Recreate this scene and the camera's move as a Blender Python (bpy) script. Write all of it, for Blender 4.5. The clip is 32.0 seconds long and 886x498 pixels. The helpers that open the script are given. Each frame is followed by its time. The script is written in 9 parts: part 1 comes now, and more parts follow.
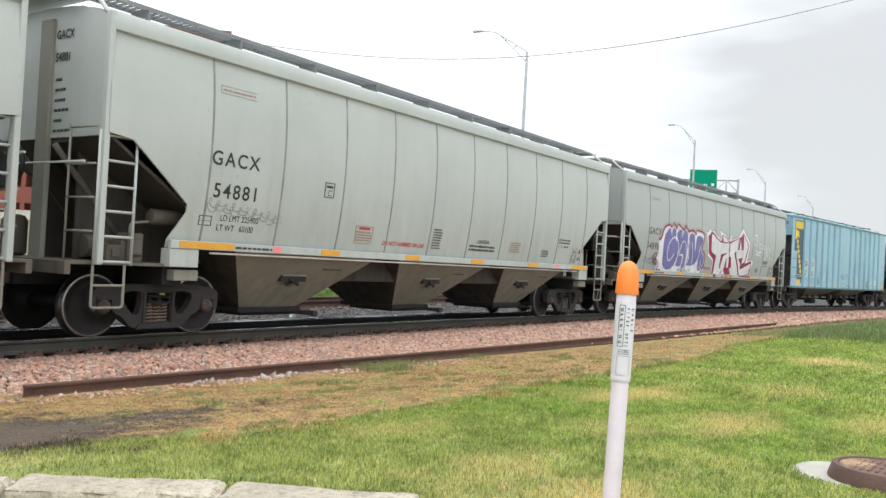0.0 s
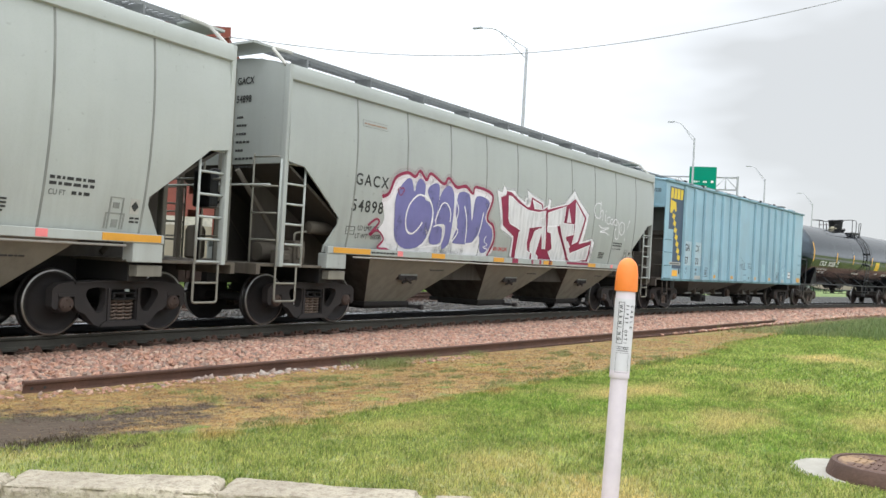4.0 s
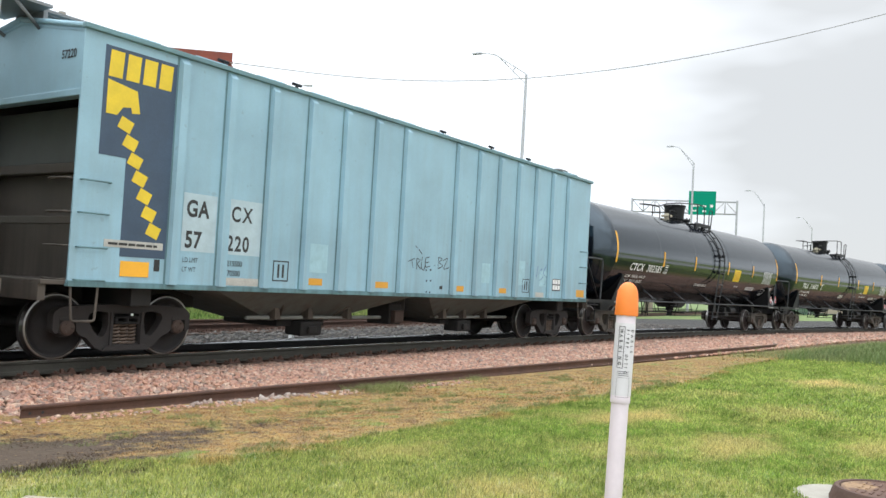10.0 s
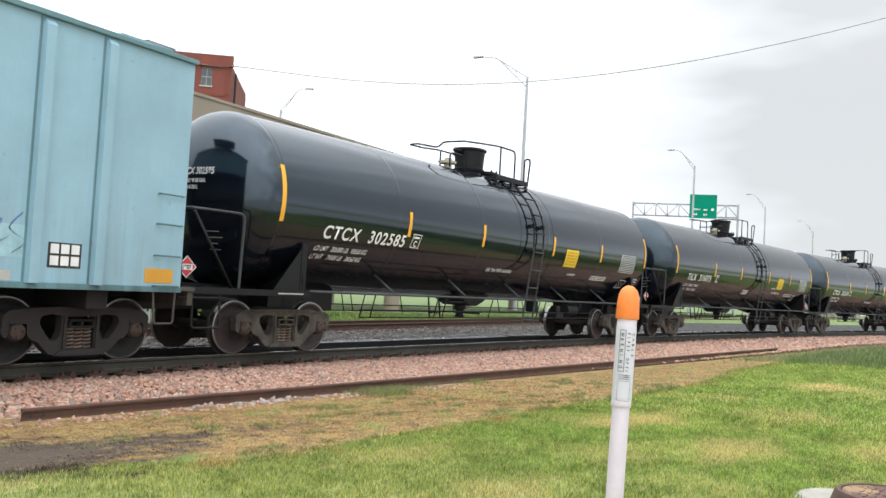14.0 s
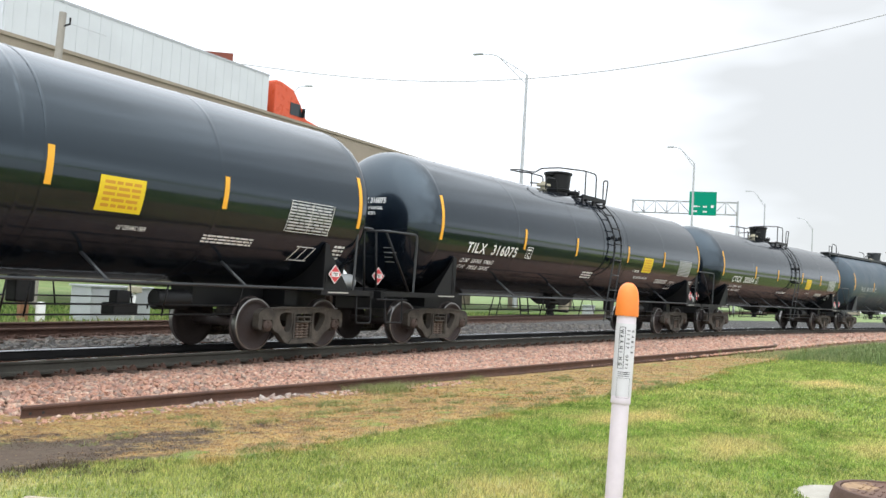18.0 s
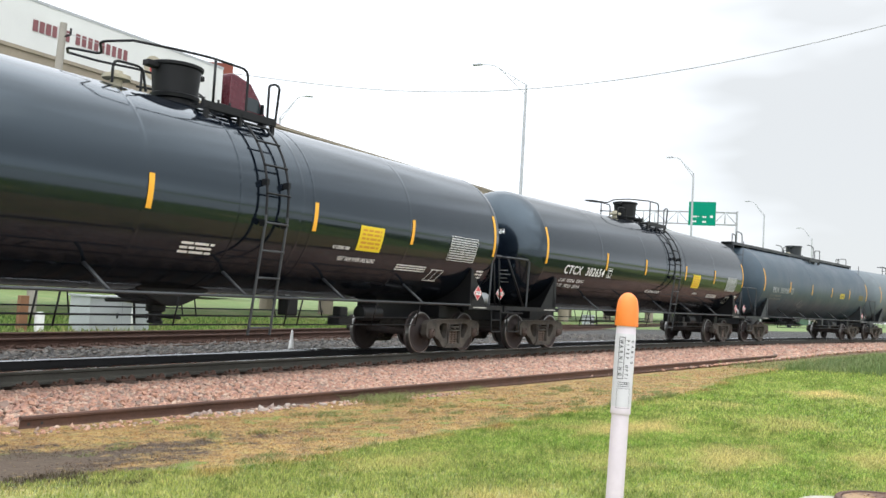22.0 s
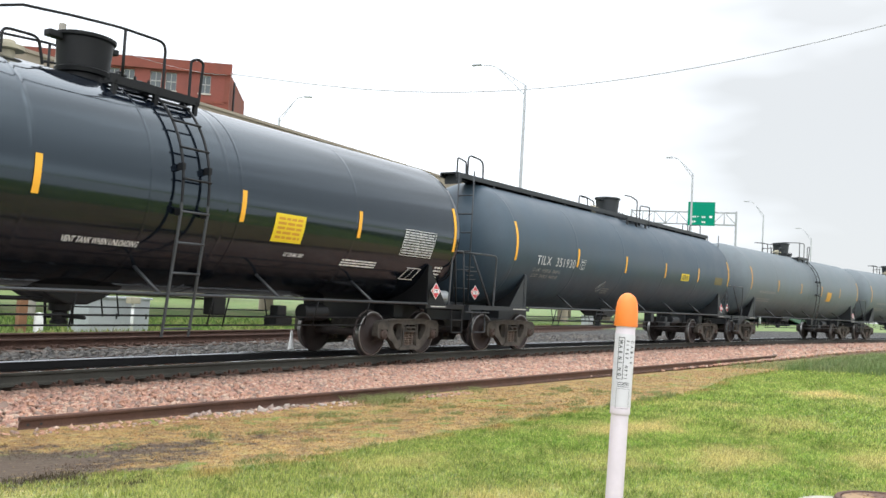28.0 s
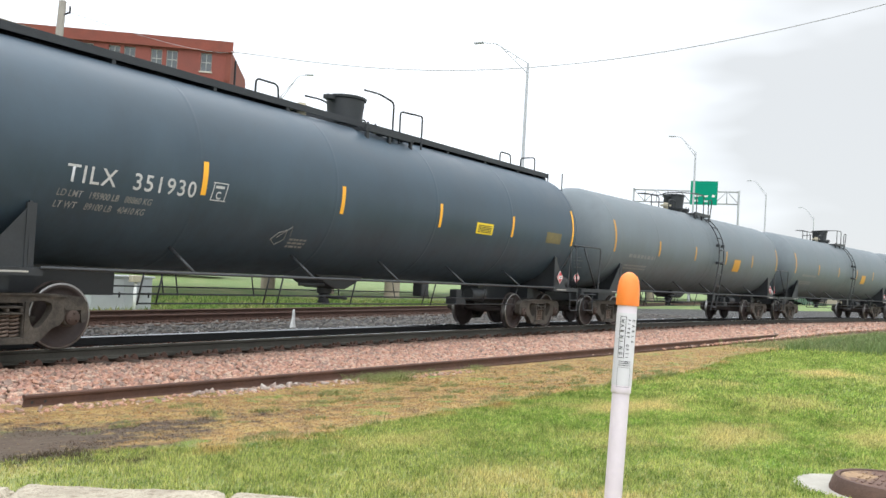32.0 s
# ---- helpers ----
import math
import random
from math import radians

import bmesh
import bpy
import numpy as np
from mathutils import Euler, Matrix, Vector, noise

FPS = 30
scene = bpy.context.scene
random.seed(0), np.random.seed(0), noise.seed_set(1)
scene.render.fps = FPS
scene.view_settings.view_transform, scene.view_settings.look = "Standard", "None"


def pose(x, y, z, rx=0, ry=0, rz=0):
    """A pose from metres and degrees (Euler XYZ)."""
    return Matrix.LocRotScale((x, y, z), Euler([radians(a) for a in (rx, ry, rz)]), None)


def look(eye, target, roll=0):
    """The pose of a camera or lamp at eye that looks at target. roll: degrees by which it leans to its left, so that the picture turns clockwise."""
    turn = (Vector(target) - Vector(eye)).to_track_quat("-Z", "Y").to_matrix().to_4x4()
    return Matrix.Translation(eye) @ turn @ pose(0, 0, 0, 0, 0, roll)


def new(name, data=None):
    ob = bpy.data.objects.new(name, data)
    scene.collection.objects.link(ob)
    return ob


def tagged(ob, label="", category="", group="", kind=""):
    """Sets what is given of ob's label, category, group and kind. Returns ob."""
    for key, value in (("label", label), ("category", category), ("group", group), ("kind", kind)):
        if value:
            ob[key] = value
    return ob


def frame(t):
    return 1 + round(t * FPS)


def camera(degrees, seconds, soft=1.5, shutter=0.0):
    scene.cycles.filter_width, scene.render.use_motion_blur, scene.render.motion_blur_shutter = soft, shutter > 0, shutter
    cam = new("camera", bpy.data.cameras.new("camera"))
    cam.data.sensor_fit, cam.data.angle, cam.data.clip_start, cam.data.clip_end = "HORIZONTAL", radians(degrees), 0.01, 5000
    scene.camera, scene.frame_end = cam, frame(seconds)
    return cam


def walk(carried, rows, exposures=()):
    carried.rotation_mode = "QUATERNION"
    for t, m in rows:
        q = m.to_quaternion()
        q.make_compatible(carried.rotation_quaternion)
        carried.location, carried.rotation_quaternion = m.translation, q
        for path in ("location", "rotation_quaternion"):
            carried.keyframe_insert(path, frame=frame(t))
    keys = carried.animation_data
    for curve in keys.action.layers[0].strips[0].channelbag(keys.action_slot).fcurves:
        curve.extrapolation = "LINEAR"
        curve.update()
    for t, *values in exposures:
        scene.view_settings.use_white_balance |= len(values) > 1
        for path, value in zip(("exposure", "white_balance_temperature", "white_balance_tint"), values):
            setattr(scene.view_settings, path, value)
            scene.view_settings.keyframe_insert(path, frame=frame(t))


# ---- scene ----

# ---------------------------------------------------------------- camera
EYE = (0.0, 0.0, 1.282)
# The near track bends gently to the right: a circle through (8, TRACK_Y) that heads away from the lawn there, then swings back.
TRACK_Y, BEND, HEADING, GRADE = 12.146, 1 / 272.6, 0.0737, 0.0053


def on_track(s):
    """The track's centre line at a distance s along it (s = x = 8 abreast of the lawn): x, y and heading."""
    u = min(max(s, -140.0), 210.0) - 8
    h = HEADING - BEND * u
    e = s - 8 - u
    return 8 + (math.sin(HEADING) - math.sin(h)) / BEND + e * math.cos(h), TRACK_Y + (math.cos(h) - math.cos(HEADING)) / BEND + e * math.sin(h), h


def track_y(x):
    """The centre line's y abreast of x, on the stretch beside the lawn."""
    a = math.sin(HEADING) - (min(max(x, -120.0), 170.0) - 8) * BEND
    return TRACK_Y + (math.sqrt(1 - a * a) - math.cos(HEADING)) / BEND


def climb(x):
    """Height of the rail heads; their slight climb is fitted to the camera's view."""
    return GRADE * (min(max(x, -60.0), 120.0) - 8)


AIM = [
    (0, -52.962, 1.187, -3.223), (0.5, -52.981, 1.551, -3.262), (1, -52.988, 1.954, -3.23), (1.5, -53, 1.623, -3.279),
    (2, -52.982, 1.44, -3.281), (2.5, -52.997, 1.371, -3.303), (4.5, -53.005, 0.915, -3.288), (5, -53.019, 1.074, -3.293),
    (5.5, -53.028, 1.207, -3.29), (6, -53.004, 1.437, -3.296), (6.5, -52.985, 1.647, -3.287), (7, -52.986, 1.975, -3.357),
    (7.5, -52.977, 2.287, -3.331), (8, -52.967, 2.361, -3.328), (8.5, -52.968, 2.463, -3.322), (9, -52.988, 2.495, -3.253),
    (9.5, -53.021, 2.429, -3.323), (10, -53.009, 2.604, -3.308), (10.5, -52.983, 2.571, -3.273), (11, -52.974, 1.808, -3.244),
    (11.5, -52.987, 1.306, -3.288), (12, -52.992, 1.841, -3.341), (12.5, -52.97, 2.534, -3.337), (13, -52.968, 2.92, -3.324),
    (13.5, -52.951, 2.768, -3.333), (14, -52.947, 2.822, -3.363), (14.5, -52.959, 2.972, -3.328), (16.5, -52.949, 2.879, -3.294),
    (17, -52.944, 2.802, -3.296), (17.5, -52.955, 2.708, -3.291), (18, -52.975, 2.631, -3.334), (18.5, -52.976, 2.759, -3.375),
    (19, -53.005, 2.92, -3.377), (19.5, -53.009, 2.995, -3.412), (20, -52.995, 2.912, -3.416), (20.5, -52.957, 2.846, -3.367),
    (21, -52.968, 2.995, -3.338), (21.5, -52.975, 3.156, -3.334), (22, -53.008, 3.312, -3.34), (22.5, -53.058, 3.637, -3.385),
    (23, -53.038, 3.854, -3.324), (23.5, -53.037, 3.789, -3.351), (24, -53.04, 3.76, -3.351), (24.5, -53.022, 3.642, -3.368),
    (25, -53.006, 3.655, -3.392), (25.5, -53.017, 3.637, -3.396), (27.5, -53.014, 3.709, -3.339), (28, -53.047, 3.341, -3.293),
    (28.5, -53.017, 2.787, -3.262), (29, -52.964, 1.606, -3.19), (29.5, -52.938, 0.456, -3.16), (30, -52.952, 1.113, -3.242),
    (30.5, -52.925, 1.5, -3.296), (31, -52.933, 1.88, -3.338), (31.5, -52.944, 1.783, -3.351), (32, -52.92, 1.911, -3.361),
]
cam = camera(55.18, 32.0)
walk(cam, [(t, pose(*EYE, 90 + pitch, roll, yaw)) for t, yaw, pitch, roll in AIM],
     ((0.0, 0.0), (2.5, -0.02), (5.0, -0.10), (6.0, -0.14), (7.5, -0.12), (9.0, -0.05), (11.0, -0.02), (14.0, -0.03), (17.0, 0.09), (19.0, 0.07), (25.5, 0.10), (30.0, 0.07), (32.0, 0.06)))

# ---------------------------------------------------------------- light
world = bpy.data.worlds.new("overcast_sky")
scene.world = world
world.use_nodes = True
wn, wl = world.node_tree.nodes, world.node_tree.links
wn.clear()
w_out = wn.new("ShaderNodeOutputWorld")
w_bg = wn.new("ShaderNodeBackground")
w_sky = wn.new("ShaderNodeTexSky")
w_sky.sky_type, w_sky.sun_disc = "NISHITA", False
w_sky.sun_elevation, w_sky.sun_rotation = radians(52), radians(200)
w_geo = wn.new("ShaderNodeTexCoord")
w_map = wn.new("ShaderNodeMapping")
w_map.inputs["Scale"].default_value = (1.0, 1.0, 3.4)
w_map.inputs["Rotation"].default_value = (0.0, 0.0, radians(20))
w_n1 = wn.new("ShaderNodeTexNoise")
w_n1.inputs["Scale"].default_value, w_n1.inputs["Detail"].default_value = 1.7, 4.0
w_n1.inputs["Roughness"].default_value = 0.52
w_ramp = wn.new("ShaderNodeValToRGB")
w_ramp.color_ramp.elements[0].position, w_ramp.color_ramp.elements[0].color = 0.25, (0.58, 0.60, 0.615, 1)
w_ramp.color_ramp.elements[1].position, w_ramp.color_ramp.elements[1].color = 0.52, (0.98, 1.03, 1.09, 1)
w_mix = wn.new("ShaderNodeMix")
w_mix.data_type, w_mix.blend_type = "RGBA", "MIX"
w_gain = wn.new("ShaderNodeMix")
w_gain.data_type, w_gain.blend_type = "RGBA", "MULTIPLY"
w_gain.inputs["Factor"].default_value = 1.0
w_gain.inputs["B"].default_value = (0.1, 0.1, 0.1, 1)
wl.new(w_geo.outputs["Generated"], w_map.inputs["Vector"])
wl.new(w_map.outputs["Vector"], w_n1.inputs["Vector"])
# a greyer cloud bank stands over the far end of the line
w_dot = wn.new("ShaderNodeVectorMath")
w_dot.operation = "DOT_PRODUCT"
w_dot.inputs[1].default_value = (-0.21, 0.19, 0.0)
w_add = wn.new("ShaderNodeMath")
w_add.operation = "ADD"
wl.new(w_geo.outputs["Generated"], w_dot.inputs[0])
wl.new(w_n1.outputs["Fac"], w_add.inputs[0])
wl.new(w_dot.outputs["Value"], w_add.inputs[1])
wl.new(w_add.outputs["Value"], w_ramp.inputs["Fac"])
# an overcast sky is brightest overhead
w_sep = wn.new("ShaderNodeSeparateXYZ")
w_zen = wn.new("ShaderNodeMapRange")
w_zen.interpolation_type = "SMOOTHSTEP"
for key, val in (("From Min", 0.22), ("From Max", 1.0), ("To Min", 1.36), ("To Max", 3.15)):
    w_zen.inputs[key].default_value = val
wl.new(w_geo.outputs["Generated"], w_sep.inputs["Vector"])
wl.new(w_sep.outputs["Z"], w_zen.inputs["Value"])
# and brighter on the side where the sun stands behind the cloud
w_sun = wn.new("ShaderNodeVectorMath")
w_sun.operation = "DOT_PRODUCT"
w_sun.inputs[1].default_value = (-0.25, -0.97, 0.0)
w_lift = wn.new("ShaderNodeMapRange")
w_lift.interpolation_type = "SMOOTHSTEP"
for key, val in (("From Min", 0.0), ("From Max", 1.0), ("To Min", 1.0), ("To Max", 1.22)):
    w_lift.inputs[key].default_value = val
w_mul = wn.new("ShaderNodeMath")
w_mul.operation = "MULTIPLY"
wl.new(w_geo.outputs["Generated"], w_sun.inputs[0])
wl.new(w_sun.outputs["Value"], w_lift.inputs["Value"])
wl.new(w_zen.outputs["Result"], w_mul.inputs[0])
wl.new(w_lift.outputs["Result"], w_mul.inputs[1])
wl.new(w_mul.outputs["Value"], w_bg.inputs["Strength"])
wl.new(w_sky.outputs["Color"], w_gain.inputs["A"])
w_mix.inputs["Factor"].default_value = 0.94
wl.new(w_gain.outputs["Result"], w_mix.inputs["A"])
wl.new(w_ramp.outputs["Color"], w_mix.inputs["B"])
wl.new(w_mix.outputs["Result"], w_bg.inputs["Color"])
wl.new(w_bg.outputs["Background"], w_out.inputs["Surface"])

sun = new("sun", bpy.data.lights.new("sun", "SUN"))
sun.data.energy, sun.data.angle, sun.data.color = 0.6, radians(100), (1.0, 0.97, 0.92)
sun.matrix_world = look((-20, -34, 50), (0, 0, 0))


# ---------------------------------------------------------------- materials
def rgb(h):
    return (*[((int(h[i:i + 2], 16) / 255) ** 2.2) for i in (0, 2, 4)], 1)


def shade(c, k):
    return (min(c[0] * k, 1), min(c[1] * k, 1), min(c[2] * k, 1), 1)


class Nodes:
    """Small wrapper round a new node material."""

    def __init__(self, name):
        self.m = bpy.data.materials.new(name)
        self.m.use_nodes = True
        self.n, self.l = self.m.node_tree.nodes, self.m.node_tree.links
        self.b = self.n["Principled BSDF"]

    def node(self, kind, **values):
        nd = self.n.new(kind)
        for k, v in values.items():
            nd.inputs[k].default_value = v
        return nd

    def coords(self, scale=(1, 1, 1), obj=True):
        tc = self.n.new("ShaderNodeTexCoord")
        mp = self.n.new("ShaderNodeMapping")
        mp.inputs["Scale"].default_value = scale
        self.l.new(tc.outputs["Object"], mp.inputs["Vector"])
        return mp.outputs["Vector"]

    def noise(self, scale, detail=4.0, rough=0.55, stretch=(1, 1, 1), dist=0.0):
        nd = self.n.new("ShaderNodeTexNoise")
        nd.inputs["Scale"].default_value, nd.inputs["Detail"].default_value = scale, detail
        nd.inputs["Roughness"].default_value, nd.inputs["Distortion"].default_value = rough, dist
        self.l.new(self.coords(stretch), nd.inputs["Vector"])
        return nd.outputs["Fac"]

    def ramp(self, fac, a, b, lo=0.0, hi=1.0):
        nd = self.n.new("ShaderNodeMapRange")
        for k, v in (("From Min", a), ("From Max", b), ("To Min", lo), ("To Max", hi)):
            nd.inputs[k].default_value = v
        self.l.new(fac, nd.inputs["Value"])
        return nd.outputs["Result"]

    def mix(self, fac, a, b, blend="MIX"):
        nd = self.n.new("ShaderNodeMix")
        nd.data_type, nd.blend_type = "RGBA", blend
        for key, v in (("Factor", fac), ("A", a), ("B", b)):
            if hasattr(v, "is_output"):
                self.l.new(v, nd.inputs[key])
            else:
                nd.inputs[key].default_value = v
        return nd.outputs["Result"]

    def math(self, op, a, b=0.0):
        nd = self.n.new("ShaderNodeMath")
        nd.operation = op
        for i, v in enumerate((a, b)):
            if hasattr(v, "is_output"):
                self.l.new(v, nd.inputs[i])
            else:
                nd.inputs[i].default_value = v
        return nd.outputs["Value"]

    def bump(self, height, strength=0.3, distance=0.01):
        nd = self.n.new("ShaderNodeBump")
        nd.inputs["Strength"].default_value, nd.inputs["Distance"].default_value = strength, distance
        self.l.new(height, nd.inputs["Height"])
        self.l.new(nd.outputs["Normal"], self.b.inputs["Normal"])

    def set(self, color=None, rough=None, metal=None):
        for key, v in (("Base Color", color), ("Roughness", rough), ("Metallic", metal)):
            if v is None:
                continue
            if hasattr(v, "is_output"):
                self.l.new(v, self.b.inputs[key])
            else:
                self.b.inputs[key].default_value = v
        return self.m


def plain(name, color, rough=0.6, metal=0.0, var=0.25, scale=3.0, bump=0.15, fine=40.0, island=0.0, obj=0.0):
    """A surface with uneven colour at two scales and a fine relief."""
    k = Nodes(name)
    big, small = k.noise(scale, 5), k.noise(fine, 3)
    c = k.mix(k.ramp(big, 0.3, 0.7), shade(color, 1 - var), shade(color, 1 + var * 0.6))
    c = k.mix(k.ramp(small, 0.35, 0.65, 0, 0.35), c, shade(color, 1 - var * 1.4))
    if island or obj:
        info = k.n.new("ShaderNodeNewGeometry" if island else "ShaderNodeObjectInfo")
        r = info.outputs["Random Per Island" if island else "Random"]
        a = island or obj
        nd = k.n.new("ShaderNodeHueSaturation")
        k.l.new(c, nd.inputs["Color"])
        k.l.new(k.ramp(r, 0, 1, 1 - a, 1 + a), nd.inputs["Value"])
        c = nd.outputs["Color"]
    if bump:
        k.bump(small, bump, 0.01)
    return k.set(c, k.ramp(big, 0.3, 0.7, max(rough - 0.08, 0.03), min(rough + 0.1, 1)), metal)


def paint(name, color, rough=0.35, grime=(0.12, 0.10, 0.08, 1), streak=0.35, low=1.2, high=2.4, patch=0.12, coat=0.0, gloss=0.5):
    """Weathered car-body paint: rain streaks and dust blotches; the streaks strengthen towards the ground."""
    k = Nodes(name)
    blotch = k.noise(0.7, 6, 0.6)
    runs = k.noise(5.0, 4, 0.6, (1.0, 1.0, 0.06))
    fine = k.noise(60.0, 3)
    c = k.mix(k.ramp(blotch, 0.3, 0.7), shade(color, 1 - patch), shade(color, 1 + patch))
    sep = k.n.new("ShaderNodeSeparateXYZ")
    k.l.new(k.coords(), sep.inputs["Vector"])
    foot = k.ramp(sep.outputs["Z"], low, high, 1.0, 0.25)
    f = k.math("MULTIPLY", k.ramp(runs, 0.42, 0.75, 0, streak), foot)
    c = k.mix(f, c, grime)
    c = k.mix(k.ramp(fine, 0.5, 0.75, 0, 0.10), c, grime)
    spots = k.noise(9.0, 2, 0.5)
    c = k.mix(k.ramp(spots, 0.70, 0.76, 0, 0.2), c, shade(grime, 0.7))
    k.bump(k.math("ADD", k.math("MULTIPLY", blotch, 3.0), k.math("MULTIPLY", fine, 0.12)), 0.025, 0.02)
    k.b.inputs["Specular IOR Level"].default_value = gloss
    # the gloss is cut low on the flank, to dim the mirrored lawn there
    gloss_cut = k.math("MULTIPLY", k.ramp(sep.outputs["Z"], low, high + 0.2, 1.0, 0.0), k.ramp(runs, 0.2, 0.7, 0.55, 1.0))
    k.l.new(k.ramp(gloss_cut, 0.0, 1.0, gloss, gloss * 0.20), k.b.inputs["Specular IOR Level"])
    if coat:
        k.b.inputs["Coat Weight"].default_value = coat
        k.b.inputs["Coat Roughness"].default_value = 0.12
    return k.set(c, k.math("ADD", k.ramp(blotch, 0.3, 0.7, rough * 0.7, rough + 0.06), k.ramp(gloss_cut, 0.0, 1.0, 0.0, 0.04)), 0.0)


M = {}
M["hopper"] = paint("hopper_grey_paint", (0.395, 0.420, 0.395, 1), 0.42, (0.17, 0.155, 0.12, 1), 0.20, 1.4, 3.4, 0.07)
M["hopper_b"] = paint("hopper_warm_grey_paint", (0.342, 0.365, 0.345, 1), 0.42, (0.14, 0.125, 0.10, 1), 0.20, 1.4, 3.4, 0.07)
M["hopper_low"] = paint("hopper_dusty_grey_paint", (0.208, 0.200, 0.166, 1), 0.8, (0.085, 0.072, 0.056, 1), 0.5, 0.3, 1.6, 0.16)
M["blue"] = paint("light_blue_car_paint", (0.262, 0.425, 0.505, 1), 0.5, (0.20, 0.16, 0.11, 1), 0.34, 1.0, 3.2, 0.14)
# grimy brown, darkened further for the shade under the hoppers
M["hopper_dark"] = paint("grimy_shade_brown_paint", (0.060, 0.053, 0.045, 1), 0.8, (0.03, 0.024, 0.02, 1), 0.8, 0.4, 3.0, 0.3)
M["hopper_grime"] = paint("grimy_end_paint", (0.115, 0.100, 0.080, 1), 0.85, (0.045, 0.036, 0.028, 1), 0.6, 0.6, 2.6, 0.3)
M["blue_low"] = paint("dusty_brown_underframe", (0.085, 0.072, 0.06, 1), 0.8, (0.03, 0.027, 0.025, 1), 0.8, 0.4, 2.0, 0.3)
# dusty blue grey, its tone lowered for shade under the car
M["blue_dust_shade"] = paint("dusty_blue_shade_paint", (0.11, 0.12, 0.115, 1), 0.7, (0.09, 0.075, 0.06, 1), 0.6, 0.4, 2.6, 0.25)
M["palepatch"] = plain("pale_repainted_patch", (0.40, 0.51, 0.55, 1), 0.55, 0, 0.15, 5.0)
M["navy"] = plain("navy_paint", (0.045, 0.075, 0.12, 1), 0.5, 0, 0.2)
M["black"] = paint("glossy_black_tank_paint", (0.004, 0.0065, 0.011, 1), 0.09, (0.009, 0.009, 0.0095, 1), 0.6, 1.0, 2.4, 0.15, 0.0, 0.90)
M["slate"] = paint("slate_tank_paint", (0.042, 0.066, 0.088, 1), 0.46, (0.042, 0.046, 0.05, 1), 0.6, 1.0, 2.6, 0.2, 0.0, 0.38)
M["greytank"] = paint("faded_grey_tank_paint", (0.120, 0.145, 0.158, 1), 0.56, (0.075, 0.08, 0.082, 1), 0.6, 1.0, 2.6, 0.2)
M["black"].node_tree.nodes["Principled BSDF"].inputs["Specular Tint"].default_value = (0.73, 0.89, 1.0, 1)
M["lot"] = plain("pale_worn_concrete", (0.44, 0.43, 0.40, 1), 0.85, 0, 0.18, 0.5, 0.3, 14)
M["truck"] = plain("grimy_cast_steel", (0.030, 0.026, 0.025, 1), 0.85, 0.0, 0.4, 4.0, 0.4, 50)
M["truck_dusty"] = plain("dusty_cast_steel", (0.078, 0.067, 0.054, 1), 0.9, 0.0, 0.62, 5.0, 0.5, 38)
M["wheel_dusty"] = plain("dusty_wheel_steel", (0.046, 0.033, 0.030, 1), 0.75, 0.0, 0.35, 3.0, 0.25, 40)
M["spring"] = plain("rubbed_spring_steel", (0.150, 0.110, 0.085, 1), 0.7, 0.1, 0.35, 6.0, 0.3, 60)
M["truck_dark"] = plain("dark_cast_steel", (0.014, 0.013, 0.0125, 1), 0.8, 0.0, 0.4, 4.0, 0.4, 50)
M["wheel"] = plain("grimy_wheel_steel", (0.016, 0.0135, 0.0135, 1), 0.7, 0.0, 0.35, 3.0, 0.25, 40)
M["tread"] = plain("polished_tread_steel", (0.32, 0.31, 0.30, 1), 0.3, 1.0, 0.15)
M["iron"] = plain("black_iron", (0.0075, 0.008, 0.009, 1), 0.5, 0.0, 0.3)
M["iron"].node_tree.nodes["Principled BSDF"].inputs["Specular IOR Level"].default_value = 0.28
M["yellow"] = plain("yellow_reflective_tape", (0.85, 0.42, 0.03, 1), 0.4, 0, 0.08)
M["white"] = plain("white_marking_paint", (0.78, 0.78, 0.76, 1), 0.6, 0, 0.12, 8.0)
M["rail"] = plain("rail_steel_dark", (0.070, 0.067, 0.056, 1), 0.7, 0.5, 0.35, 3.0, 0.3)
# near-black steel: the far rail's shade is put into its colour
M["greased"] = plain("shade_darkened_rail_steel", (0.013, 0.013, 0.014, 1), 0.6, 0.2, 0.3, 3.0, 0.3)
M["plate"] = plain("brown_tie_plate", (0.105, 0.058, 0.042, 1), 0.85, 0.2, 0.35, 5.0, 0.4)
M["railtop"] = plain("rail_running_surface", (0.55, 0.56, 0.58, 1), 0.22, 1.0, 0.1)
M["rust"] = plain("rusty_rail_steel", (0.115, 0.062, 0.045, 1), 0.85, 0.2, 0.35, 3.0, 0.4)
M["tie"] = plain("creosoted_timber", (0.085, 0.055, 0.040, 1), 0.9, 0, 0.4, 6.0, 0.6)
M["concrete"] = plain("tan_concrete", (0.305, 0.26, 0.20, 1), 0.85, 0, 0.15, 0.6, 0.3, 12)
M["girder"] = plain("green_bridge_paint", (0.018, 0.115, 0.06, 1), 0.5, 0, 0.2, 0.5)
M["galv"] = plain("galvanised_steel", (0.42, 0.44, 0.45, 1), 0.45, 0.6, 0.12)
M["brick"] = plain("red_brick", (0.23, 0.066, 0.05, 1), 0.85, 0, 0.2, 0.4, 0.2, 5)
M["rustcap"] = plain("rust_brown_bearing_cap", (0.075, 0.052, 0.042, 1), 0.8, 0.2, 0.3)
M["ink"] = plain("black_marking_paint", (0.025, 0.026, 0.026, 1), 0.6, 0, 0.2)
M["red"] = plain("red_marking_paint", (0.45, 0.05, 0.05, 1), 0.6, 0, 0.2)
M["pinktape"] = plain("faded_red_reflector", (0.8, 0.22, 0.22, 1), 0.4, 0, 0.1)
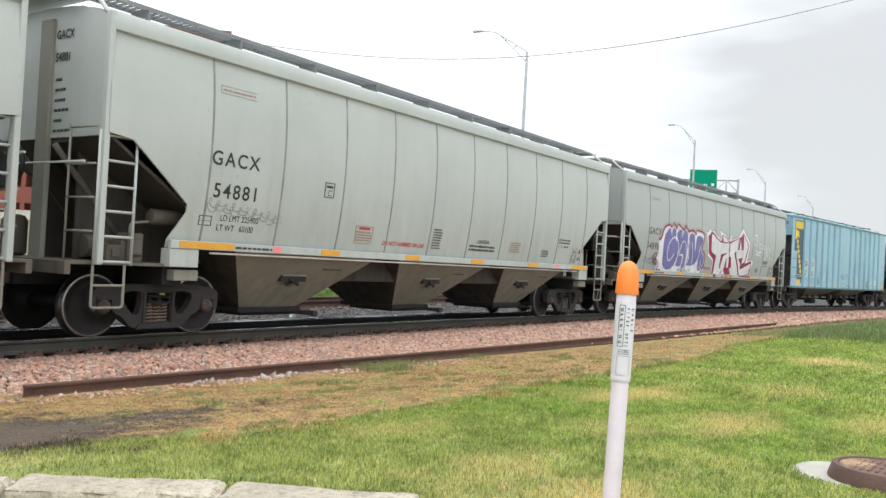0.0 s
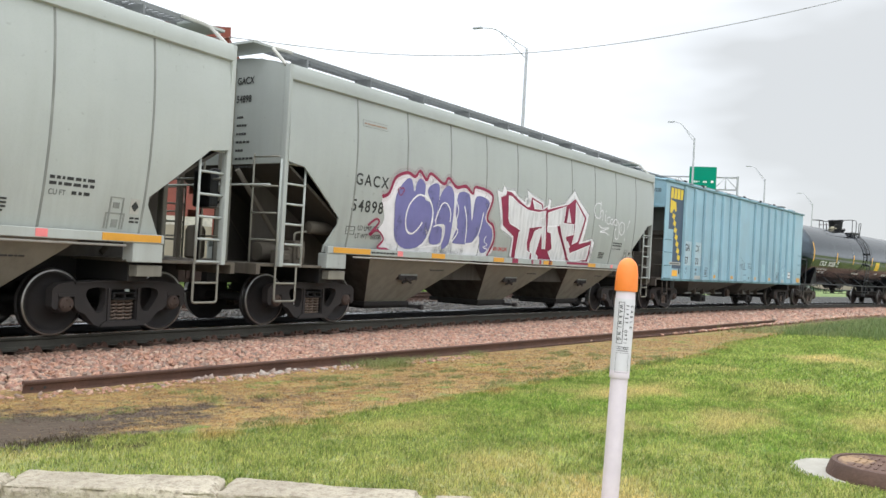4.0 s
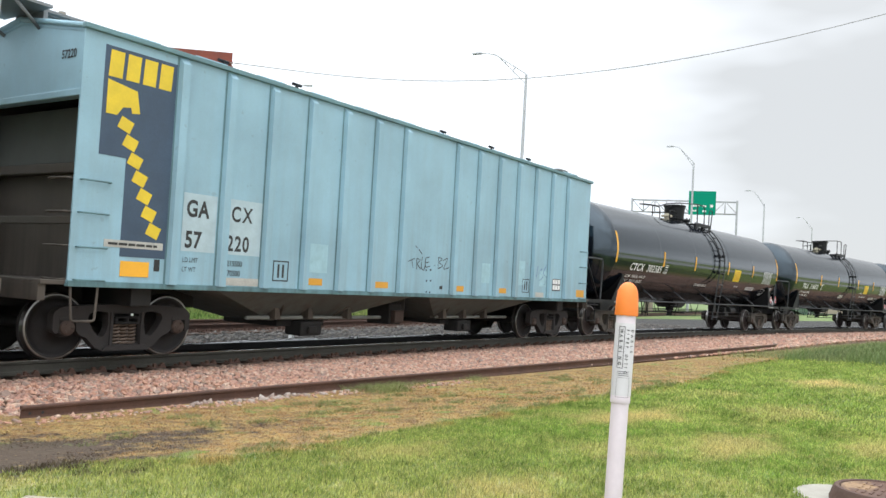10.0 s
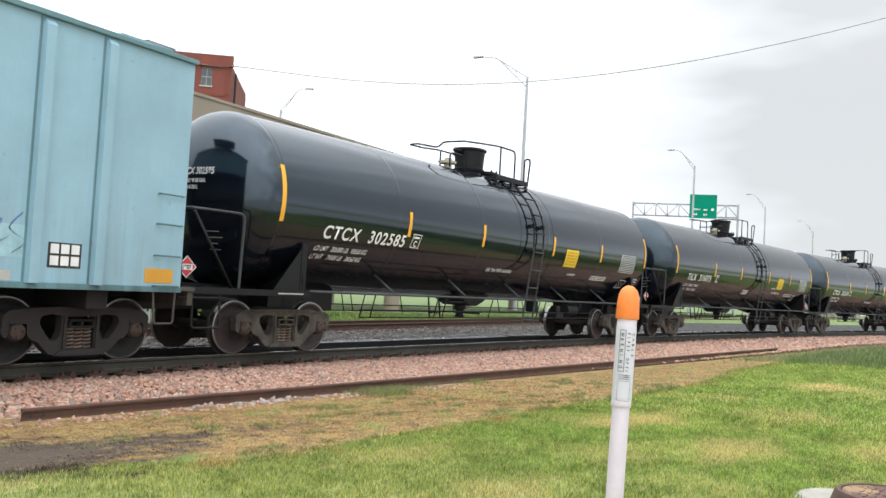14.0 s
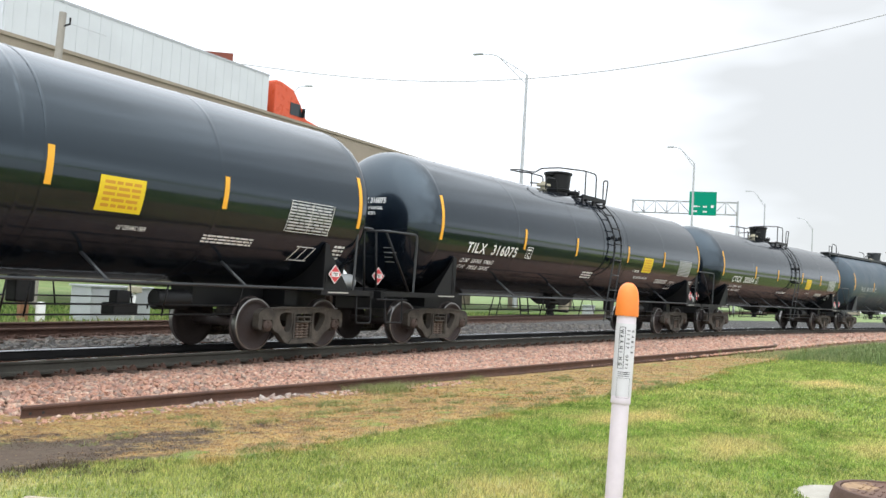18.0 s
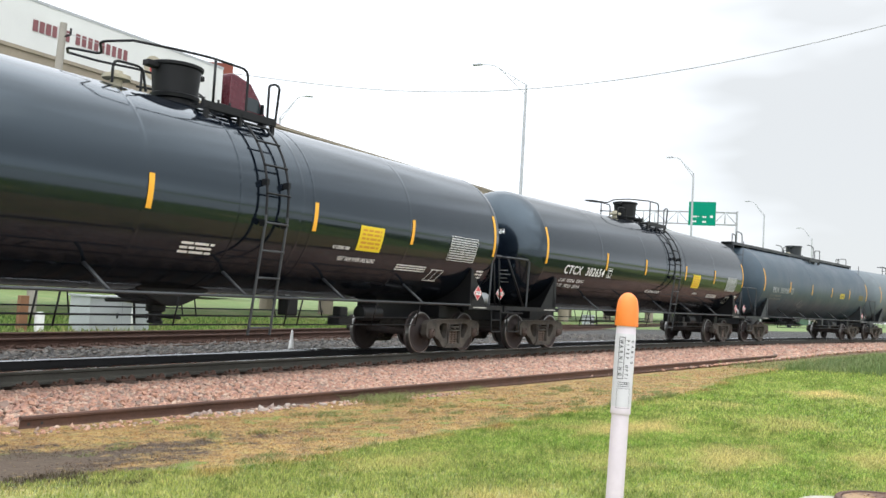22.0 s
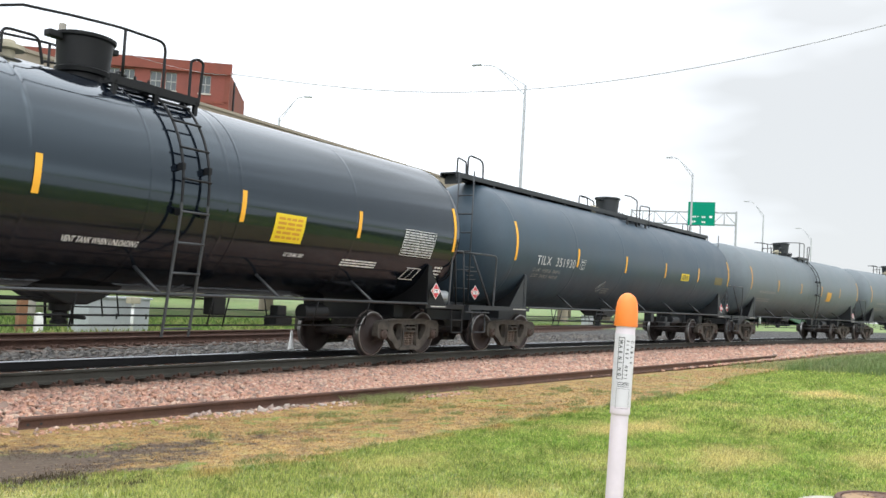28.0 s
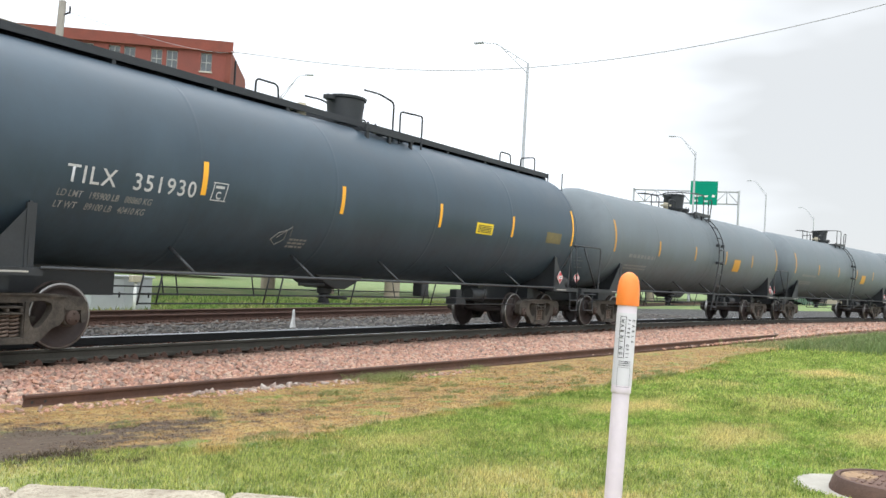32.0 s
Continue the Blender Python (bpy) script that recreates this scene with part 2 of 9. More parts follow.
M["amber"] = plain("amber_reflective_tape", (0.62, 0.30, 0.03, 1), 0.45, 0, 0.1)
M["dimwhite"] = plain("dulled_white_print", (0.50, 0.51, 0.51, 1), 0.6, 0, 0.2, 8.0)
M["seam"] = plain("grey_seam_paint", (0.235, 0.245, 0.225, 1), 0.7, 0, 0.3)
M["grate"] = plain("galvanised_grating", (0.21, 0.22, 0.22, 1), 0.6, 0.3, 0.2)
M["dirtywhite"] = plain("dirty_white_paint", (0.45, 0.44, 0.40, 1), 0.6, 0, 0.25)
M["rustprint"] = plain("rust_brown_print", (0.30, 0.19, 0.13, 1), 0.7, 0, 0.2)
M["blue_edge"] = paint("blue_green_edge_paint", (0.12, 0.22, 0.24, 1), 0.6, (0.05, 0.045, 0.04, 1), 0.6, 1.0, 4.0, 0.25)
M["bluepatch"] = plain("paler_blue_paint", (0.33, 0.52, 0.58, 1), 0.55, 0, 0.22, 5.0)
M["emblem"] = plain("yellow_emblem_paint", (0.72, 0.52, 0.03, 1), 0.5, 0, 0.12, 6.0)
M["tagline"] = plain("grey_marker_line", (0.10, 0.17, 0.19, 1), 0.6)
M["tagdark"] = plain("dark_marker_line", (0.035, 0.04, 0.04, 1), 0.6)
M["tagblue"] = plain("blue_marker_line", (0.10, 0.16, 0.34, 1), 0.6)
M["yellowsheet"] = plain("yellow_notice_sheet", (0.78, 0.58, 0.02, 1), 0.45, 0, 0.06)
M["placard_red"] = plain("placard_red", (0.55, 0.04, 0.05, 1), 0.45, 0, 0.1)
M["cream"] = plain("cream_paint", (0.42, 0.38, 0.28, 1), 0.6, 0, 0.15)
M["fadedwhite"] = plain("faded_white_print", (0.25, 0.25, 0.24, 1), 0.7, 0, 0.3, 6)
M["fadedamber"] = plain("faded_amber_sheet", (0.17, 0.14, 0.06, 1), 0.7, 0, 0.3, 6)
# lighter tone for lawn-side rails and ladders; the ladders are to look lit
M["railing"] = plain("lawn_side_railing_paint", (0.055, 0.06, 0.065, 1), 0.45, 0.2, 0.3)
M["slate_iron"] = plain("slate_iron", (0.03, 0.034, 0.038, 1), 0.5, 0.2, 0.3)
M["timber"] = plain("red_brown_timber", (0.26, 0.13, 0.07, 1), 0.85, 0, 0.25, 4.0)


# ---------------------------------------------------------------- mesh tools
def bm_box(bm, x0, x1, y0, y1, z0, z1, m=None):
    vs = [bm.verts.new((x, y, z)) for x in (x0, x1) for y in (y0, y1) for z in (z0, z1)]
    for f in ((0, 1, 3, 2), (4, 6, 7, 5), (0, 4, 5, 1), (2, 3, 7, 6), (0, 2, 6, 4), (1, 5, 7, 3)):
        bm.faces.new([vs[i] for i in f])
    if m is not None:
        bmesh.ops.transform(bm, matrix=m, verts=vs)
    return vs


def bm_tube(bm, pts, r, n=8, cap=True):
    """A round bar along points."""
    pts = [Vector(p) for p in pts]
    rings = []
    side = None
    for i, p in enumerate(pts):
        d = (pts[min(i + 1, len(pts) - 1)] - pts[max(i - 1, 0)]).normalized()
        if side is None:
            side = d.orthogonal().normalized()
        side = (side - d * side.dot(d)).normalized()
        up = d.cross(side)
        rr = r[i] if isinstance(r, (list, tuple)) else r
        rings.append([bm.verts.new(p + (side * math.cos(a) + up * math.sin(a)) * rr)
                      for a in [2 * math.pi * j / n for j in range(n)]])
    for a, b in zip(rings, rings[1:]):
        for j in range(n):
            bm.faces.new((a[j], a[(j + 1) % n], b[(j + 1) % n], b[j])).smooth = n > 5
    if cap:
        bm.faces.new(list(reversed(rings[0])))
        bm.faces.new(rings[-1])
    return rings


def bend(pts, r=0.06, n=4):
    """The points of a bar with its corners rounded."""
    pts = [Vector(p) for p in pts]
    out = [pts[0]]
    for a, b, c in zip(pts, pts[1:], pts[2:]):
        u, v = (a - b), (c - b)
        k = min(r, u.length * 0.45, v.length * 0.45)
        p, q = b + u.normalized() * k, b + v.normalized() * k
        for i in range(n + 1):
            t = i / n
            out.append(p * (1 - t) ** 2 + b * 2 * t * (1 - t) + q * t * t)
    return out + [pts[-1]]


def bm_lathe(bm, profile, axis="x", n=40, smooth=True, a0=0.0, a1=2 * math.pi, at=(0, 0, 0), cap=True):
    """Turn (along, radius) pairs about an axis."""
    full = abs(a1 - a0 - 2 * math.pi) < 1e-6
    rings = []
    o = Vector(at)
    for s, r in profile:
        ring = []
        for j in range(n if full else n + 1):
            a = a0 + (a1 - a0) * j / n
            c, d = r * math.cos(a), r * math.sin(a)
            ring.append(bm.verts.new(o + Vector({"x": (s, c, d), "y": (c, s, d), "z": (c, d, s)}[axis])))
        rings.append(ring)
    m = n if full else n
    for a, b in zip(rings, rings[1:]):
        for j in range(m):
            k = (j + 1) % len(a)
            bm.faces.new((a[j], a[k], b[k], b[j])).smooth = smooth
    if full and cap:
        for ring in (rings[0], rings[-1]):
            if (ring[0].co - ring[n // 2].co).length > 1e-5:
                bm.faces.new([bm.verts.new(v.co) for v in ring])
    return rings


def bm_prism(bm, outline, y0, y1):
    """An outline in x and z, drawn out from y0 to y1."""
    a = [bm.verts.new((x, y0, z)) for x, z in outline]
    b = [bm.verts.new((x, y1, z)) for x, z in outline]
    n = len(a)
    bm.faces.new(a)
    bm.faces.new(list(reversed(b)))
    for i in range(n):
        bm.faces.new((a[i], b[i], b[(i + 1) % n], a[(i + 1) % n]))
    return a + b


def finish(bm, bevel=0.0, seg=2, doubles=False):
    if doubles:
        bmesh.ops.remove_doubles(bm, verts=bm.verts, dist=1e-5)
    bmesh.ops.recalc_face_normals(bm, faces=bm.faces)
    if bevel:
        es = [e for e in bm.edges if len(e.link_faces) == 2 and e.calc_face_angle(0) > 0.6]
        bmesh.ops.bevel(bm, geom=es, offset=bevel, segments=seg, affect="EDGES", profile=0.6, clamp_overlap=True)


def part(name, bm, material, parent=None, label="", at=None):
    """Link a bmesh as one mesh object, under a thing or a part."""
    bmesh.ops.recalc_face_normals(bm, faces=bm.faces)
    for e in bm.edges:
        if len(e.link_faces) == 2 and e.calc_face_angle(0) > 0.65:
            e.smooth = False
    me = bpy.data.meshes.new(name)
    bm.to_mesh(me)
    bm.free()
    me.materials.append(material)
    ob = new(name, me)
    if parent is not None:
        ob.parent = parent
    if at is not None:
        ob.matrix_basis = at
    if label:
        ob["label"] = label
    return ob


def shared(name, me, parent, m):
    """Another object on a mesh that exists already."""
    ob = new(name, me)
    ob.parent = parent
    ob.matrix_basis = m
    return ob


def bar(name, parent, material, boxes, label="", bevel=0.0):
    bm = bmesh.new()
    for b in boxes:
        bm_box(bm, *b)
    if bevel:
        finish(bm, bevel)
    return part(name, bm, material, parent, label)


def rods(name, parent, material, lines, r=0.015, label="", n=8):
    """Round bars; guard rails and pipes become one part a bar."""
    single = name in ("guard_rail", "brake_pipe", "end_railing", "ladder_stile", "ladder_rung")
    ob = None
    for group in ([[p] for p in lines] if single else [lines]):
        bm = bmesh.new()
        for pts in group:
            bm_tube(bm, pts, r, n)
        ob = part(name, bm, material, parent, label)
    return ob


def lettering(name, text, size, material, parent, m, label="", squeeze=1.0, bold=0.0, align="LEFT", spacing=1.0):
    """Raised lettering in the built-in font, turned into a mesh."""
    cu = bpy.data.curves.new(name, "FONT")
    cu.body, cu.size, cu.align_x, cu.space_character, cu.offset = text, size, align, spacing, bold
    tmp = bpy.data.objects.new(name, cu)
    me = bpy.data.meshes.new_from_object(tmp)
    bpy.data.objects.remove(tmp)
    bpy.data.curves.remove(cu)
    me.materials.clear()
    me.materials.append(material)
    for v in me.vertices:
        v.co.x *= squeeze
    ob = new(name, me)
    ob.parent = parent
    ob.matrix_basis = m
    if label:
        ob["label"] = label
    return ob


def empty(name, m=None):
    ob = new(name)
    ob.empty_display_size = 0.2
    if m is not None:
        ob.matrix_basis = m
    return ob


# ---------------------------------------------------------------- ground
def smooth(a, b, x):
    t = min(max((x - a) / (b - a), 0.0), 1.0)
    return t * t * (3 - 2 * t)


def ground_z(x, y):
    z = -0.05 - 0.25 * smooth(3.0, 8.4, y)
    z -= 0.12 * smooth(19, 24, y)
    z -= 0.25 * smooth(2.6, 1.2, y * 0.7 + x * 0.7)
    return z


def shoulder_edge(x):
    """Where the ballast gives way to the lawn."""
    return 8.55 + (track_y(x) - 3.9 - 8.55) * smooth(34, 52, x)


def sheet(name, xs, ys, zf, material, m=None):
    bm = bmesh.new()
    g = [[bm.verts.new((x, y, zf(x, y))) for y in ys] for x in xs]
    for i in range(len(xs) - 1):
        for j in range(len(ys) - 1):
            bm.faces.new((g[i][j], g[i + 1][j], g[i + 1][j + 1], g[i][j + 1])).smooth = True
    return part(name, bm, material, None, "", m)


def lawn_edge(x):
    """Where the mown lawn gives way to the dry strip along the ballast."""
    return 5.02 + 0.95 * smooth(4.7, 3.2, x) + 0.045 * (x - 5) + 0.9 * smooth(15, 22, x)


def lawn_material(name, blades):
    """Mown grass that turns dry and brown towards the ballast; soil shows through where it is worn."""
    k = Nodes(name)
    geo = k.n.new("ShaderNodeNewGeometry")
    sep = k.n.new("ShaderNodeSeparateXYZ")
    k.l.new(geo.outputs["Position"], sep.inputs["Vector"])
    px, py = sep.outputs["X"], sep.outputs["Y"]
    n1, n2, n3 = k.noise(0.55, 5, 0.6), k.noise(2.2, 4, 0.6), k.noise(14, 3)
    nl, nt = k.noise(0.9, 4, 0.62), k.noise(6.5, 4, 0.7)

    def step(v, a, b, lo=0.0, hi=1.0):
        nd = k.n.new("ShaderNodeMapRange")
        nd.interpolation_type = "SMOOTHSTEP"
        for key, val in (("From Min", a), ("From Max", b), ("To Min", lo), ("To Max", hi)):
            nd.inputs[key].default_value = val
        k.l.new(v, nd.inputs["Value"])
        return nd.outputs["Result"]

    def wob(n, amount):
        return k.math("MULTIPLY", k.math("SUBTRACT", n, 0.5), amount)
    lush, green, pale = (0.116, 0.202, 0.029, 1), (0.212, 0.348, 0.060, 1), (0.445, 0.492, 0.150, 1)
    dry, straw, bleached = (0.285, 0.150, 0.050, 1), (0.43, 0.275, 0.098, 1), (0.56, 0.47, 0.20, 1)
    # the bare ground takes darker tones, for the shade between the blades
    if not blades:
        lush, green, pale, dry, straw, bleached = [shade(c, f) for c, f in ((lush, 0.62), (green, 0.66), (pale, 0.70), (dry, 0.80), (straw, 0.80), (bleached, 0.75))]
    c = k.mix(k.ramp(n2, 0.40, 0.62), lush, green)
    c = k.mix(k.ramp(nt, 0.44, 0.66, 0, 0.65), c, pale)
    c = k.mix(k.ramp(nl, 0.50, 0.66, 0, 0.45), c, pale)
    c = k.mix(k.math("MULTIPLY", k.ramp(n1, 0.54, 0.70, 0, 1.0), k.ramp(nt, 0.35, 0.60, 0.1, 0.85)), c, bleached)
    nh = k.noise(21, 3, 0.7)
    c = k.mix(k.math("MULTIPLY", step(px, 4.0, 8.0, 0.38, 0.0), k.ramp(n2, 0.35, 0.6, 0.25, 1.0)), c, shade((0.40, 0.345, 0.14, 1), 1.0 if blades else 0.7))
    c = k.mix(k.ramp(nh, 0.52, 0.66, 0, 0.60), c, bleached)
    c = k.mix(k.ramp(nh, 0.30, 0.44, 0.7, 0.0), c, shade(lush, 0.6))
    # the dry strip: its ragged edge follows lawn_edge()
    edge = k.math("ADD", k.math("ADD", k.math("MULTIPLY", k.math("SUBTRACT", px, 5.0), 0.045), 5.02),
                  k.math("ADD", step(px, 3.2, 4.7, 0.95, 0.0), step(px, 15.0, 22.0, 0.0, 0.9)))
    over = k.math("ADD", k.math("SUBTRACT", py, edge), k.math("ADD", wob(n2, 1.5), k.math("ADD", wob(nt, 1.1), wob(k.noise(1.1, 3), 0.8))))
    upto = k.ramp(py, 20.0, 22.0, 1.0, 0.0)
    burnt = k.math("MULTIPLY", k.ramp(over, -0.05, 0.50, 0, 1), upto)
    dr = k.mix(k.ramp(n2, 0.36, 0.60), dry, straw)
    dr = k.mix(k.ramp(nt, 0.48, 0.62, 0, 0.8), dr, (0.31, 0.245, 0.085, 1))
    dr = k.mix(k.ramp(k.noise(3.4, 4, 0.65), 0.50, 0.61, 0, 0.85), dr, (0.17, 0.098, 0.046, 1))
    dr = k.mix(k.ramp(n3, 0.52, 0.64, 0, 0.65), dr, (0.115, 0.07, 0.038, 1))
    dr = k.mix(k.ramp(nh, 0.54, 0.66, 0, 0.7), dr, (0.49, 0.365, 0.155, 1))
    dr = k.mix(k.ramp(k.noise(1.7, 5, 0.68), 0.55, 0.66, 0, 0.8), dr, green)
    c = k.mix(burnt, c, dr)
    # worn soil near the end of the loose rail
    dx, dy = k.math("SUBTRACT", px, 3.3), k.math("SUBTRACT", py, 6.75)
    r = k.math("ADD", k.math("MULTIPLY", k.math("ABSOLUTE", dx), 0.45), k.math("ABSOLUTE", dy))
    r = k.math("ADD", r, k.math("ADD", wob(n2, 2.4), k.math("ADD", wob(n3, 1.6), wob(k.noise(5.5, 4, 0.65), 2.6))))
    soil = k.ramp(r, 0.70, 1.25, 0.94, 0.0)
    c = k.mix(soil, c, k.mix(n3, (0.036, 0.025, 0.019, 1), (0.100, 0.068, 0.047, 1)))
    # bleached rings round the marker post and on the lawn
    for ox, oy, rad, str_ in ((4.55, 2.2, 0.62, 0.95), (16.5, 3.7, 1.0, 0.95), (9.3, 4.1, 0.7, 0.85), (8.65, 4.25, 0.5, 0.6), (8.1, 2.6, 0.7, 0.7), (11.2, 2.9, 0.9, 0.5), (9.1, 1.6, 0.6, 0.6), (5.5, 4.5, 0.5, 0.5), (4.9, 3.05, 0.55, 0.6), (6.9, 3.3, 0.5, 0.45)):
        d = k.math("ADD", k.math("MULTIPLY", k.math("ABSOLUTE", k.math("SUBTRACT", px, ox)), 0.6), k.math("ABSOLUTE", k.math("SUBTRACT", py, oy)))
        d = k.math("ADD", d, k.math("ADD", wob(n2, 1.1), wob(nt, 1.2)))
        c = k.mix(k.ramp(d, rad * 0.35, rad, str_, 0.0), c, bleached)
    c = k.mix(k.ramp(py, 19.5, 21.5, 0, 0.85), c, k.mix(k.ramp(n1, 0.46, 0.62), (0.10, 0.18, 0.045, 1), (0.21, 0.22, 0.085, 1)))
    c = k.mix(k.ramp(py, 40, 120, 0, 0.8), c, (0.13, 0.185, 0.065, 1))
    if blades:
        info = k.n.new("ShaderNodeNewGeometry")
        hs = k.n.new("ShaderNodeHueSaturation")
        k.l.new(c, hs.inputs["Color"])
        k.l.new(k.ramp(info.outputs["Random Per Island"], 0, 1, 0.50, 1.66), hs.inputs["Value"])
        k.l.new(k.ramp(info.outputs["Random Per Island"], 0, 1, 0.508, 0.486), hs.inputs["Hue"])
        c = hs.outputs["Color"]
        k.b.inputs["Specular IOR Level"].default_value = 0.3
        # light passes through the blades
        tl = k.n.new("ShaderNodeBsdfTranslucent")
        k.l.new(c, tl.inputs["Color"])
        ms = k.n.new("ShaderNodeMixShader")
        ms.inputs["Fac"].default_value = 0.46
        k.l.new(k.b.outputs["BSDF"], ms.inputs[1])
        k.l.new(tl.outputs["BSDF"], ms.inputs[2])
        k.l.new(ms.outputs["Shader"], k.n["Material Output"].inputs["Surface"])
    else:
        k.bump(k.math("ADD", n3, k.math("MULTIPLY", nt, 1.5)), 0.6, 0.03)
    return k.set(c, 0.85 if not blades else 0.55, 0.0)


GX = [-400, -150, -60, -20] + [-8 + 1.0 * i for i in range(60)] + [56, 62, 70, 80, 95, 120, 160, 250, 500, 1200, 3000]
GY = [-400, -100, -30, -8] + [-4 + 0.5 * i for i in range(60)] + [28, 32, 40, 60, 100, 200, 500, 1200, 3000]
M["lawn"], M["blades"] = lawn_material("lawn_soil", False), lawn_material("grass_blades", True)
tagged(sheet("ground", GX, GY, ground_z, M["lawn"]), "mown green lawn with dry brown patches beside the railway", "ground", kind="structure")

# out of view: inferred from the tank cars' reflections, which it brightens
tagged(sheet("parking_lot", [v for v in GX if -160 < v < 100], [v for v in GY if v < -0.9], lambda x, y: ground_z(x, y) + 0.012, M["lot"]), "pale worn concrete lot behind the lawn", "parking lot", kind="structure")


def quads_mesh(name, verts, faces, material, label, category, kind="stuff"):
    me = bpy.data.meshes.new(name)
    me.from_pydata(verts, [], faces)
    me.materials.append(material)
    ob = new(name, me)
    return tagged(ob, label, category, kind=kind)


def grass(name, n, x0, x1, y0, y1, tall, wide, label, keep=None, bias=1.0):
    """Bent blades, two faces each, scattered over a stretch of ground."""
    rng = np.random.default_rng(int(abs(x0) * 13 + n))
    x = x0 + (x1 - x0) * rng.random(n) ** bias
    y = y0 + (y1 - y0) * rng.random(n)
    if keep is not None:
        ok = keep(x, y, rng)
        x, y = x[ok], y[ok]
    n = len(x)
    z = np.array([ground_z(a, b) for a, b in zip(x, y)]) - 0.004
    a = rng.random(n) * 2 * np.pi
    h = tall * (0.45 + 0.75 * rng.random(n))
    strip = (y > np.array([lawn_edge(q) for q in x]) + 0.25) & (y < 8.6)
    # tufts: the mower leaves some clumps higher than others
    clump = np.array([noise.noise((q * 5.5, r * 5.5, 1.0)) for q, r in zip(x, y)])
    h = h * np.where(strip, 0.45, 1.0) * (1.0 + 0.55 * clump)
    w = wide * (0.7 + 0.6 * rng.random(n))
    lean = h * (0.2 + 0.55 * rng.random(n)) * np.where(strip, 2.0, 1.0)
    w = w * np.where(strip, 0.7, 1.0)
    b = rng.random(n) * 2 * np.pi
    cx, cy = np.cos(a) * w / 2, np.sin(a) * w / 2
    lx, ly = np.cos(b) * lean, np.sin(b) * lean
    v = np.empty((n, 5, 3))
    v[:, 0] = np.stack([x - cx, y - cy, z], 1)
    v[:, 1] = np.stack([x + cx, y + cy, z], 1)
    v[:, 2] = np.stack([x + cx * 0.8 + lx * 0.35, y + cy * 0.8 + ly * 0.35, z + h * 0.6], 1)
    v[:, 3] = np.stack([x - cx * 0.8 + lx * 0.35, y - cy * 0.8 + ly * 0.35, z + h * 0.6], 1)
    v[:, 4] = np.stack([x + lx, y + ly, z + h], 1)
    me = bpy.data.meshes.new(name)
    me.vertices.add(n * 5)
    me.vertices.foreach_set("co", v.reshape(-1))
    base = np.arange(n)[:, None] * 5
    loops = np.concatenate([base + np.array([0, 1, 2, 3]), base + np.array([3, 2, 4])], 1).reshape(-1)
    me.loops.add(n * 7)
    me.loops.foreach_set("vertex_index", loops.astype(np.int32))
    me.polygons.add(n * 2)
    st = (np.arange(n)[:, None] * 7 + np.array([0, 4])).reshape(-1)
    me.polygons.foreach_set("loop_start", st.astype(np.int32))
    me.polygons.foreach_set("loop_total", np.tile([4, 3], n).astype(np.int32))
    me.update(calc_edges=True)
    me.validate()
    me.materials.append(M["blades"])
    return tagged(new(name, me), label, "grass", kind="stuff")


def off_things(x, y, rng):
    soil = (np.abs(x - 3.3) * 0.45 + np.abs(y - 6.75)) < 0.30 + 0.5 * rng.random(len(x))
    dryzone = (y > np.array([lawn_edge(a) for a in x]) + 0.5 * (rng.random(len(x)) - 0.3)) & (rng.random(len(x)) > 0.62)
    kerb = (x + y < 6.74) & (x + y > 3.0) & (y > 2.75)
    hole = (x - 6.74) ** 2 + (y - 1.20) ** 2 < 0.46 ** 2
    bed = y > np.array([shoulder_edge(a) for a in x]) + 0.1
    return ~(soil | dryzone | kerb | hole | bed) & (y > -1.15)


MOWN = "short mown lawn grass, green and straw-coloured"
grass("grass", 350000, 2.0, 10.0, 0.2, 8.5, 0.040, 0.0060, MOWN, lambda x, y, r: off_things(x, y, r) & (r.random(len(x)) < np.clip((x - 2.0) / 1.8, 0, 1)) & (r.random(len(x)) < np.clip((y - 0.2) / 0.7, 0, 1)))
grass("grass", 110000, -6.0, 10.0, -6.0, 8.5, 0.05, 0.011, MOWN, lambda x, y, r: off_things(x, y, r) & ((x < 2.0) | (y < 0.2)) & (y > -1.15) & (np.hypot(x, y) < 6.5 + 1.5 * np.sin(3 * x + 2 * y)))
grass("grass", 150000, 10.0, 24.0, -2.0, 8.5, 0.05, 0.013, MOWN, off_things, 1.4)
grass("grass", 50000, 24.0, 70.0, -3.0, 8.4, 0.07, 0.035, MOWN, off_things, 1.3)
M["rank"] = plain("rank_green_blades", (0.135, 0.195, 0.055, 1), 0.6, 0, 0.3, 0.8, 0.0, 40, 0.25)
M["seedy"] = plain("grey_green_seeding_blades", (0.23, 0.26, 0.105, 1), 0.7, 0, 0.25, 0.8, 0.0, 40, 0.25)
for blades_mat, count, xa, xb, ya, yb, tall, keep in (
        ("rank", 42000, 23.0, 40.0, -3.0, 6.9, 0.30, lambda x, y, r: (x > 24.4 + 0.7 * np.sin(y * 1.3) + 1.5 * r.random(len(x)))),
        ("seedy", 26000, 24.0, 46.0, 4.6, 9.3, 0.24, lambda x, y, r: (x > 25.5 + 0.8 * np.sin(y * 2.0) + 2 * r.random(len(x))) & (y < np.array([shoulder_edge(a) for a in x]) - 0.2 + 0.4 * r.random(len(x))))):
    tg = grass("tall_grass", count, xa, xb, ya, yb, tall, 0.014, "longer unmown grass at the lawn's edge", keep, 1.5)
    tg.data.materials[0] = M[blades_mat]
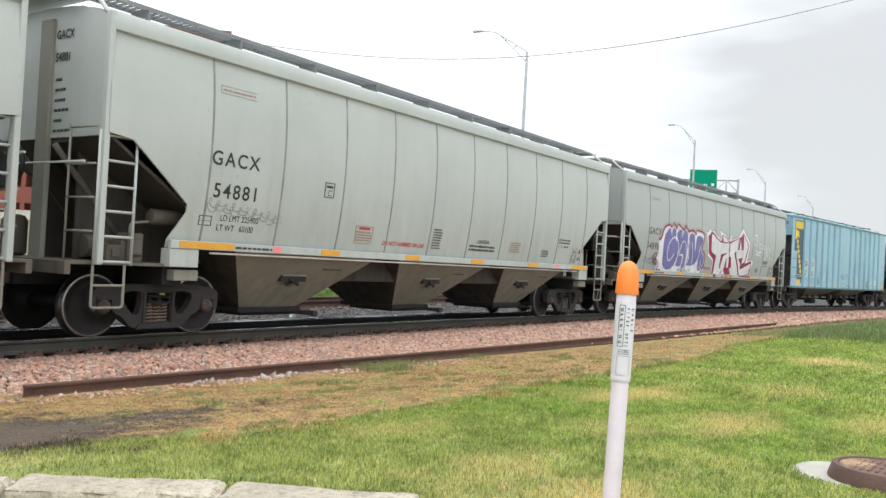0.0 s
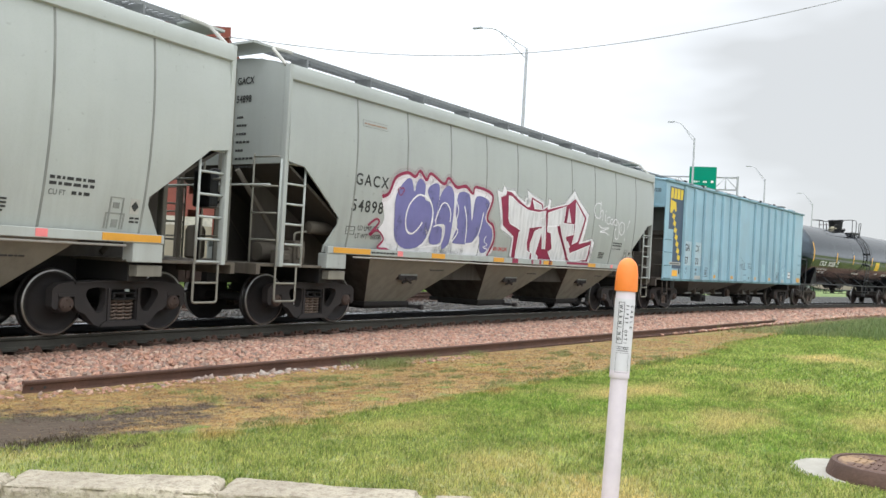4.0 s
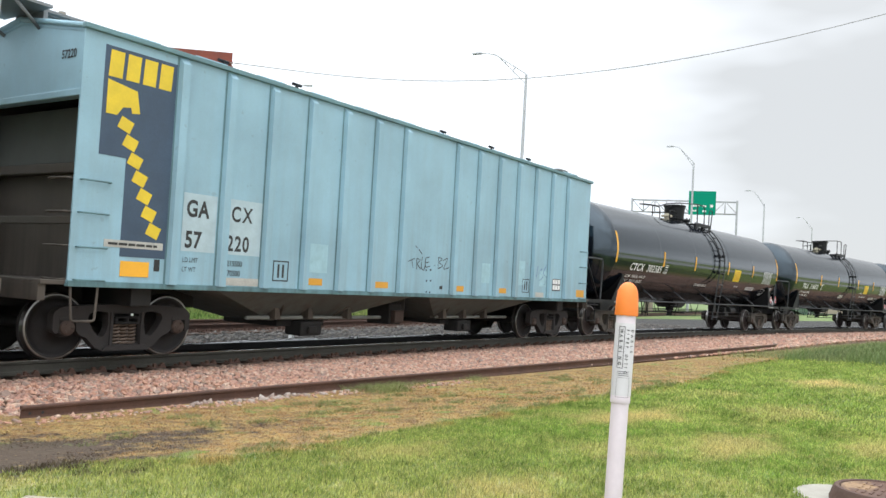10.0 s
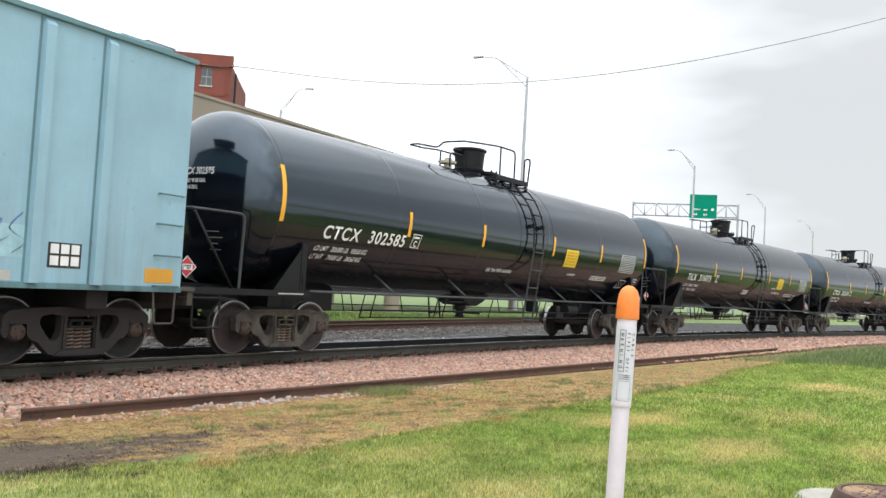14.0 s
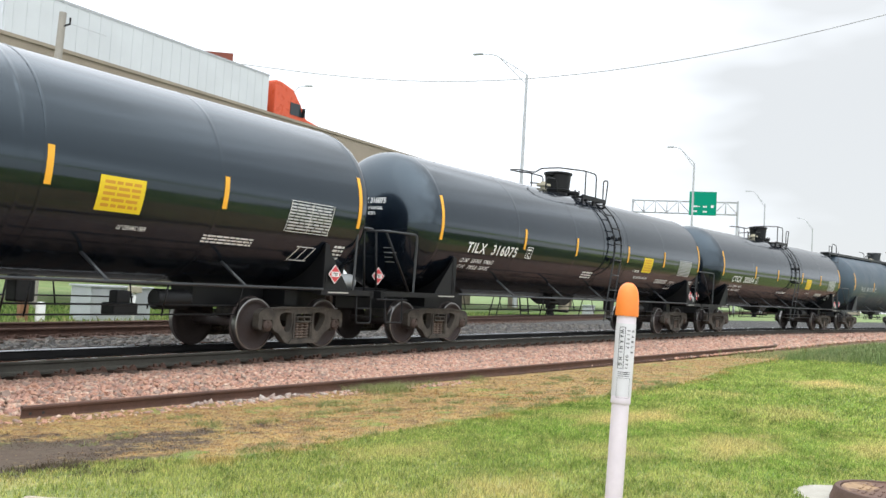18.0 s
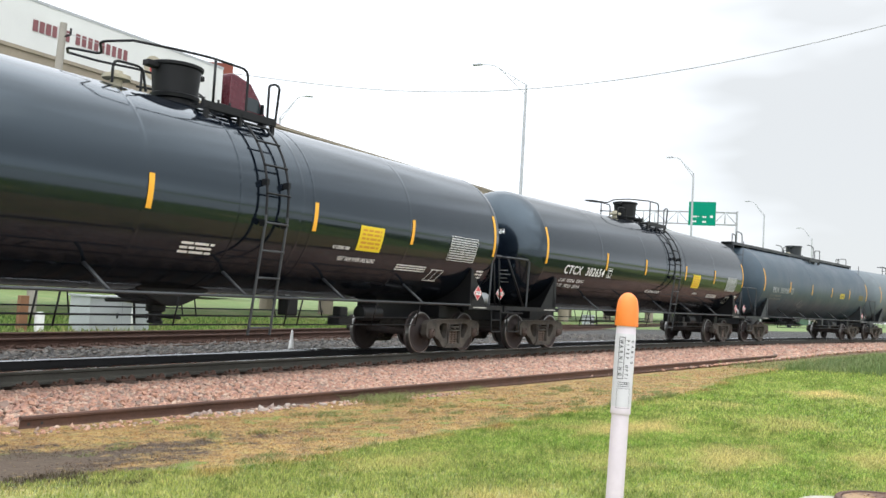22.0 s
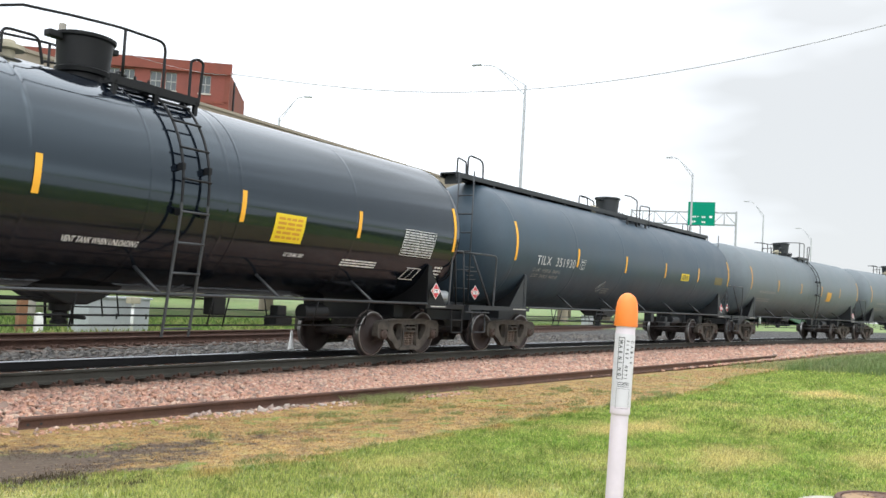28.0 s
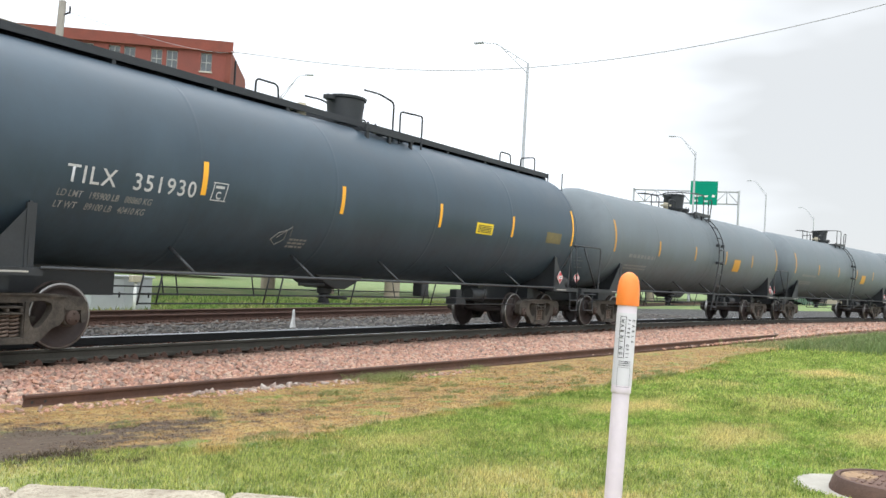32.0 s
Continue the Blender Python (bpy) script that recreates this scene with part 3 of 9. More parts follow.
RAIL_TUFT = grass("grass_tuft", 7000, 9.0, 12.6, 7.95, 8.58, 0.22, 0.008, "green tufts growing against the loose rail", lambda x, y, r: (y > 8.15 + 0.3 * np.sin(x * 3.1) + 0.25 * (r.random(len(x)) - 0.5)) & (r.random(len(x)) < 0.35 + 0.4 * np.sin(x * 2.0 + 0.5)))


def in_clumps(cx, cy, spread, count, seed):
    """Keeps only blades near a few scattered centres."""
    rg = np.random.default_rng(seed)
    px, py, ps = cx[0] + (cx[1] - cx[0]) * rg.random(count), cy[0] + (cy[1] - cy[0]) * rg.random(count), spread * (0.5 + rg.random(count))
    return lambda x, y, r: (((x[:, None] - px) / (ps * 1.6)) ** 2 + ((y[:, None] - py) / ps) ** 2).min(1) < 0.4 + 0.6 * r.random(len(x))


M["blades_green"] = plain("green_tuft_blades", (0.18, 0.21, 0.060, 1), 0.6, 0, 0.25, 3.0, 0.0, 40, 0.25)
tf = grass("grass_tuft", 90000, 3.6, 15.0, 5.3, 8.35, 0.11, 0.006, "green tufts scattered over the dry strip", in_clumps((3.6, 15), (5.3, 8.0), 0.11, 70, 4))
tf.data.materials[0] = M["blades_green"]
RAIL_TUFT.data.materials[0] = M["blades_green"]
grass("verge_grass", 45000, 2.0, 62.0, 21.2, 34.0, 0.22, 0.05, "rough green verge beyond the tracks", lambda x, y, r: y > 20.4 + 0.216 * (x - 10.5))


# ---------------------------------------------------------------- ballast and tracks
def ballast_z(x, y):
    d = abs(y - track_y(x))
    return climb(x) - 0.205 - 0.025 * smooth(1.25, 1.0, d) - 0.135 * smooth(1.75, 3.7, d) + 0.015 * noise.noise((x * 3, y * 3, 0))


def stone_material(name, tones):
    k = Nodes(name)
    info = k.n.new("ShaderNodeNewGeometry")
    rp = k.n.new("ShaderNodeValToRGB")
    rp.color_ramp.interpolation = "CONSTANT"
    els = rp.color_ramp.elements
    while len(els) < len(tones):
        els.new(0.5)
    for i, t in enumerate(tones):
        els[i].position, els[i].color = i / len(tones), t
    k.l.new(info.outputs["Random Per Island"], rp.inputs["Fac"])
    n = k.noise(35, 4)
    c = k.mix(k.ramp(n, 0.35, 0.7, 0, 0.4), rp.outputs["Color"], (0.12, 0.09, 0.075, 1))
    # oil and brake dust lie on the stones beside the rails
    geo = k.n.new("ShaderNodeNewGeometry")
    flat_ = k.n.new("ShaderNodeVectorMath")
    flat_.operation, flat_.inputs[1].default_value = "MULTIPLY", (1, 1, 0)
    k.l.new(geo.outputs["Position"], flat_.inputs[0])
    away = k.n.new("ShaderNodeVectorMath")
    away.operation = "DISTANCE"
    away.inputs[1].default_value = (8 + math.sin(HEADING) / BEND, TRACK_Y - math.cos(HEADING) / BEND, 0)
    k.l.new(flat_.outputs["Vector"], away.inputs[0])
    off = k.math("ABSOLUTE", k.math("SUBTRACT", away.outputs["Value"], 1 / BEND))
    off = k.math("ADD", off, k.math("MULTIPLY", k.math("SUBTRACT", k.noise(1.6, 4, 0.6), 0.5), 1.0))
    c = k.mix(k.ramp(off, 1.05, 1.75, 0.62, 0.0), c, (0.10, 0.068, 0.048, 1))
    k.bump(n, 0.3, 0.01)
    return k.set(c, 0.85, 0.0)


def bed_material(name, a, b, c):
    k = Nodes(name)
    v = k.n.new("ShaderNodeTexVoronoi")
    v.inputs["Scale"].default_value = 17.0
    k.l.new(k.coords(), v.inputs["Vector"])
    sep = k.n.new("ShaderNodeSeparateColor")
    k.l.new(v.outputs["Color"], sep.inputs["Color"])
    col = k.mix(sep.outputs["Red"], a, b)
    col = k.mix(k.ramp(v.outputs["Distance"], 0.25, 0.6, 0, 0.85), col, c)
    k.bump(k.math("SUBTRACT", 1.0, v.outputs["Distance"]), 0.9, 0.05)
    return k.set(col, 0.9, 0.0)


PINK = [(c[0] * 1.08, c[1] * 0.99, c[2] * 0.85, 1) for c in ((0.50, 0.30, 0.25, 1), (0.42, 0.25, 0.215, 1), (0.56, 0.38, 0.32, 1), (0.36, 0.24, 0.215, 1), (0.54, 0.42, 0.37, 1), (0.30, 0.235, 0.22, 1), (0.47, 0.28, 0.22, 1))]
GREY = [(0.105, 0.102, 0.094, 1), (0.075, 0.074, 0.070, 1), (0.145, 0.137, 0.124, 1), (0.058, 0.058, 0.056, 1), (0.13, 0.112, 0.096, 1)]
M["clod"] = stone_material("soil_clod", [(0.075, 0.057, 0.042, 1), (0.12, 0.09, 0.062, 1), (0.19, 0.145, 0.09, 1), (0.06, 0.047, 0.036, 1)])
M["pale"] = stone_material("pale_quartzite", [(0.40, 0.33, 0.28, 1), (0.33, 0.25, 0.21, 1), (0.46, 0.40, 0.35, 1)])
M["pink"], M["grey"] = stone_material("pink_quartzite", PINK), stone_material("grey_granite", GREY)
M["pinkbed"] = bed_material("pink_ballast_bed", (0.36, 0.22, 0.165, 1), (0.26, 0.16, 0.12, 1), (0.09, 0.06, 0.045, 1))
M["greybed"] = bed_material("grey_ballast_bed", (0.092, 0.088, 0.082, 1), (0.065, 0.062, 0.058, 1), (0.026, 0.025, 0.023, 1))
def span(name, xs, lo, hi, n, zf, material):
    """A sheet between two lines that follow the track."""
    bm = bmesh.new()
    g = []
    for x in xs:
        a, b = lo(x), hi(x)
        g.append([bm.verts.new((x, a + (b - a) * j / n, zf(x, a + (b - a) * j / n))) for j in range(n + 1)])
    for p, q in zip(g, g[1:]):
        for j in range(n):
            bm.faces.new((p[j], q[j], q[j + 1], p[j + 1])).smooth = True
    return part(name, bm, material)


BX = [-30 + 1.0 * i for i in range(112)] + [90, 100, 115, 130, 150, 165]
tagged(span("ballast_shoulder", BX, shoulder_edge, lambda x: track_y(x) - 0.5, 22, lambda x, y: ballast_z(x, y) - 0.02 - 0.3 * smooth(shoulder_edge(x) + 0.35, shoulder_edge(x), y), M["pinkbed"]), "pink crushed quartzite ballast shoulder", "ballast", kind="structure")


def yard_z(x, y):
    far = smooth(track_y(x) + 2.0, track_y(x) + 5.0, y)
    return -0.225 + climb(x) * (1 - far) - 0.32 * smooth(20.0 + 0.216 * (x - 10.5), 21.3 + 0.216 * (x - 10.5), y)


tagged(span("ballast_yard", BX, lambda x: track_y(x) - 0.62, lambda x: max(27.0, track_y(x) + 6), 46, yard_z, M["greybed"]), "grey gravel between the tracks", "ballast", kind="structure")


def stones(name, n, x0, x1, y0, y1, size, zf, material, label, bias=1.0, follow=False):
    """Loose broken stones: angular chips of twelve faces each."""
    rng = np.random.default_rng(n + int(x0))
    tv = np.array([(a, b, c) for a in (-1, 1) for b in (-1, 1) for c in (-1, 1)], float) * 0.72
    tf = np.array([(0, 1, 3), (0, 3, 2), (4, 6, 7), (4, 7, 5), (0, 4, 5), (0, 5, 1), (2, 3, 7), (2, 7, 6), (0, 2, 6), (0, 6, 4), (1, 5, 7), (1, 7, 3)])
    x = x0 + (x1 - x0) * rng.random(n) ** bias
    y = y0 + (y1 - y0) * rng.random(n)
    if follow:
        y = np.array([b + track_y(a) for a, b in zip(x, y)])
        ok = y > np.array([shoulder_edge(a) + 0.2 for a in x])
        x, y = x[ok], y[ok]
        n = len(x)
    z = np.array([zf(a, b) for a, b in zip(x, y)])
    m = len(tv)
    v = tv[None] * (0.62 + 0.5 * rng.random((n, m, 1))) + 0.5 * (rng.random((n, m, 3)) - 0.5)
    sc = size * (0.55 + 0.8 * rng.random((n, 1, 1))) * np.stack([0.8 + 0.6 * rng.random(n), 0.8 + 0.5 * rng.random(n), 0.55 + 0.35 * rng.random(n)], 1)[:, None, :]
    v = v * sc
    a = rng.random(n) * 2 * np.pi
    ca, sa = np.cos(a)[:, None], np.sin(a)[:, None]
    vx, vy = v[:, :, 0] * ca - v[:, :, 1] * sa, v[:, :, 0] * sa + v[:, :, 1] * ca
    t = (rng.random(n) - 0.5)[:, None] * 1.5
    ct, st = np.cos(t), np.sin(t)
    vx, vz = vx * ct - v[:, :, 2] * st, vx * st + v[:, :, 2] * ct
    v = np.stack([vx + x[:, None], vy + y[:, None], vz + z[:, None] + size * 0.12], 2)
    me = bpy.data.meshes.new(name)
    me.vertices.add(n * m)
    me.vertices.foreach_set("co", v.reshape(-1))
    f = (tf[None] + (np.arange(n) * m)[:, None, None]).reshape(-1)
    nf = n * len(tf)
    me.loops.add(nf * 3)
    me.loops.foreach_set("vertex_index", f.astype(np.int32))
    me.polygons.add(nf)
    me.polygons.foreach_set("loop_start", (np.arange(nf) * 3).astype(np.int32))
    me.polygons.foreach_set("loop_total", np.full(nf, 3, np.int32))
    me.update(calc_edges=True)
    me.materials.append(material)
    return tagged(new(name, me), label, "ballast", kind="stuff")


STONE_LABEL = "broken pink quartzite stones of the ballast"
stones("ballast_stones", 16500, 2.0, 14.0, -3.6, -1.03, 0.034, ballast_z, M["pink"], STONE_LABEL, 1.0, True)
stones("ballast_stones", 15000, 14.0, 32.0, -4.2, -1.01, 0.042, ballast_z, M["pink"], STONE_LABEL, 1.2, True)
stones("ballast_stones", 8000, 32.0, 75.0, -4.2, -0.85, 0.062, ballast_z, M["pink"], STONE_LABEL, 1.3, True)
stones("edge_stones", 420, 2.0, 12.0, 8.2, 8.55, 0.026, lambda x, y: ground_z(x, y), M["pink"], "small stones spilled past the loose rail")
stones("soil_clods", 800, 2.9, 6.6, 6.1, 7.7, 0.011, lambda x, y: ground_z(x, y) - 0.004, M["clod"], "small dark clods on the worn soil")
stones("edge_stones", 46, 6.3, 9.2, 8.36, 8.56, 0.042, lambda x, y: ground_z(x, y), M["pale"], "pale stones heaped against the loose rail")
stones("ballast_stones", 13000, 3.0, 46.0, -0.6, 4.4, 0.045, yard_z, M["grey"], "grey broken stones between the tracks", 1.4, True)
stones("ballast_stones", 5000, 6.0, 50.0, 16.6, 21.5, 0.055, yard_z, M["grey"], "grey broken stones between the tracks", 1.5)

# single stones that can be told apart along the near edge
STONE_MESHES = []
for i in range(8):
    bm = bmesh.new()
    bmesh.ops.create_cube(bm, size=1.5)
    for v in bm.verts:
        v.co = v.co * random.uniform(0.7, 1.15) + Vector([random.uniform(-0.3, 0.3) for _ in range(3)])
        v.co.z *= 0.75
    bmesh.ops.triangulate(bm, faces=bm.faces)
    finish(bm, 0.06, 1)
    me = bpy.data.meshes.new("stone")
    bm.to_mesh(me), bm.free()
    me.materials.append(stone_material("pink_quartzite_piece", [PINK[i % len(PINK)], PINK[(i + 3) % len(PINK)]]) if i < 4 else STONE_MESHES[i - 4].materials[0])
    STONE_MESHES.append(me)
SHOULDER = bpy.data.objects["ballast_shoulder"]
for i in range(290):
    x, y = 3.0 + 5.4 * random.random() ** 1.3, 8.75 + 1.5 * random.random()
    k_ = random.uniform(0.026, 0.05)
    shared("stone", STONE_MESHES[i % 8], SHOULDER, pose(x, y, ballast_z(x, y) + 0.026, random.uniform(-25, 25), random.uniform(-25, 25), random.uniform(0, 360)) @ Matrix.Scale(k_, 4))

RAIL_HALF = ((0.07, 0), (0.07, 0.012), (0.022, 0.03), (0.009, 0.05), (0.009, 0.13), (0.034, 0.143), (0.037, 0.168), (0.030, 0.18))


def sweep(bm, profile, path):
    """Draw a closed (across, up) profile along a path of (x, y, heading, z)."""
    rings = [[bm.verts.new((x - math.sin(h) * p, y + math.cos(h) * p, z + q)) for p, q in profile] for x, y, h, z in path]
    n = len(profile)
    for a, b in zip(rings, rings[1:]):
        for i in range(n):
            bm.faces.new((a[i], b[i], b[(i + 1) % n], a[(i + 1) % n]))
    bm.faces.new(rings[0]), bm.faces.new(rings[-1])


def rail(name, y, z, path, material, parent=None, m=None, k=1.0):
    bm = bmesh.new()
    pr = [(a * k, b * k) for a, b in RAIL_HALF] + [(-a * k, b * k) for a, b in reversed(RAIL_HALF)]
    sweep(bm, [(y + p, z - 0.18 * k + q) for p, q in pr], path)
    return part(name, bm, material, parent, "", m)


def main_line():
    """Stations of the near track: close together where the camera sees it."""
    out = []
    for s_ in [-60, -40, -20, -10] + [2.0 * i for i in range(50)] + [104, 112, 120, 135, 150, 170, 190, 210, 300]:
        x, y, h = on_track(s_)
        out.append((x, y, h, climb(x)))
    return out


def tie_mesh():
    bm = bmesh.new()
    bm_box(bm, -0.115, 0.115, -1.30, 1.30, -0.36, -0.185)
    finish(bm, 0.012, 1)
    me = bpy.data.meshes.new("tie")
    bm.to_mesh(me), bm.free()
    me.materials.append(M["tie"])
    bm = bmesh.new()
    for s in (-1, 1):
        c = s * 0.754
        bm_box(bm, -0.10, 0.10, c - 0.20, c + 0.20, -0.187, -0.172)
        bm_prism(bm, [(-0.02, -0.18), (0.02, -0.18), (0.02, -0.12), (-0.02, -0.12)], c + s * 0.10, c + s * 0.15)
        for dx in (-0.06, 0.06):
            for o in (-0.085, 0.085):
                bm_box(bm, dx - 0.016, dx + 0.016, c + o - 0.028, c + o + 0.028, -0.172, -0.150)
        # anchor clipped under the rail base beside the tie
        bm_prism(bm, [(0.10, -0.22), (0.25, -0.22), (0.21, -0.14), (0.17, -0.112), (0.13, -0.15)], c + s * 0.06, c + s * 0.115)
    finish(bm, 0.006, 1)
    pl = bpy.data.meshes.new("tie_plate")
    bm.to_mesh(pl), bm.free()
    pl.materials.append(M["plate"])
    return me, pl


TIE, TIE_PLATE = tie_mesh()
def straight(x0, x1):
    return [(x0, 0.0, 0.0, 0.0), (x1, 0.0, 0.0, 0.0)]


TRACKS = ((pose(0, 0, 0), 3.0, 66.0, M["rail"], main_line()), (pose(10.5, 17.2 + 0.754, 0, 0, 0, 12.2), -12.0, 44.0, M["plate"], straight(-60, 380)))
for m, xa, xb, rm, path in TRACKS:
    main = rm is M["rail"]
    tr = empty("railway_track", m)
    tagged(tr, "steel rails spiked to dark timber ties", "track", kind="structure")
    for sgn in (-1, 1):
        rail("rail", sgn * 0.754, 0.0, path, M["greased"] if sgn > 0 and main else rm, tr)
        # the head is worn bright on top and down the gauge corner
        bm = bmesh.new()
        sweep(bm, [(sgn * (0.754 - a), b) for a, b in ((0.0435, -0.026), (0.0400, -0.006), (0.030, 0.004), (-0.028, 0.004), (-0.028, -0.002), (0.02, -0.026))], path)
        part("running_surface", bm, M["railtop"] if main else rm, tr)
    n = int((xb - xa) / 0.52)
    for i in range(n):
        u = xa + i * 0.52 + random.uniform(-0.02, 0.02)
        cx, cy, ch = on_track(u) if main else (u, 0.0, 0.0)
        jy, jz = random.uniform(-0.03, 0.03), random.uniform(-0.006, 0.004)
        tie = shared("tie", TIE, tr, pose(cx, cy, climb(cx) if main else 0.0, 0, 0, math.degrees(ch)) @ pose(0, jy, jz, 0, 0, random.uniform(-0.8, 0.8)))
        shared("tie_plate", TIE_PLATE, tie, pose(0, -jy, -jz))

lr = empty("loose_rail", pose(4.42, 8.63, -0.30, 5, -0.19, 0.55))
rail("rail_bar", 0, 0.125, straight(0, 27.7), M["rust"], lr, None, 0.82)
# flat black discs stand for the dark inside the bolt holes
for x in (0.09, 0.23):
    bm = bmesh.new()
    bm_lathe(bm, [(-0.0095, 0.016), (-0.0085, 0.016)], "y", 14, at=(x, 0, 0.045))
    part("bolt_hole", bm, M["ink"], lr)
tagged(lr, "rusty spare rail lying along the edge of the ballast", "rail")

# landscaping blocks at the lawn's edge
def block_material():
    """Split limestone: pale, pitted and blotched with lichen and soil."""
    k = Nodes("weathered_limestone_block")
    n1, n2, n3 = k.noise(3.0, 5, 0.6), k.noise(22, 5, 0.65), k.noise(70, 3)
    c = k.mix(k.ramp(n1, 0.35, 0.65), (0.36, 0.31, 0.235, 1), (0.54, 0.475, 0.365, 1))
    c = k.mix(k.ramp(n2, 0.50, 0.68, 0, 0.8), c, (0.22, 0.175, 0.125, 1))
    c = k.mix(k.ramp(n3, 0.52, 0.70, 0, 0.5), c, (0.13, 0.12, 0.10, 1))
    c = k.mix(k.ramp(k.noise(1.7, 4, 0.6), 0.56, 0.70, 0, 0.45), c, (0.30, 0.29, 0.15, 1))
    k.bump(k.math("ADD", k.math("MULTIPLY", n2, 1.6), k.math("MULTIPLY", n3, 0.5)), 0.9, 0.02)
    return k.set(c, 0.92, 0.0)


M["block"] = block_material()


def kerb_block(x, y, length, depth, angle, top, seed):
    """A split block from its back left corner; its front face is broken rough."""
    bm = bmesh.new()
    bmesh.ops.create_cube(bm, size=1.0)
    bmesh.ops.subdivide_edges(bm, edges=bm.edges[:], cuts=27, use_grid_fill=True)
    for v in bm.verts:
        u = Vector(v.co)
        p = Vector((u.x * length, u.y * depth, u.z * 0.30))
        k_ = noise.noise_vector((p.x * 4 + seed, p.y * 4, p.z * 4)) * 0.012 + noise.noise_vector((p.x * 15, p.y * 15 + seed, p.z * 15)) * 0.005
        pit = max(noise.noise((p.x * 26 + seed, p.y * 26, p.z * 26)) - 0.1, 0.0) * 0.02 + max(noise.noise((p.x * 9 + seed, p.y * 9, p.z * 9)), 0.0) * 0.035
        p += k_
        if u.y < -0.49:
            p.y += pit
        # worn and chipped edges
        near = sorted((0.5 - abs(u.x)) * length if i == 0 else (0.5 - abs(u.y)) * depth if i == 1 else (0.5 - abs(u.z)) * 0.30 for i in range(3))
        w = max(0.028 - near[1], 0.0) * (0.55 + 0.5 * noise.noise((p.x * 7, p.y * 7 + seed, p.z * 7)))
        p -= Vector((math.copysign(w, u.x), math.copysign(w, u.y), math.copysign(w, u.z)))
        v.co = p
    for f in bm.faces:
        f.smooth = True
    a = radians(angle)
    c = Vector((x, y)) + Vector((math.cos(a), math.sin(a))) * length / 2 + Vector((math.sin(a), -math.cos(a))) * depth / 2
    ob = part("landscape_block", bm, M["block"], None, "", pose(c.x, c.y, top - 0.15, 0, 0, angle))
    return tagged(ob, "weathered grey limestone landscaping block", "stone block", "blocks edging the lawn")


for i, (bx, by, ln, an, tp) in enumerate(((1.63, 5.28, 1.03, -47.5, 0.045), (2.345, 4.50, 1.07, -48.4, 0.05), (3.085, 3.685, 1.06, -56.5, 0.05), (3.66, 2.735, 0.22, -56.0, 0.05), (3.80, 2.51, 0.55, -58.0, 0.015))):
    kerb_block(bx, by, ln, 0.325, an, tp, i * 7.3)

# marker post
M["postwhite"] = plain("white_marker_plastic", (0.68, 0.60, 0.65, 1), 0.45, 0, 0.07, 6, 0.05)
M["orange"] = plain("orange_cap_plastic", (0.85, 0.22, 0.03, 1), 0.45, 0, 0.08, 8, 0.05)
M["label"] = plain("white_label_film", (0.60, 0.58, 0.60, 1), 0.35, 0, 0.05)
post = tagged(empty("marker_post", pose(4.479, 2.096, -0.06, 0.5, 2.1, 0)), "white plastic cable marker post with an orange cap", "marker post")
PR = 0.0555
bm = bmesh.new()
bm_lathe(bm, [(-0.1, 0.0495), (0.80, 0.0495)], "z", 36)
part("tube", bm, M["postwhite"], post)
bm = bmesh.new()
bm_lathe(bm, [(0.748, 0.050), (0.746, 0.054), (0.750, PR + 0.001), (0.775, PR + 0.001), (0.785, PR), (1.30, PR)], "z", 36)
part("sleeve", bm, M["postwhite"], post, "white sleeve that carries the warning label")
bm = bmesh.new()
bm_lathe(bm, [(1.243, PR), (1.243, PR + 0.009), (1.250, PR + 0.011), (1.34, PR + 0.007), (1.385, PR + 0.001), (1.410, PR - 0.010), (1.427, PR - 0.027), (1.435, 0.012), (1.436, 0.001)], "z", 36)
part("cap", bm, M["orange"], post, "rounded orange cap")
bm = bmesh.new()
bm_lathe(bm, [(0.79, PR + 0.0015), (1.20, PR + 0.0015)], "z", 36)
part("sticker", bm, M["label"], post)


def on_post(ob):
    """Wrap flat lettering round the tube, facing the path."""
    for v in ob.data.vertices:
        a = math.radians(-152) + v.co.x / PR
        v.co = (math.cos(a) * (PR + 0.003), math.sin(a) * (PR + 0.003), v.co.y)
    return ob


def post_mark(x0, x1, z0, z1, mat, n=6):
    bm = bmesh.new()
    for i in range(n):
        a, b = x0 + (x1 - x0) * i / n, x0 + (x1 - x0) * (i + 1) / n
        bm.faces.new([bm.verts.new(p) for p in ((a, z0, 0), (b, z0, 0), (b, z1, 0), (a, z1, 0))])
    return on_post(part("label_mark", bm, mat, post))


for word, xo, size, step in (("WARNING", -0.030, 0.032, 0.031), ("FIBER OPTIC", 0.006, 0.027, 0.0235), ("CABLE", 0.034, 0.030, 0.030)):
    for i, ch in enumerate(word):
        if ch == " ":
            continue
        ob = lettering("label_letter", ch, size, M["ink"], post, Matrix.Identity(4), "", 0.85, 0.001)
        zz = 1.165 - i * step
        for v in ob.data.vertices:
            # letters stand one below another, each turned on its side
            v.co = (xo + v.co.y * 0.8, zz - v.co.x * 0.8, 0)
        on_post(ob)
for a, b, c, d in ((-0.036, -0.002, 0.945, 0.948), (-0.036, -0.002, 1.178, 1.181), (-0.036, -0.033, 0.945, 1.181), (-0.005, -0.002, 0.945, 1.181)):
    post_mark(a, b, c, d, M["ink"])
for z0 in (0.925, 0.914, 0.903):
    post_mark(-0.030, 0.036, z0, z0 + 0.003, M["ink"])
for a, b, c, d in ((-0.032, 0.040, 0.892, 0.8935), (-0.032, 0.040, 0.782, 0.7835), (-0.032, -0.0305, 0.782, 0.8935), (0.0385, 0.040, 0.782, 0.8935)):
    post_mark(a, b, c, d, M["ink"])
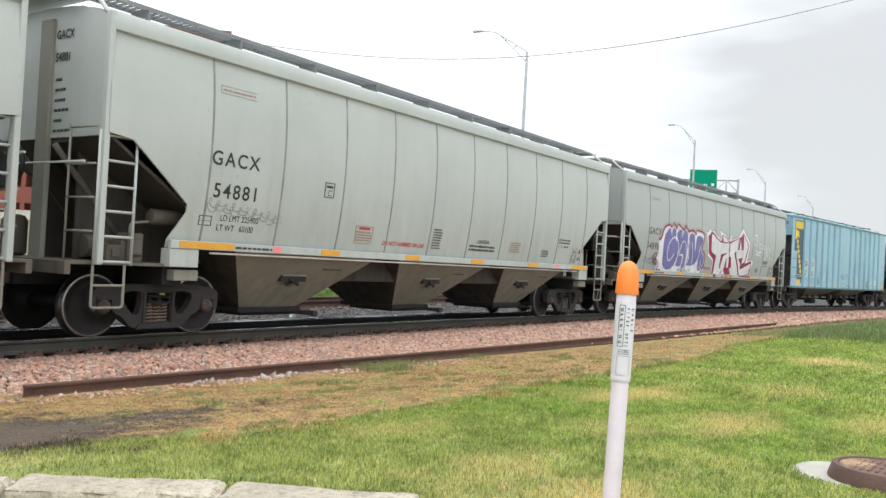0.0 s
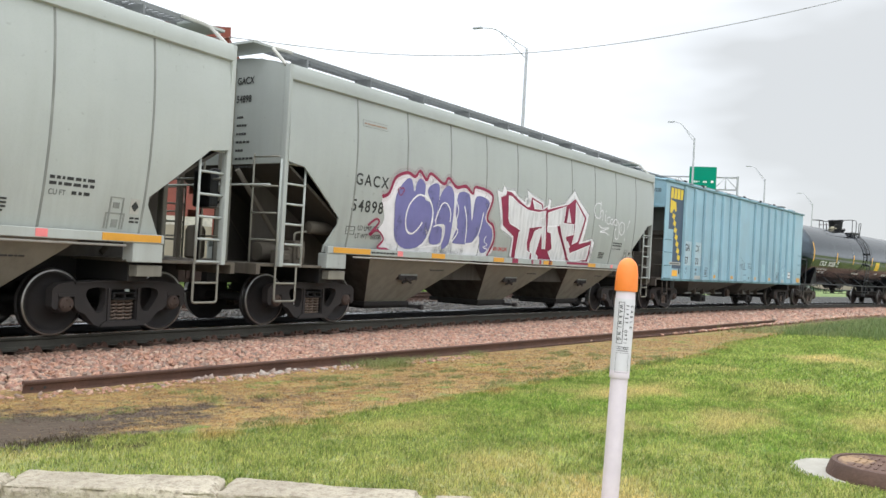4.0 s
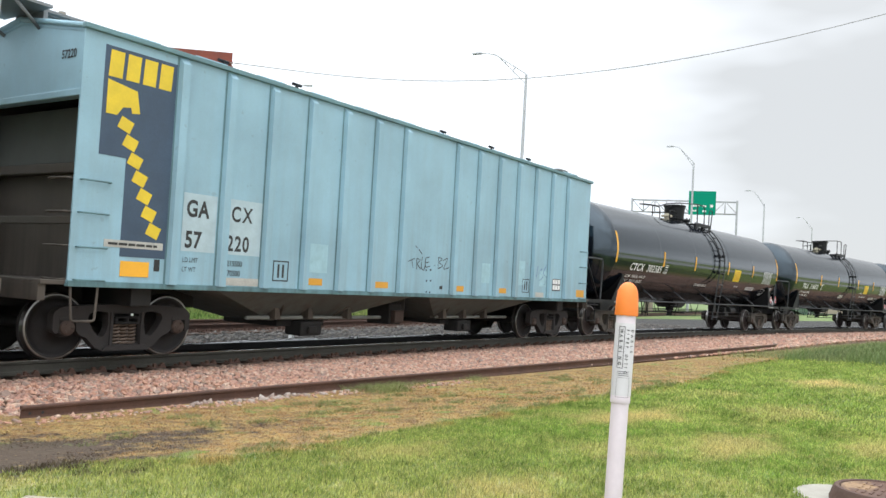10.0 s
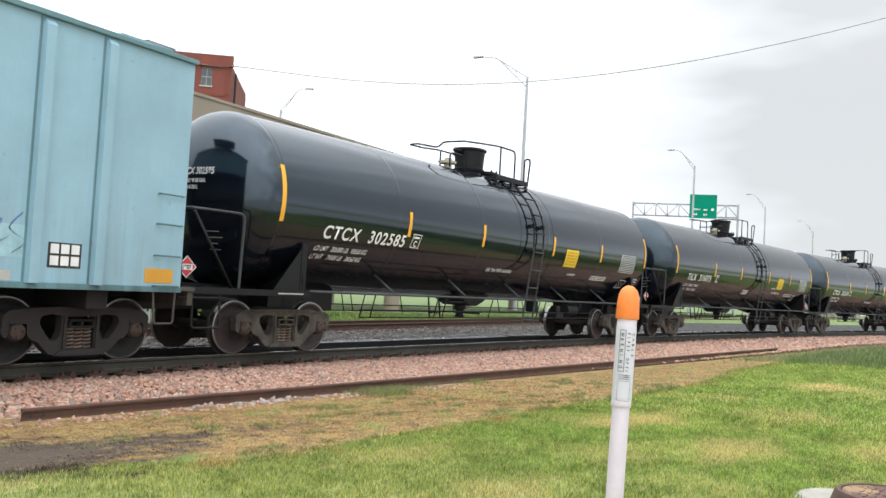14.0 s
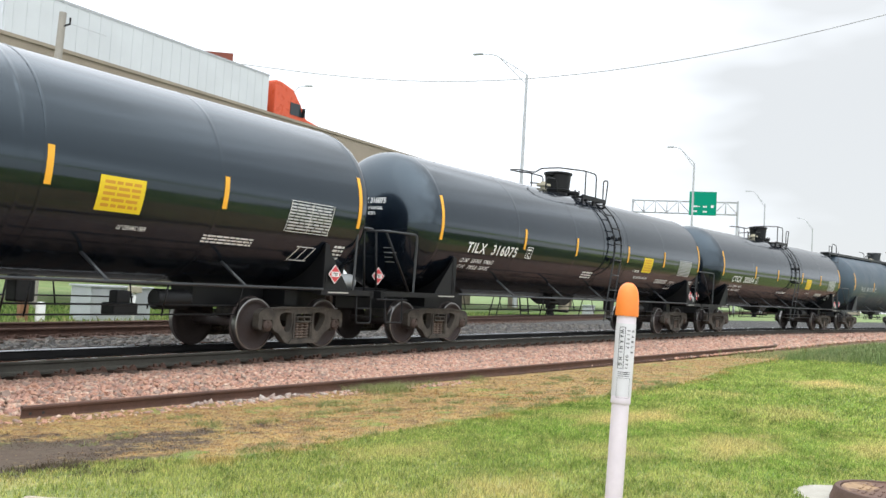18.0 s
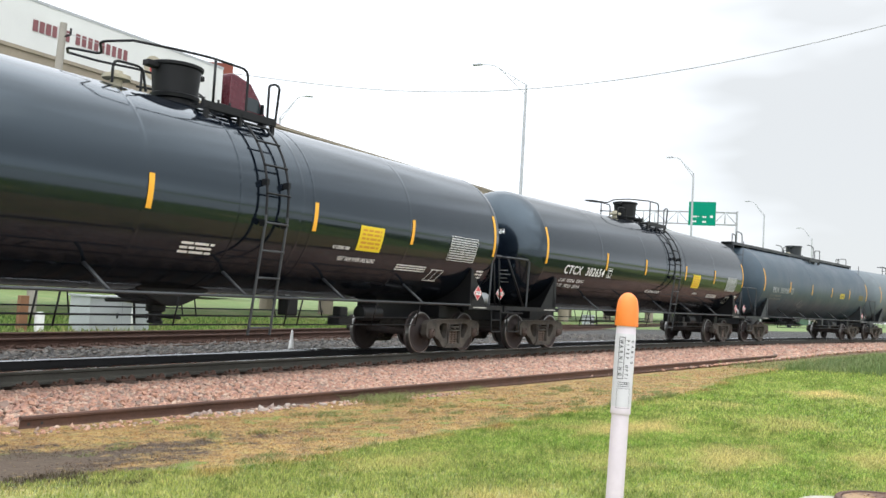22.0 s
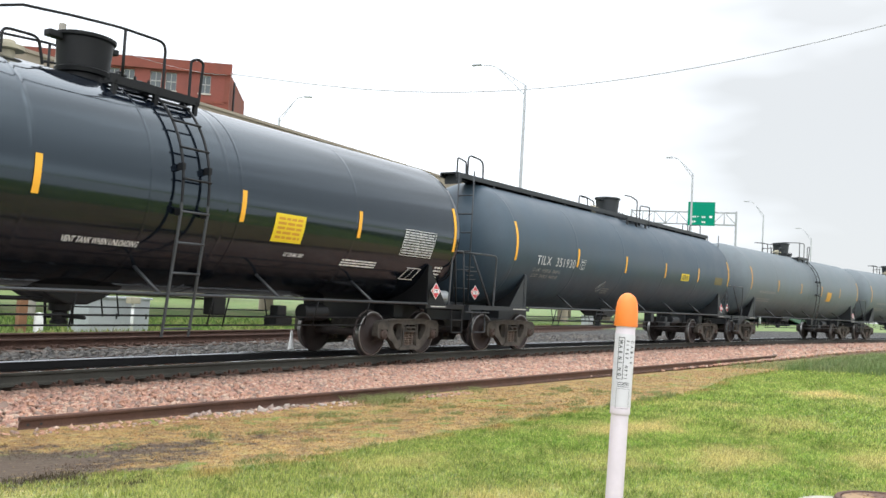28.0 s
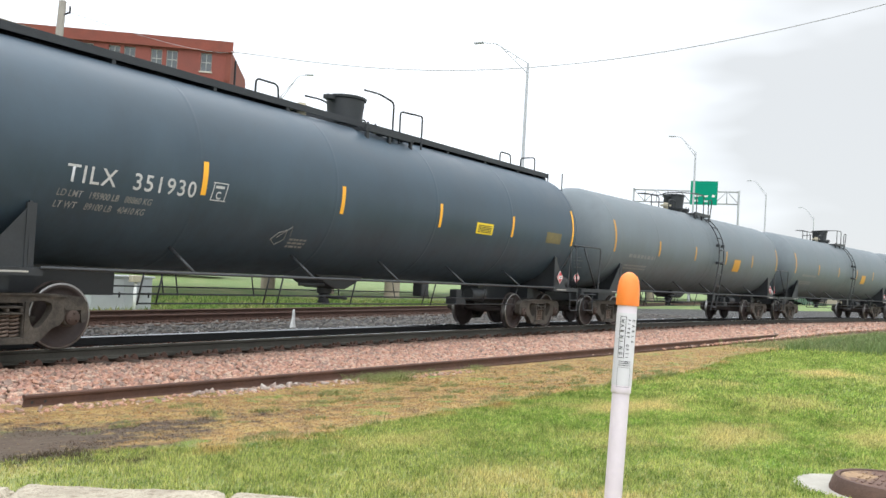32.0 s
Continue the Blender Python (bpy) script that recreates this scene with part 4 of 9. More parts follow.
# pink survey paint at the foot
bm = bmesh.new()
bm_lathe(bm, [(-0.02, 0.0502), (0.045, 0.0502)], "z", 36, cap=False)
part("paint_band", bm, plain("pink_survey_paint", (0.72, 0.42, 0.47, 1), 0.6, 0, 0.15, 12), post, "faint pink paint at the foot")

# manhole
M["castiron"] = plain("rust_brown_cast_iron", (0.12, 0.07, 0.052, 1), 0.8, 0.2, 0.35, 6, 0.5)
M["collar"] = plain("pale_concrete_collar", (0.40, 0.375, 0.32, 1), 0.9, 0, 0.2, 4, 0.5)


def lid_material():
    """Rusty iron with dry grass clippings and sand caught in its pattern."""
    k = Nodes("littered_cast_iron")
    n, f = k.noise(5.0, 4, 0.6), k.noise(60, 3)
    c = k.mix(f, (0.10, 0.055, 0.04, 1), (0.16, 0.095, 0.07, 1))
    c = k.mix(k.ramp(n, 0.5, 0.62, 0, 0.8), c, (0.36, 0.24, 0.13, 1))
    k.bump(f, 0.5, 0.01)
    return k.set(c, 0.85, 0.1)


M["lidiron"] = lid_material()
mh = tagged(empty("manhole", pose(6.675, 1.03, -0.06)), "rusty cast iron manhole cover on a concrete collar", "manhole")
bm = bmesh.new()
bm_lathe(bm, [(-0.2, 0.41), (0.006, 0.41), (0.014, 0.40), (0.014, 0.10), (-0.2, 0.10)], "z", 40, at=(0.04, 0.26, 0))
part("collar", bm, M["collar"], mh)
bm = bmesh.new()
bm_lathe(bm, [(-0.1, 0.40), (0.03, 0.40), (0.10, 0.375), (0.115, 0.365), (0.115, 0.335), (0.10, 0.33), (-0.1, 0.33)], "z", 48)
part("ring", bm, M["castiron"], mh)
bm = bmesh.new()
bm_lathe(bm, [(0.02, 0.325), (0.108, 0.325), (0.112, 0.30), (0.106, 0.29), (0.106, 0.001)], "z", 48)
for j in range(3):
    for i in range(-4, 5):
        bm_box(bm, -0.22 + 0.16 * j, -0.12 + 0.16 * j, i * 0.05 - 0.010, i * 0.05 + 0.010, 0.100, 0.113)
part("lid", bm, M["lidiron"], mh)


# ---------------------------------------------------------------- train
# Car space: x along the track from the body's leading reference, y across it (the lawn side is -y), z from the rail heads.
S_ROWS = [(0, -0.42), (1, -4.05), (2, -7.66), (3, -11.28), (4, -14.87), (5, -18.46), (6, -22.13), (7, -25.79), (8, -29.43), (9, -33.01),
          (10, -36.6), (11, -40.17), (12, -43.69), (13, -47.24), (14, -50.79), (15, -54.35), (16, -57.93), (17, -61.46), (18, -64.97), (19, -68.48),
          (20, -72.0), (21, -75.51), (22, -78.99), (23, -82.47), (24, -85.9), (25, -89.31), (26, -92.75), (27, -96.19), (28, -99.59), (29, -102.93),
          (30, -106.28), (31, -109.62), (32, -112.82)]


def travel(t):
    """How far the train has gone along the track at a time, read smoothly between the rows."""
    ts, ss = [r[0] for r in S_ROWS], [r[1] for r in S_ROWS]
    i = min(max(int(np.searchsorted(ts, t, side="right")) - 1, 0), len(ts) - 2)

    def slope(j):
        a, b = max(j - 1, 0), min(j + 1, len(ts) - 1)
        return (ss[b] - ss[a]) / (ts[b] - ts[a])
    h = ts[i + 1] - ts[i]
    u = (t - ts[i]) / h
    return ((1 + 2 * u) * (1 - u) ** 2 * ss[i] + u * (1 - u) ** 2 * h * slope(i)
            + u * u * (3 - 2 * u) * ss[i + 1] + u * u * (u - 1) * h * slope(i + 1))


CARS, WHEELSETS = [], []
LONG = {}                 # each body is stretched this much along the track, to fit the camera's view
WHEEL_R = 0.457


def wheelset_meshes():
    bm = bmesh.new()
    for s in (-1, 1):
        prof = [(0.66, 0.09), (0.66, 0.14), (0.715, 0.16), (0.74, 0.34), (0.69, 0.385), (0.69, 0.475), (0.705, 0.484), (0.722, 0.466),
                (0.735, 0.458), (0.822, 0.452), (0.825, 0.39), (0.79, 0.375), (0.775, 0.30), (0.80, 0.17), (0.835, 0.14), (0.835, 0.08)]
        bm_lathe(bm, [(s * a, r) for a, r in prof], "y", 44)
        for j in range(3):
            a = 0.4 + j * 2.09
            bm_tube(bm, [(0.24 * math.cos(a), s * 0.784, 0.24 * math.sin(a)), (0.24 * math.cos(a), s * 0.792, 0.24 * math.sin(a))], 0.02, 10)
    bm_lathe(bm, [(-1.0, 0.07), (-0.7, 0.08), (0.7, 0.08), (1.0, 0.07)], "y", 16)
    body = bpy.data.meshes.new("wheelset")
    bmesh.ops.recalc_face_normals(bm, faces=bm.faces)
    bm.to_mesh(body), bm.free()
    body.materials.append(M["wheel"])
    bm = bmesh.new()
    bm_lathe(bm, [(-0.8262, 0.428), (-0.8265, 0.450), (-0.823, 0.4535), (-0.80, 0.4555), (-0.737, 0.4605), (-0.733, 0.4605)], "y", 44, cap=False)
    tread = bpy.data.meshes.new("tread")
    bm.to_mesh(tread), bm.free()
    tread.materials.append(M["tread"])
    bm = bmesh.new()
    bm_lathe(bm, [(-1.145, 0.0), (-1.145, 0.095), (-1.12, 0.105), (-1.10, 0.105)], "y", 20)
    for j in range(3):
        a = j * 2.094
        bm_tube(bm, [(0.06 * math.cos(a), -1.14, 0.06 * math.sin(a)), (0.06 * math.cos(a), -1.165, 0.06 * math.sin(a))], 0.018, 6)
    cap = bpy.data.meshes.new("bearing_cap")
    bmesh.ops.recalc_face_normals(bm, faces=bm.faces)
    bm.to_mesh(cap), bm.free()
    cap.materials.append(M["rustcap"])
    return body, tread, cap


def rounded(loop, r=0.04, n=3):
    """A closed outline with its corners rounded."""
    out = []
    m = len(loop)
    for i in range(m):
        p, q, w = Vector(loop[i - 1]), Vector(loop[i]), Vector(loop[(i + 1) % m])
        u, v = p - q, w - q
        k = min(r, u.length * 0.45, v.length * 0.45)
        e, f = q + u.normalized() * k, q + v.normalized() * k
        for j in range(n + 1):
            t = j / n
            out.append(e * (1 - t) ** 2 + q * 2 * t * (1 - t) + f * t * t)
    return out


def cut_plate(bm, loops, y0, y1):
    """A thick plate in x and z: the first outline less the others."""
    edges = []
    for loop in loops:
        vs = [bm.verts.new((p[0], y0, p[1])) for p in loop]
        edges += [bm.edges.new((vs[i], vs[(i + 1) % len(vs)])) for i in range(len(vs))]
    faces = bmesh.ops.triangle_fill(bm, use_beauty=True, edges=edges)["geom"]
    faces = [f for f in faces if isinstance(f, bmesh.types.BMFace)]
    ext = bmesh.ops.extrude_face_region(bm, geom=faces)["geom"]
    bmesh.ops.translate(bm, verts=[v for v in ext if isinstance(v, bmesh.types.BMVert)], vec=(0, y1 - y0, 0))


def side_frame_mesh():
    half = [(0.45, 0.778), (0.80, 0.758), (1.03, 0.735), (1.125, 0.66), (1.125, 0.42), (1.055, 0.37), (1.035, 0.44), (1.03, 0.585), (0.79, 0.585),
            (0.78, 0.41), (0.72, 0.35), (0.63, 0.325), (0.47, 0.165), (0.38, 0.135)]
    outer = half + [(-x, z) for x, z in reversed(half)]
    eye = [(0.295, 0.675), (0.47, 0.685), (0.60, 0.650), (0.615, 0.565), (0.53, 0.43), (0.43, 0.325), (0.35, 0.335), (0.295, 0.45)]
    mid = [(-0.22, 0.215), (0.22, 0.215), (0.21, 0.655), (-0.21, 0.655)]
    bm = bmesh.new()
    cut_plate(bm, (rounded(outer, 0.035), rounded(eye, 0.05), rounded([(-x, z) for x, z in reversed(eye)], 0.05), rounded(mid, 0.03)), -1.12, -0.98)
    finish(bm, 0.022, 2)
    # flanges and seats that stand out from the web
    for s in (-1, 1):
        c = s * 0.91
        n0 = len(bm.verts)
        bm_lathe(bm, [(-1.10, 0.0), (-1.10, 0.118), (-1.06, 0.13), (-0.92, 0.13), (-0.92, 0.0)], "y", 20, at=(c, 0, WHEEL_R))
        bm_box(bm, c - 0.125, c + 0.125, -1.13, -0.95, WHEEL_R + 0.10, 0.60)
        bm_box(bm, s * 0.25 - 0.022, s * 0.25 + 0.022, -1.145, -0.96, 0.21, 0.67)
    bm_prism(bm, [(-0.38, 0.13), (0.38, 0.13), (0.36, 0.17), (0.30, 0.205), (-0.30, 0.205), (-0.36, 0.17)], -1.155, -0.93)
    bm_prism(bm, [(-0.80, 0.725), (-0.4, 0.752), (0.4, 0.752), (0.80, 0.725), (0.80, 0.748), (0.4, 0.778), (-0.4, 0.778), (-0.80, 0.748)], -1.150, -0.95)
    bmesh.ops.recalc_face_normals(bm, faces=bm.faces)
    me = bpy.data.meshes.new("side_frame")
    bm.to_mesh(me), bm.free()
    me.materials.append(M["truck"])
    bm = bmesh.new()
    bm_box(bm, -0.20, 0.20, -1.16, 1.16, 0.50, 0.53)
    bm_box(bm, -0.20, 0.20, -1.16, 1.16, 0.585, 0.61)
    for s in (-1, 1):
        for a in (-0.20, -0.02, 0.16):
            bm_box(bm, a, a + 0.04, s * 1.16, s * 1.02, 0.53, 0.585)
    bm_box(bm, -0.2, 0.2, -0.9, 0.9, 0.50, 0.72)
    bm_box(bm, -0.55, -0.40, -0.85, 0.85, 0.36, 0.46)
    bm_box(bm, 0.40, 0.55, -0.85, 0.85, 0.36, 0.46)
    finish(bm, 0.012, 1)
    bol = bpy.data.meshes.new("bolster")
    bm.to_mesh(bol), bm.free()
    bol.materials.append(M["truck_dark"])
    bm = bmesh.new()
    for c in (-0.135, 0.0, 0.135):
        pts = [(c + 0.062 * math.cos(a), -1.04 + 0.062 * math.sin(a), 0.20 + 0.30 * i / 72) for i in range(73) for a in [2 * math.pi * i / 12]]
        bm_tube(bm, pts, 0.017, 6)
    spr = bpy.data.meshes.new("spring_nest")
    bm.to_mesh(spr), bm.free()
    spr.materials.append(M["spring"])
    return me, bol, spr


WS, TREAD, CAP = wheelset_meshes()
FRAME, BOLSTER, SPRING = side_frame_mesh()
WS_DUSTY, FRAME_DUSTY, BOLSTER_DUSTY = WS.copy(), FRAME.copy(), BOLSTER.copy()
WS_DUSTY.materials[0], FRAME_DUSTY.materials[0], BOLSTER_DUSTY.materials[0] = M["wheel_dusty"], M["truck_dusty"], M["truck_dusty"]
TURN = pose(0, 0, 0, 0, 0, 180)


def truck_under(car, x, dusty=False):
    """A two-axle truck centred at x: side frames, bolster, spring nests and turning wheelsets."""
    at = pose(x * LONG[car], 0, 0)
    for k, m in enumerate((at, at @ TURN)):
        fr = shared("side_frame", FRAME_DUSTY if dusty else FRAME, car, m)
        shared("spring_nest", SPRING, fr, Matrix.Identity(4))
    shared("bolster", BOLSTER_DUSTY if dusty else BOLSTER, car, at)
    for s in (-1, 1):
        ws = shared("wheelset", WS_DUSTY if dusty else WS, car, pose(x * LONG[car] + s * 0.91, 0, WHEEL_R))
        shared("tread", TREAD, ws, Matrix.Identity(4))
        shared("tread", TREAD, ws, TURN)
        shared("bearing_cap", CAP, ws, Matrix.Identity(4))
        WHEELSETS.append((ws, x * LONG[car] + s * 0.91, random.uniform(0, 6)))


def coupler(car, x, s):
    """A coupler at the end of the car that faces along s."""
    bm = bmesh.new()
    bm_box(bm, x - s * 0.5, x + s * 0.32, -0.08, 0.08, 0.76, 0.92)
    bm_prism(bm, [(x + s * 0.28, 0.70), (x + s * 0.62, 0.70), (x + s * 0.62, 0.98), (x + s * 0.28, 0.98)], -0.05, 0.13)
    bm_box(bm, x + s * 0.42, x + s * 0.60, -0.17, -0.06, 0.72, 0.96)
    finish(bm, 0.025, 2)
    part("coupler", bm, M["rustcap"], car, "rusty knuckle coupler")
    rods("air_hose", car, M["iron"], [bend([(x + s * 0.1, 0.35, 0.80), (x + s * 0.25, 0.35, 0.62), (x + s * 0.45, 0.3, 0.45), (x + s * 0.65, 0.2, 0.55)], 0.12)], 0.024)


def flat(name, parent, mat, x0, x1, z0, z1, y, label="", t=0.004):
    """A thin marking on a side that faces the lawn."""
    return bar(name, parent, mat, [(x0, x1, y - t, y + 0.001, z0, z1)], label)


def text_side(car, text, x, z, size, y, mat, name="lettering", squeeze=1.0, bold=0.0, spacing=1.0, label="", tilt=0.0):
    return lettering(name, text, size, mat, car, pose(x, y, z, 90 + tilt, 0, 0), label, squeeze, bold, "LEFT", spacing)


def text_bars(car, x0, x1, z0, z1, rows, y, mat, name="fine_print", curve=None, cells=7):
    """Print too small to read, as short plain bars in one marking."""
    rnd = random.Random(int(x0 * 991 + z0 * 77 + rows))
    bm = bmesh.new()
    h = (z1 - z0) / rows
    for r in range(rows):
        z = z0 + h * r
        x = x0
        while x < x1 - 0.02:
            w = min(rnd.uniform(0.5, 1.5) * (x1 - x0) / cells, x1 - x)
            if curve:
                ya, yb = curve(z + h * 0.2), curve(z + h * 0.75)
                vs = [bm.verts.new(p) for p in ((x, ya, z + h * 0.2), (x + w, ya, z + h * 0.2), (x + w, yb, z + h * 0.75), (x, yb, z + h * 0.75))]
                bm.faces.new(vs)
            else:
                bm_box(bm, x, x + w, y - 0.003, y, z + h * 0.2, z + h * 0.75)
            x += w + 0.35 * h
    return part(name, bm, mat, car)


def ladder(car, x0, x1, y, z0, z1, rungs, mat, r=0.018, name="ladder"):
    for x in (x0, x1):
        rods(name + "_stile", car, mat, [[(x, y, z0), (x, y, z1)]], r)
    for z in rungs:
        rods(name + "_rung", car, mat, [[(x0, y, z), (x1, y, z)]], r)



HOP_L = 15.05
HOP_RIBS = (1.58, 2.97, 4.36, 5.67, 6.96, 8.30, 9.63, 10.97, 12.30, 13.70)


def hopper(x0, mat, number, label):
    car = empty("covered_hopper_car")
    CARS.append((car, x0, (1.24, 13.81)))
    LONG[car] = 1.097
    tagged(car, label, "freight car", "covered hopper cars of the train")
    L = HOP_L
    cut = [(0.0, 2.83), (0.35, 2.78), (1.28, 1.98), (1.28, 1.86), (1.05, 1.46), (1.05, 1.34)]
    outline = cut + [(L - x, z) for x, z in reversed(cut)] + [(L, 4.40), (0.0, 4.40)]
    for s in (-1, 1):
        bm = bmesh.new()
        bm_prism(bm, outline, s * 1.57, s * 1.60)
        part("side_sheet", bm, mat, car)
    for s in (-1, 1):
        # rounded top chord
        bm = bmesh.new()
        prof = [(1.55, 4.195), (1.64, 4.20), (1.662, 4.215), (1.668, 4.30), (1.655, 4.43), (1.635, 4.462), (1.52, 4.48)]
        a = [bm.verts.new((-0.02, s * p, z)) for p, z in prof]
        b = [bm.verts.new((L + 0.02, s * p, z)) for p, z in prof]
        for i in range(len(a) - 1):
            bm.faces.new((a[i], b[i], b[i + 1], a[i + 1])).smooth = True
        bm.faces.new(a), bm.faces.new(b)
        part("top_chord", bm, mat, car)
        # side sill with a lip
        bm = bmesh.new()
        bm_box(bm, 1.03, L - 1.03, s * 1.56, s * 1.635, 1.33, 1.455)
        finish(bm, 0.012)
        part("side_sill", bm, mat, car)
        rods("train_line_pipe", car, M["dirtywhite"], [[(1.7, s * 1.60, 1.285), (L - 1.6, s * 1.60, 1.285)]], 0.017)
        # seams drawn dark and wide, to carry the soft shading along them
        for i, x in enumerate(HOP_RIBS):
            bm = bmesh.new()
            bm_box(bm, x - 0.015, x + 0.015, s * 1.598, s * 1.606, 1.46, 4.21)
            part("weld_seam", bm, M["seam"], car)
    for x, d in ((0.0, 1), (L, -1)):
        bm = bmesh.new()
        bm_box(bm, x, x + d * 0.04, -1.57, 1.57, 2.80, 4.42)
        vs = [bm.verts.new((x + d * u, y, z)) for u, y, z in ((0, -1.57, 4.42), (0, 1.57, 4.42), (0, 0.9, 4.62), (0, -0.9, 4.62),
                                                             (0.04, -1.57, 4.42), (0.04, 1.57, 4.42), (0.04, 0.9, 4.62), (0.04, -0.9, 4.62))]
        for f in ((0, 1, 2, 3), (4, 5, 6, 7), (2, 3, 7, 6)):
            bm.faces.new([vs[i] for i in f])
        part("end_sheet", bm, mat, car)
        # slope sheet under the end
        bm = bmesh.new()
        vs = [bm.verts.new((x + d * u, y, z)) for u, y, z in ((0.03, -1.56, 2.82), (0.03, 1.56, 2.82), (2.35, 1.46, 1.26), (2.35, -1.46, 1.26),
                                                             (0.03, -1.56, 2.87), (0.03, 1.56, 2.87), (2.40, 1.46, 1.31), (2.40, -1.46, 1.31))]
        for f in ((0, 1, 2, 3), (7, 6, 5, 4), (0, 4, 5, 1), (3, 2, 6, 7), (0, 3, 7, 4), (1, 5, 6, 2)):
            bm.faces.new([vs[i] for i in f])
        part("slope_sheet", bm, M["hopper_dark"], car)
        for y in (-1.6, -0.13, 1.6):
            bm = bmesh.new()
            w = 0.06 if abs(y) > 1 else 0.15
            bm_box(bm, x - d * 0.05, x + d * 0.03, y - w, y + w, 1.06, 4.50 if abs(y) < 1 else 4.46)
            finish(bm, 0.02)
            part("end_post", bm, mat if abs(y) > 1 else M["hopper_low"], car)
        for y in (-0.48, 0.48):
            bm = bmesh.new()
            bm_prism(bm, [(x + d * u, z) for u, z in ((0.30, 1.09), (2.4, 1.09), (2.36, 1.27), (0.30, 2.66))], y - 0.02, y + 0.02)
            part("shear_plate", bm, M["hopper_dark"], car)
        for y in (0.95,):
            bar("stanchion", car, M["hopper_grime"], [(x - d * 0.10 - 0.045, x - d * 0.10 + 0.045, y - 0.045, y + 0.045, 1.10, 2.82)], bevel=0.008)
        for y in (-0.5, 0.5):
            rods("diagonal_brace", car, M["hopper_grime"], [[(x - d * 0.05, y, 2.7), (x + d * 1.2, y, 1.15)]], 0.045)
        # end platform, end sill and steps
        bm = bmesh.new()
        bm_box(bm, x - d * 0.38, x + d * 1.5, -1.50, 1.50, 1.055, 1.10)
        bm_box(bm, x - d * 0.38, x - d * 0.30, -1.50, 1.50, 0.92, 1.06)
        finish(bm, 0.008)
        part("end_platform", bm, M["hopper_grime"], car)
        bar("centre_sill", car, M["truck_dark"], [(min(x - d * 0.35, x + d * 3.0), max(x - d * 0.35, x + d * 3.0), -0.26, 0.26, 0.72, 1.10)], bevel=0.01)
        bar("body_bolster", car, M["truck_dark"], [(x + d * 1.24 - 0.16, x + d * 1.24 + 0.16, -1.40, 1.40, 0.78, 1.08)], bevel=0.02)
        for s in (-1, 1):
            xa, xb = sorted((x + d * 1.03, x + d * 1.50))
            bar("bolster_end", car, mat, [(xa, xb, min(s * 1.40, s * 1.62), max(s * 1.40, s * 1.62), 1.06, 1.33)], bevel=0.015)
            bar("jacking_pad", car, M["hopper_low"], [(xa + 0.12, xb + 0.05, min(s * 1.38, s * 1.56), max(s * 1.38, s * 1.56), 0.86, 1.02)], bevel=0.012)
            xs = sorted((x - d * 0.06, x + d * 0.46))
            ladder(car, xs[0], xs[1], s * 1.59, 1.06, 2.86, (1.10, 1.44, 1.78, 2.12, 2.46, 2.80), M["hopper_low"] if s > 0 else M["hopper"], 0.02, "side_ladder")
            rods("sill_step", car, M["hopper_low"], [bend([(xs[0], s * 1.58, 1.06), (xs[0], s * 1.58, 0.48), (xs[1] - 0.08, s * 1.58, 0.48), (xs[1] - 0.08, s * 1.58, 1.06)], 0.05),
                                                    [(xs[0], s * 1.58, 0.78), (xs[1] - 0.08, s * 1.58, 0.78)]], 0.018)
            rods("end_ladder", car, M["hopper_low"], [[(x - d * 0.12, s * 1.0, 1.1), (x - d * 0.12, s * 1.0, 2.95)]]
                 + [[(x - d * 0.12, s * 1.0, z), (x - d * 0.10, s * 1.58, z)] for z in (1.5, 1.95, 2.4, 2.9)], 0.016)
        if d < 0:
            # hand brake gear and its framing
            bar("brake_frame", car, M["truck_dark"], [(x - 0.50, x - 0.22, 0.26, 0.32, 1.10, 2.75)])
            for z0, z1 in ((2.42, 2.60), (1.92, 2.06), (1.40, 1.56)):
                bar("brake_frame", car, M["truck_dark"], [(x - 0.22, x + 0.04, 0.27, 0.31, z0, z1)])
            bar("hand_brake_housing", car, M["iron"], [(x + 0.06, x + 0.24, -1.22, -0.82, 1.95, 2.55)], bevel=0.05)
            bm = bmesh.new()
            bm_lathe(bm, [(0.30, 0.26), (0.335, 0.28), (0.30, 0.30), (0.27, 0.28), (0.30, 0.26)], "x", 28, at=(x, -1.02, 2.30), cap=False)
            for ang in range(5):
                ca, sa = math.cos(ang * 1.2566), math.sin(ang * 1.2566)
                bm_tube(bm, [(x + 0.25, -1.02, 2.30), (x + 0.30, -1.02 + 0.27 * ca, 2.30 + 0.27 * sa)], 0.014, 6)
            part("hand_brake_wheel", bm, M["iron"], car)
            rods("brake_chain_rod", car, M["iron"], [[(x + 0.12, -0.98, 1.95), (x + 0.12, -0.95, 1.12)]], 0.02)
        else:
            bm = bmesh.new()
            bm_lathe(bm, [(1.10, 0.12), (1.14, 0.17), (1.62, 0.17), (1.70, 0.13), (1.72, 0.05)], "z", 24, at=(x + 0.14, 0.78, 0))
            part("air_reservoir", bm, M["hopper_grime"], car)
            bm = bmesh.new()
            bm_box(bm, x + 0.34, x + 0.58, -1.22, -0.98, 1.10, 1.34)
            bm_box(bm, x + 0.56, x + 0.80, -1.18, -1.02, 1.12, 1.40)
            bm_box(bm, x + 0.40, x + 0.52, -1.26, -1.20, 1.16, 1.28)
            finish(bm, 0.025)
            part("control_valve", bm, M["hopper_grime"], car)
        rods("crossover_handrail", car, M["hopper"], [[(x - d * 0.2, -1.5, 2.42), (x - d * 0.2, 1.5, 2.42)]], 0.016)
        coupler(car, x - d * 0.30, -d)
    # roof, hatch trough and running boards
    bm = bmesh.new()
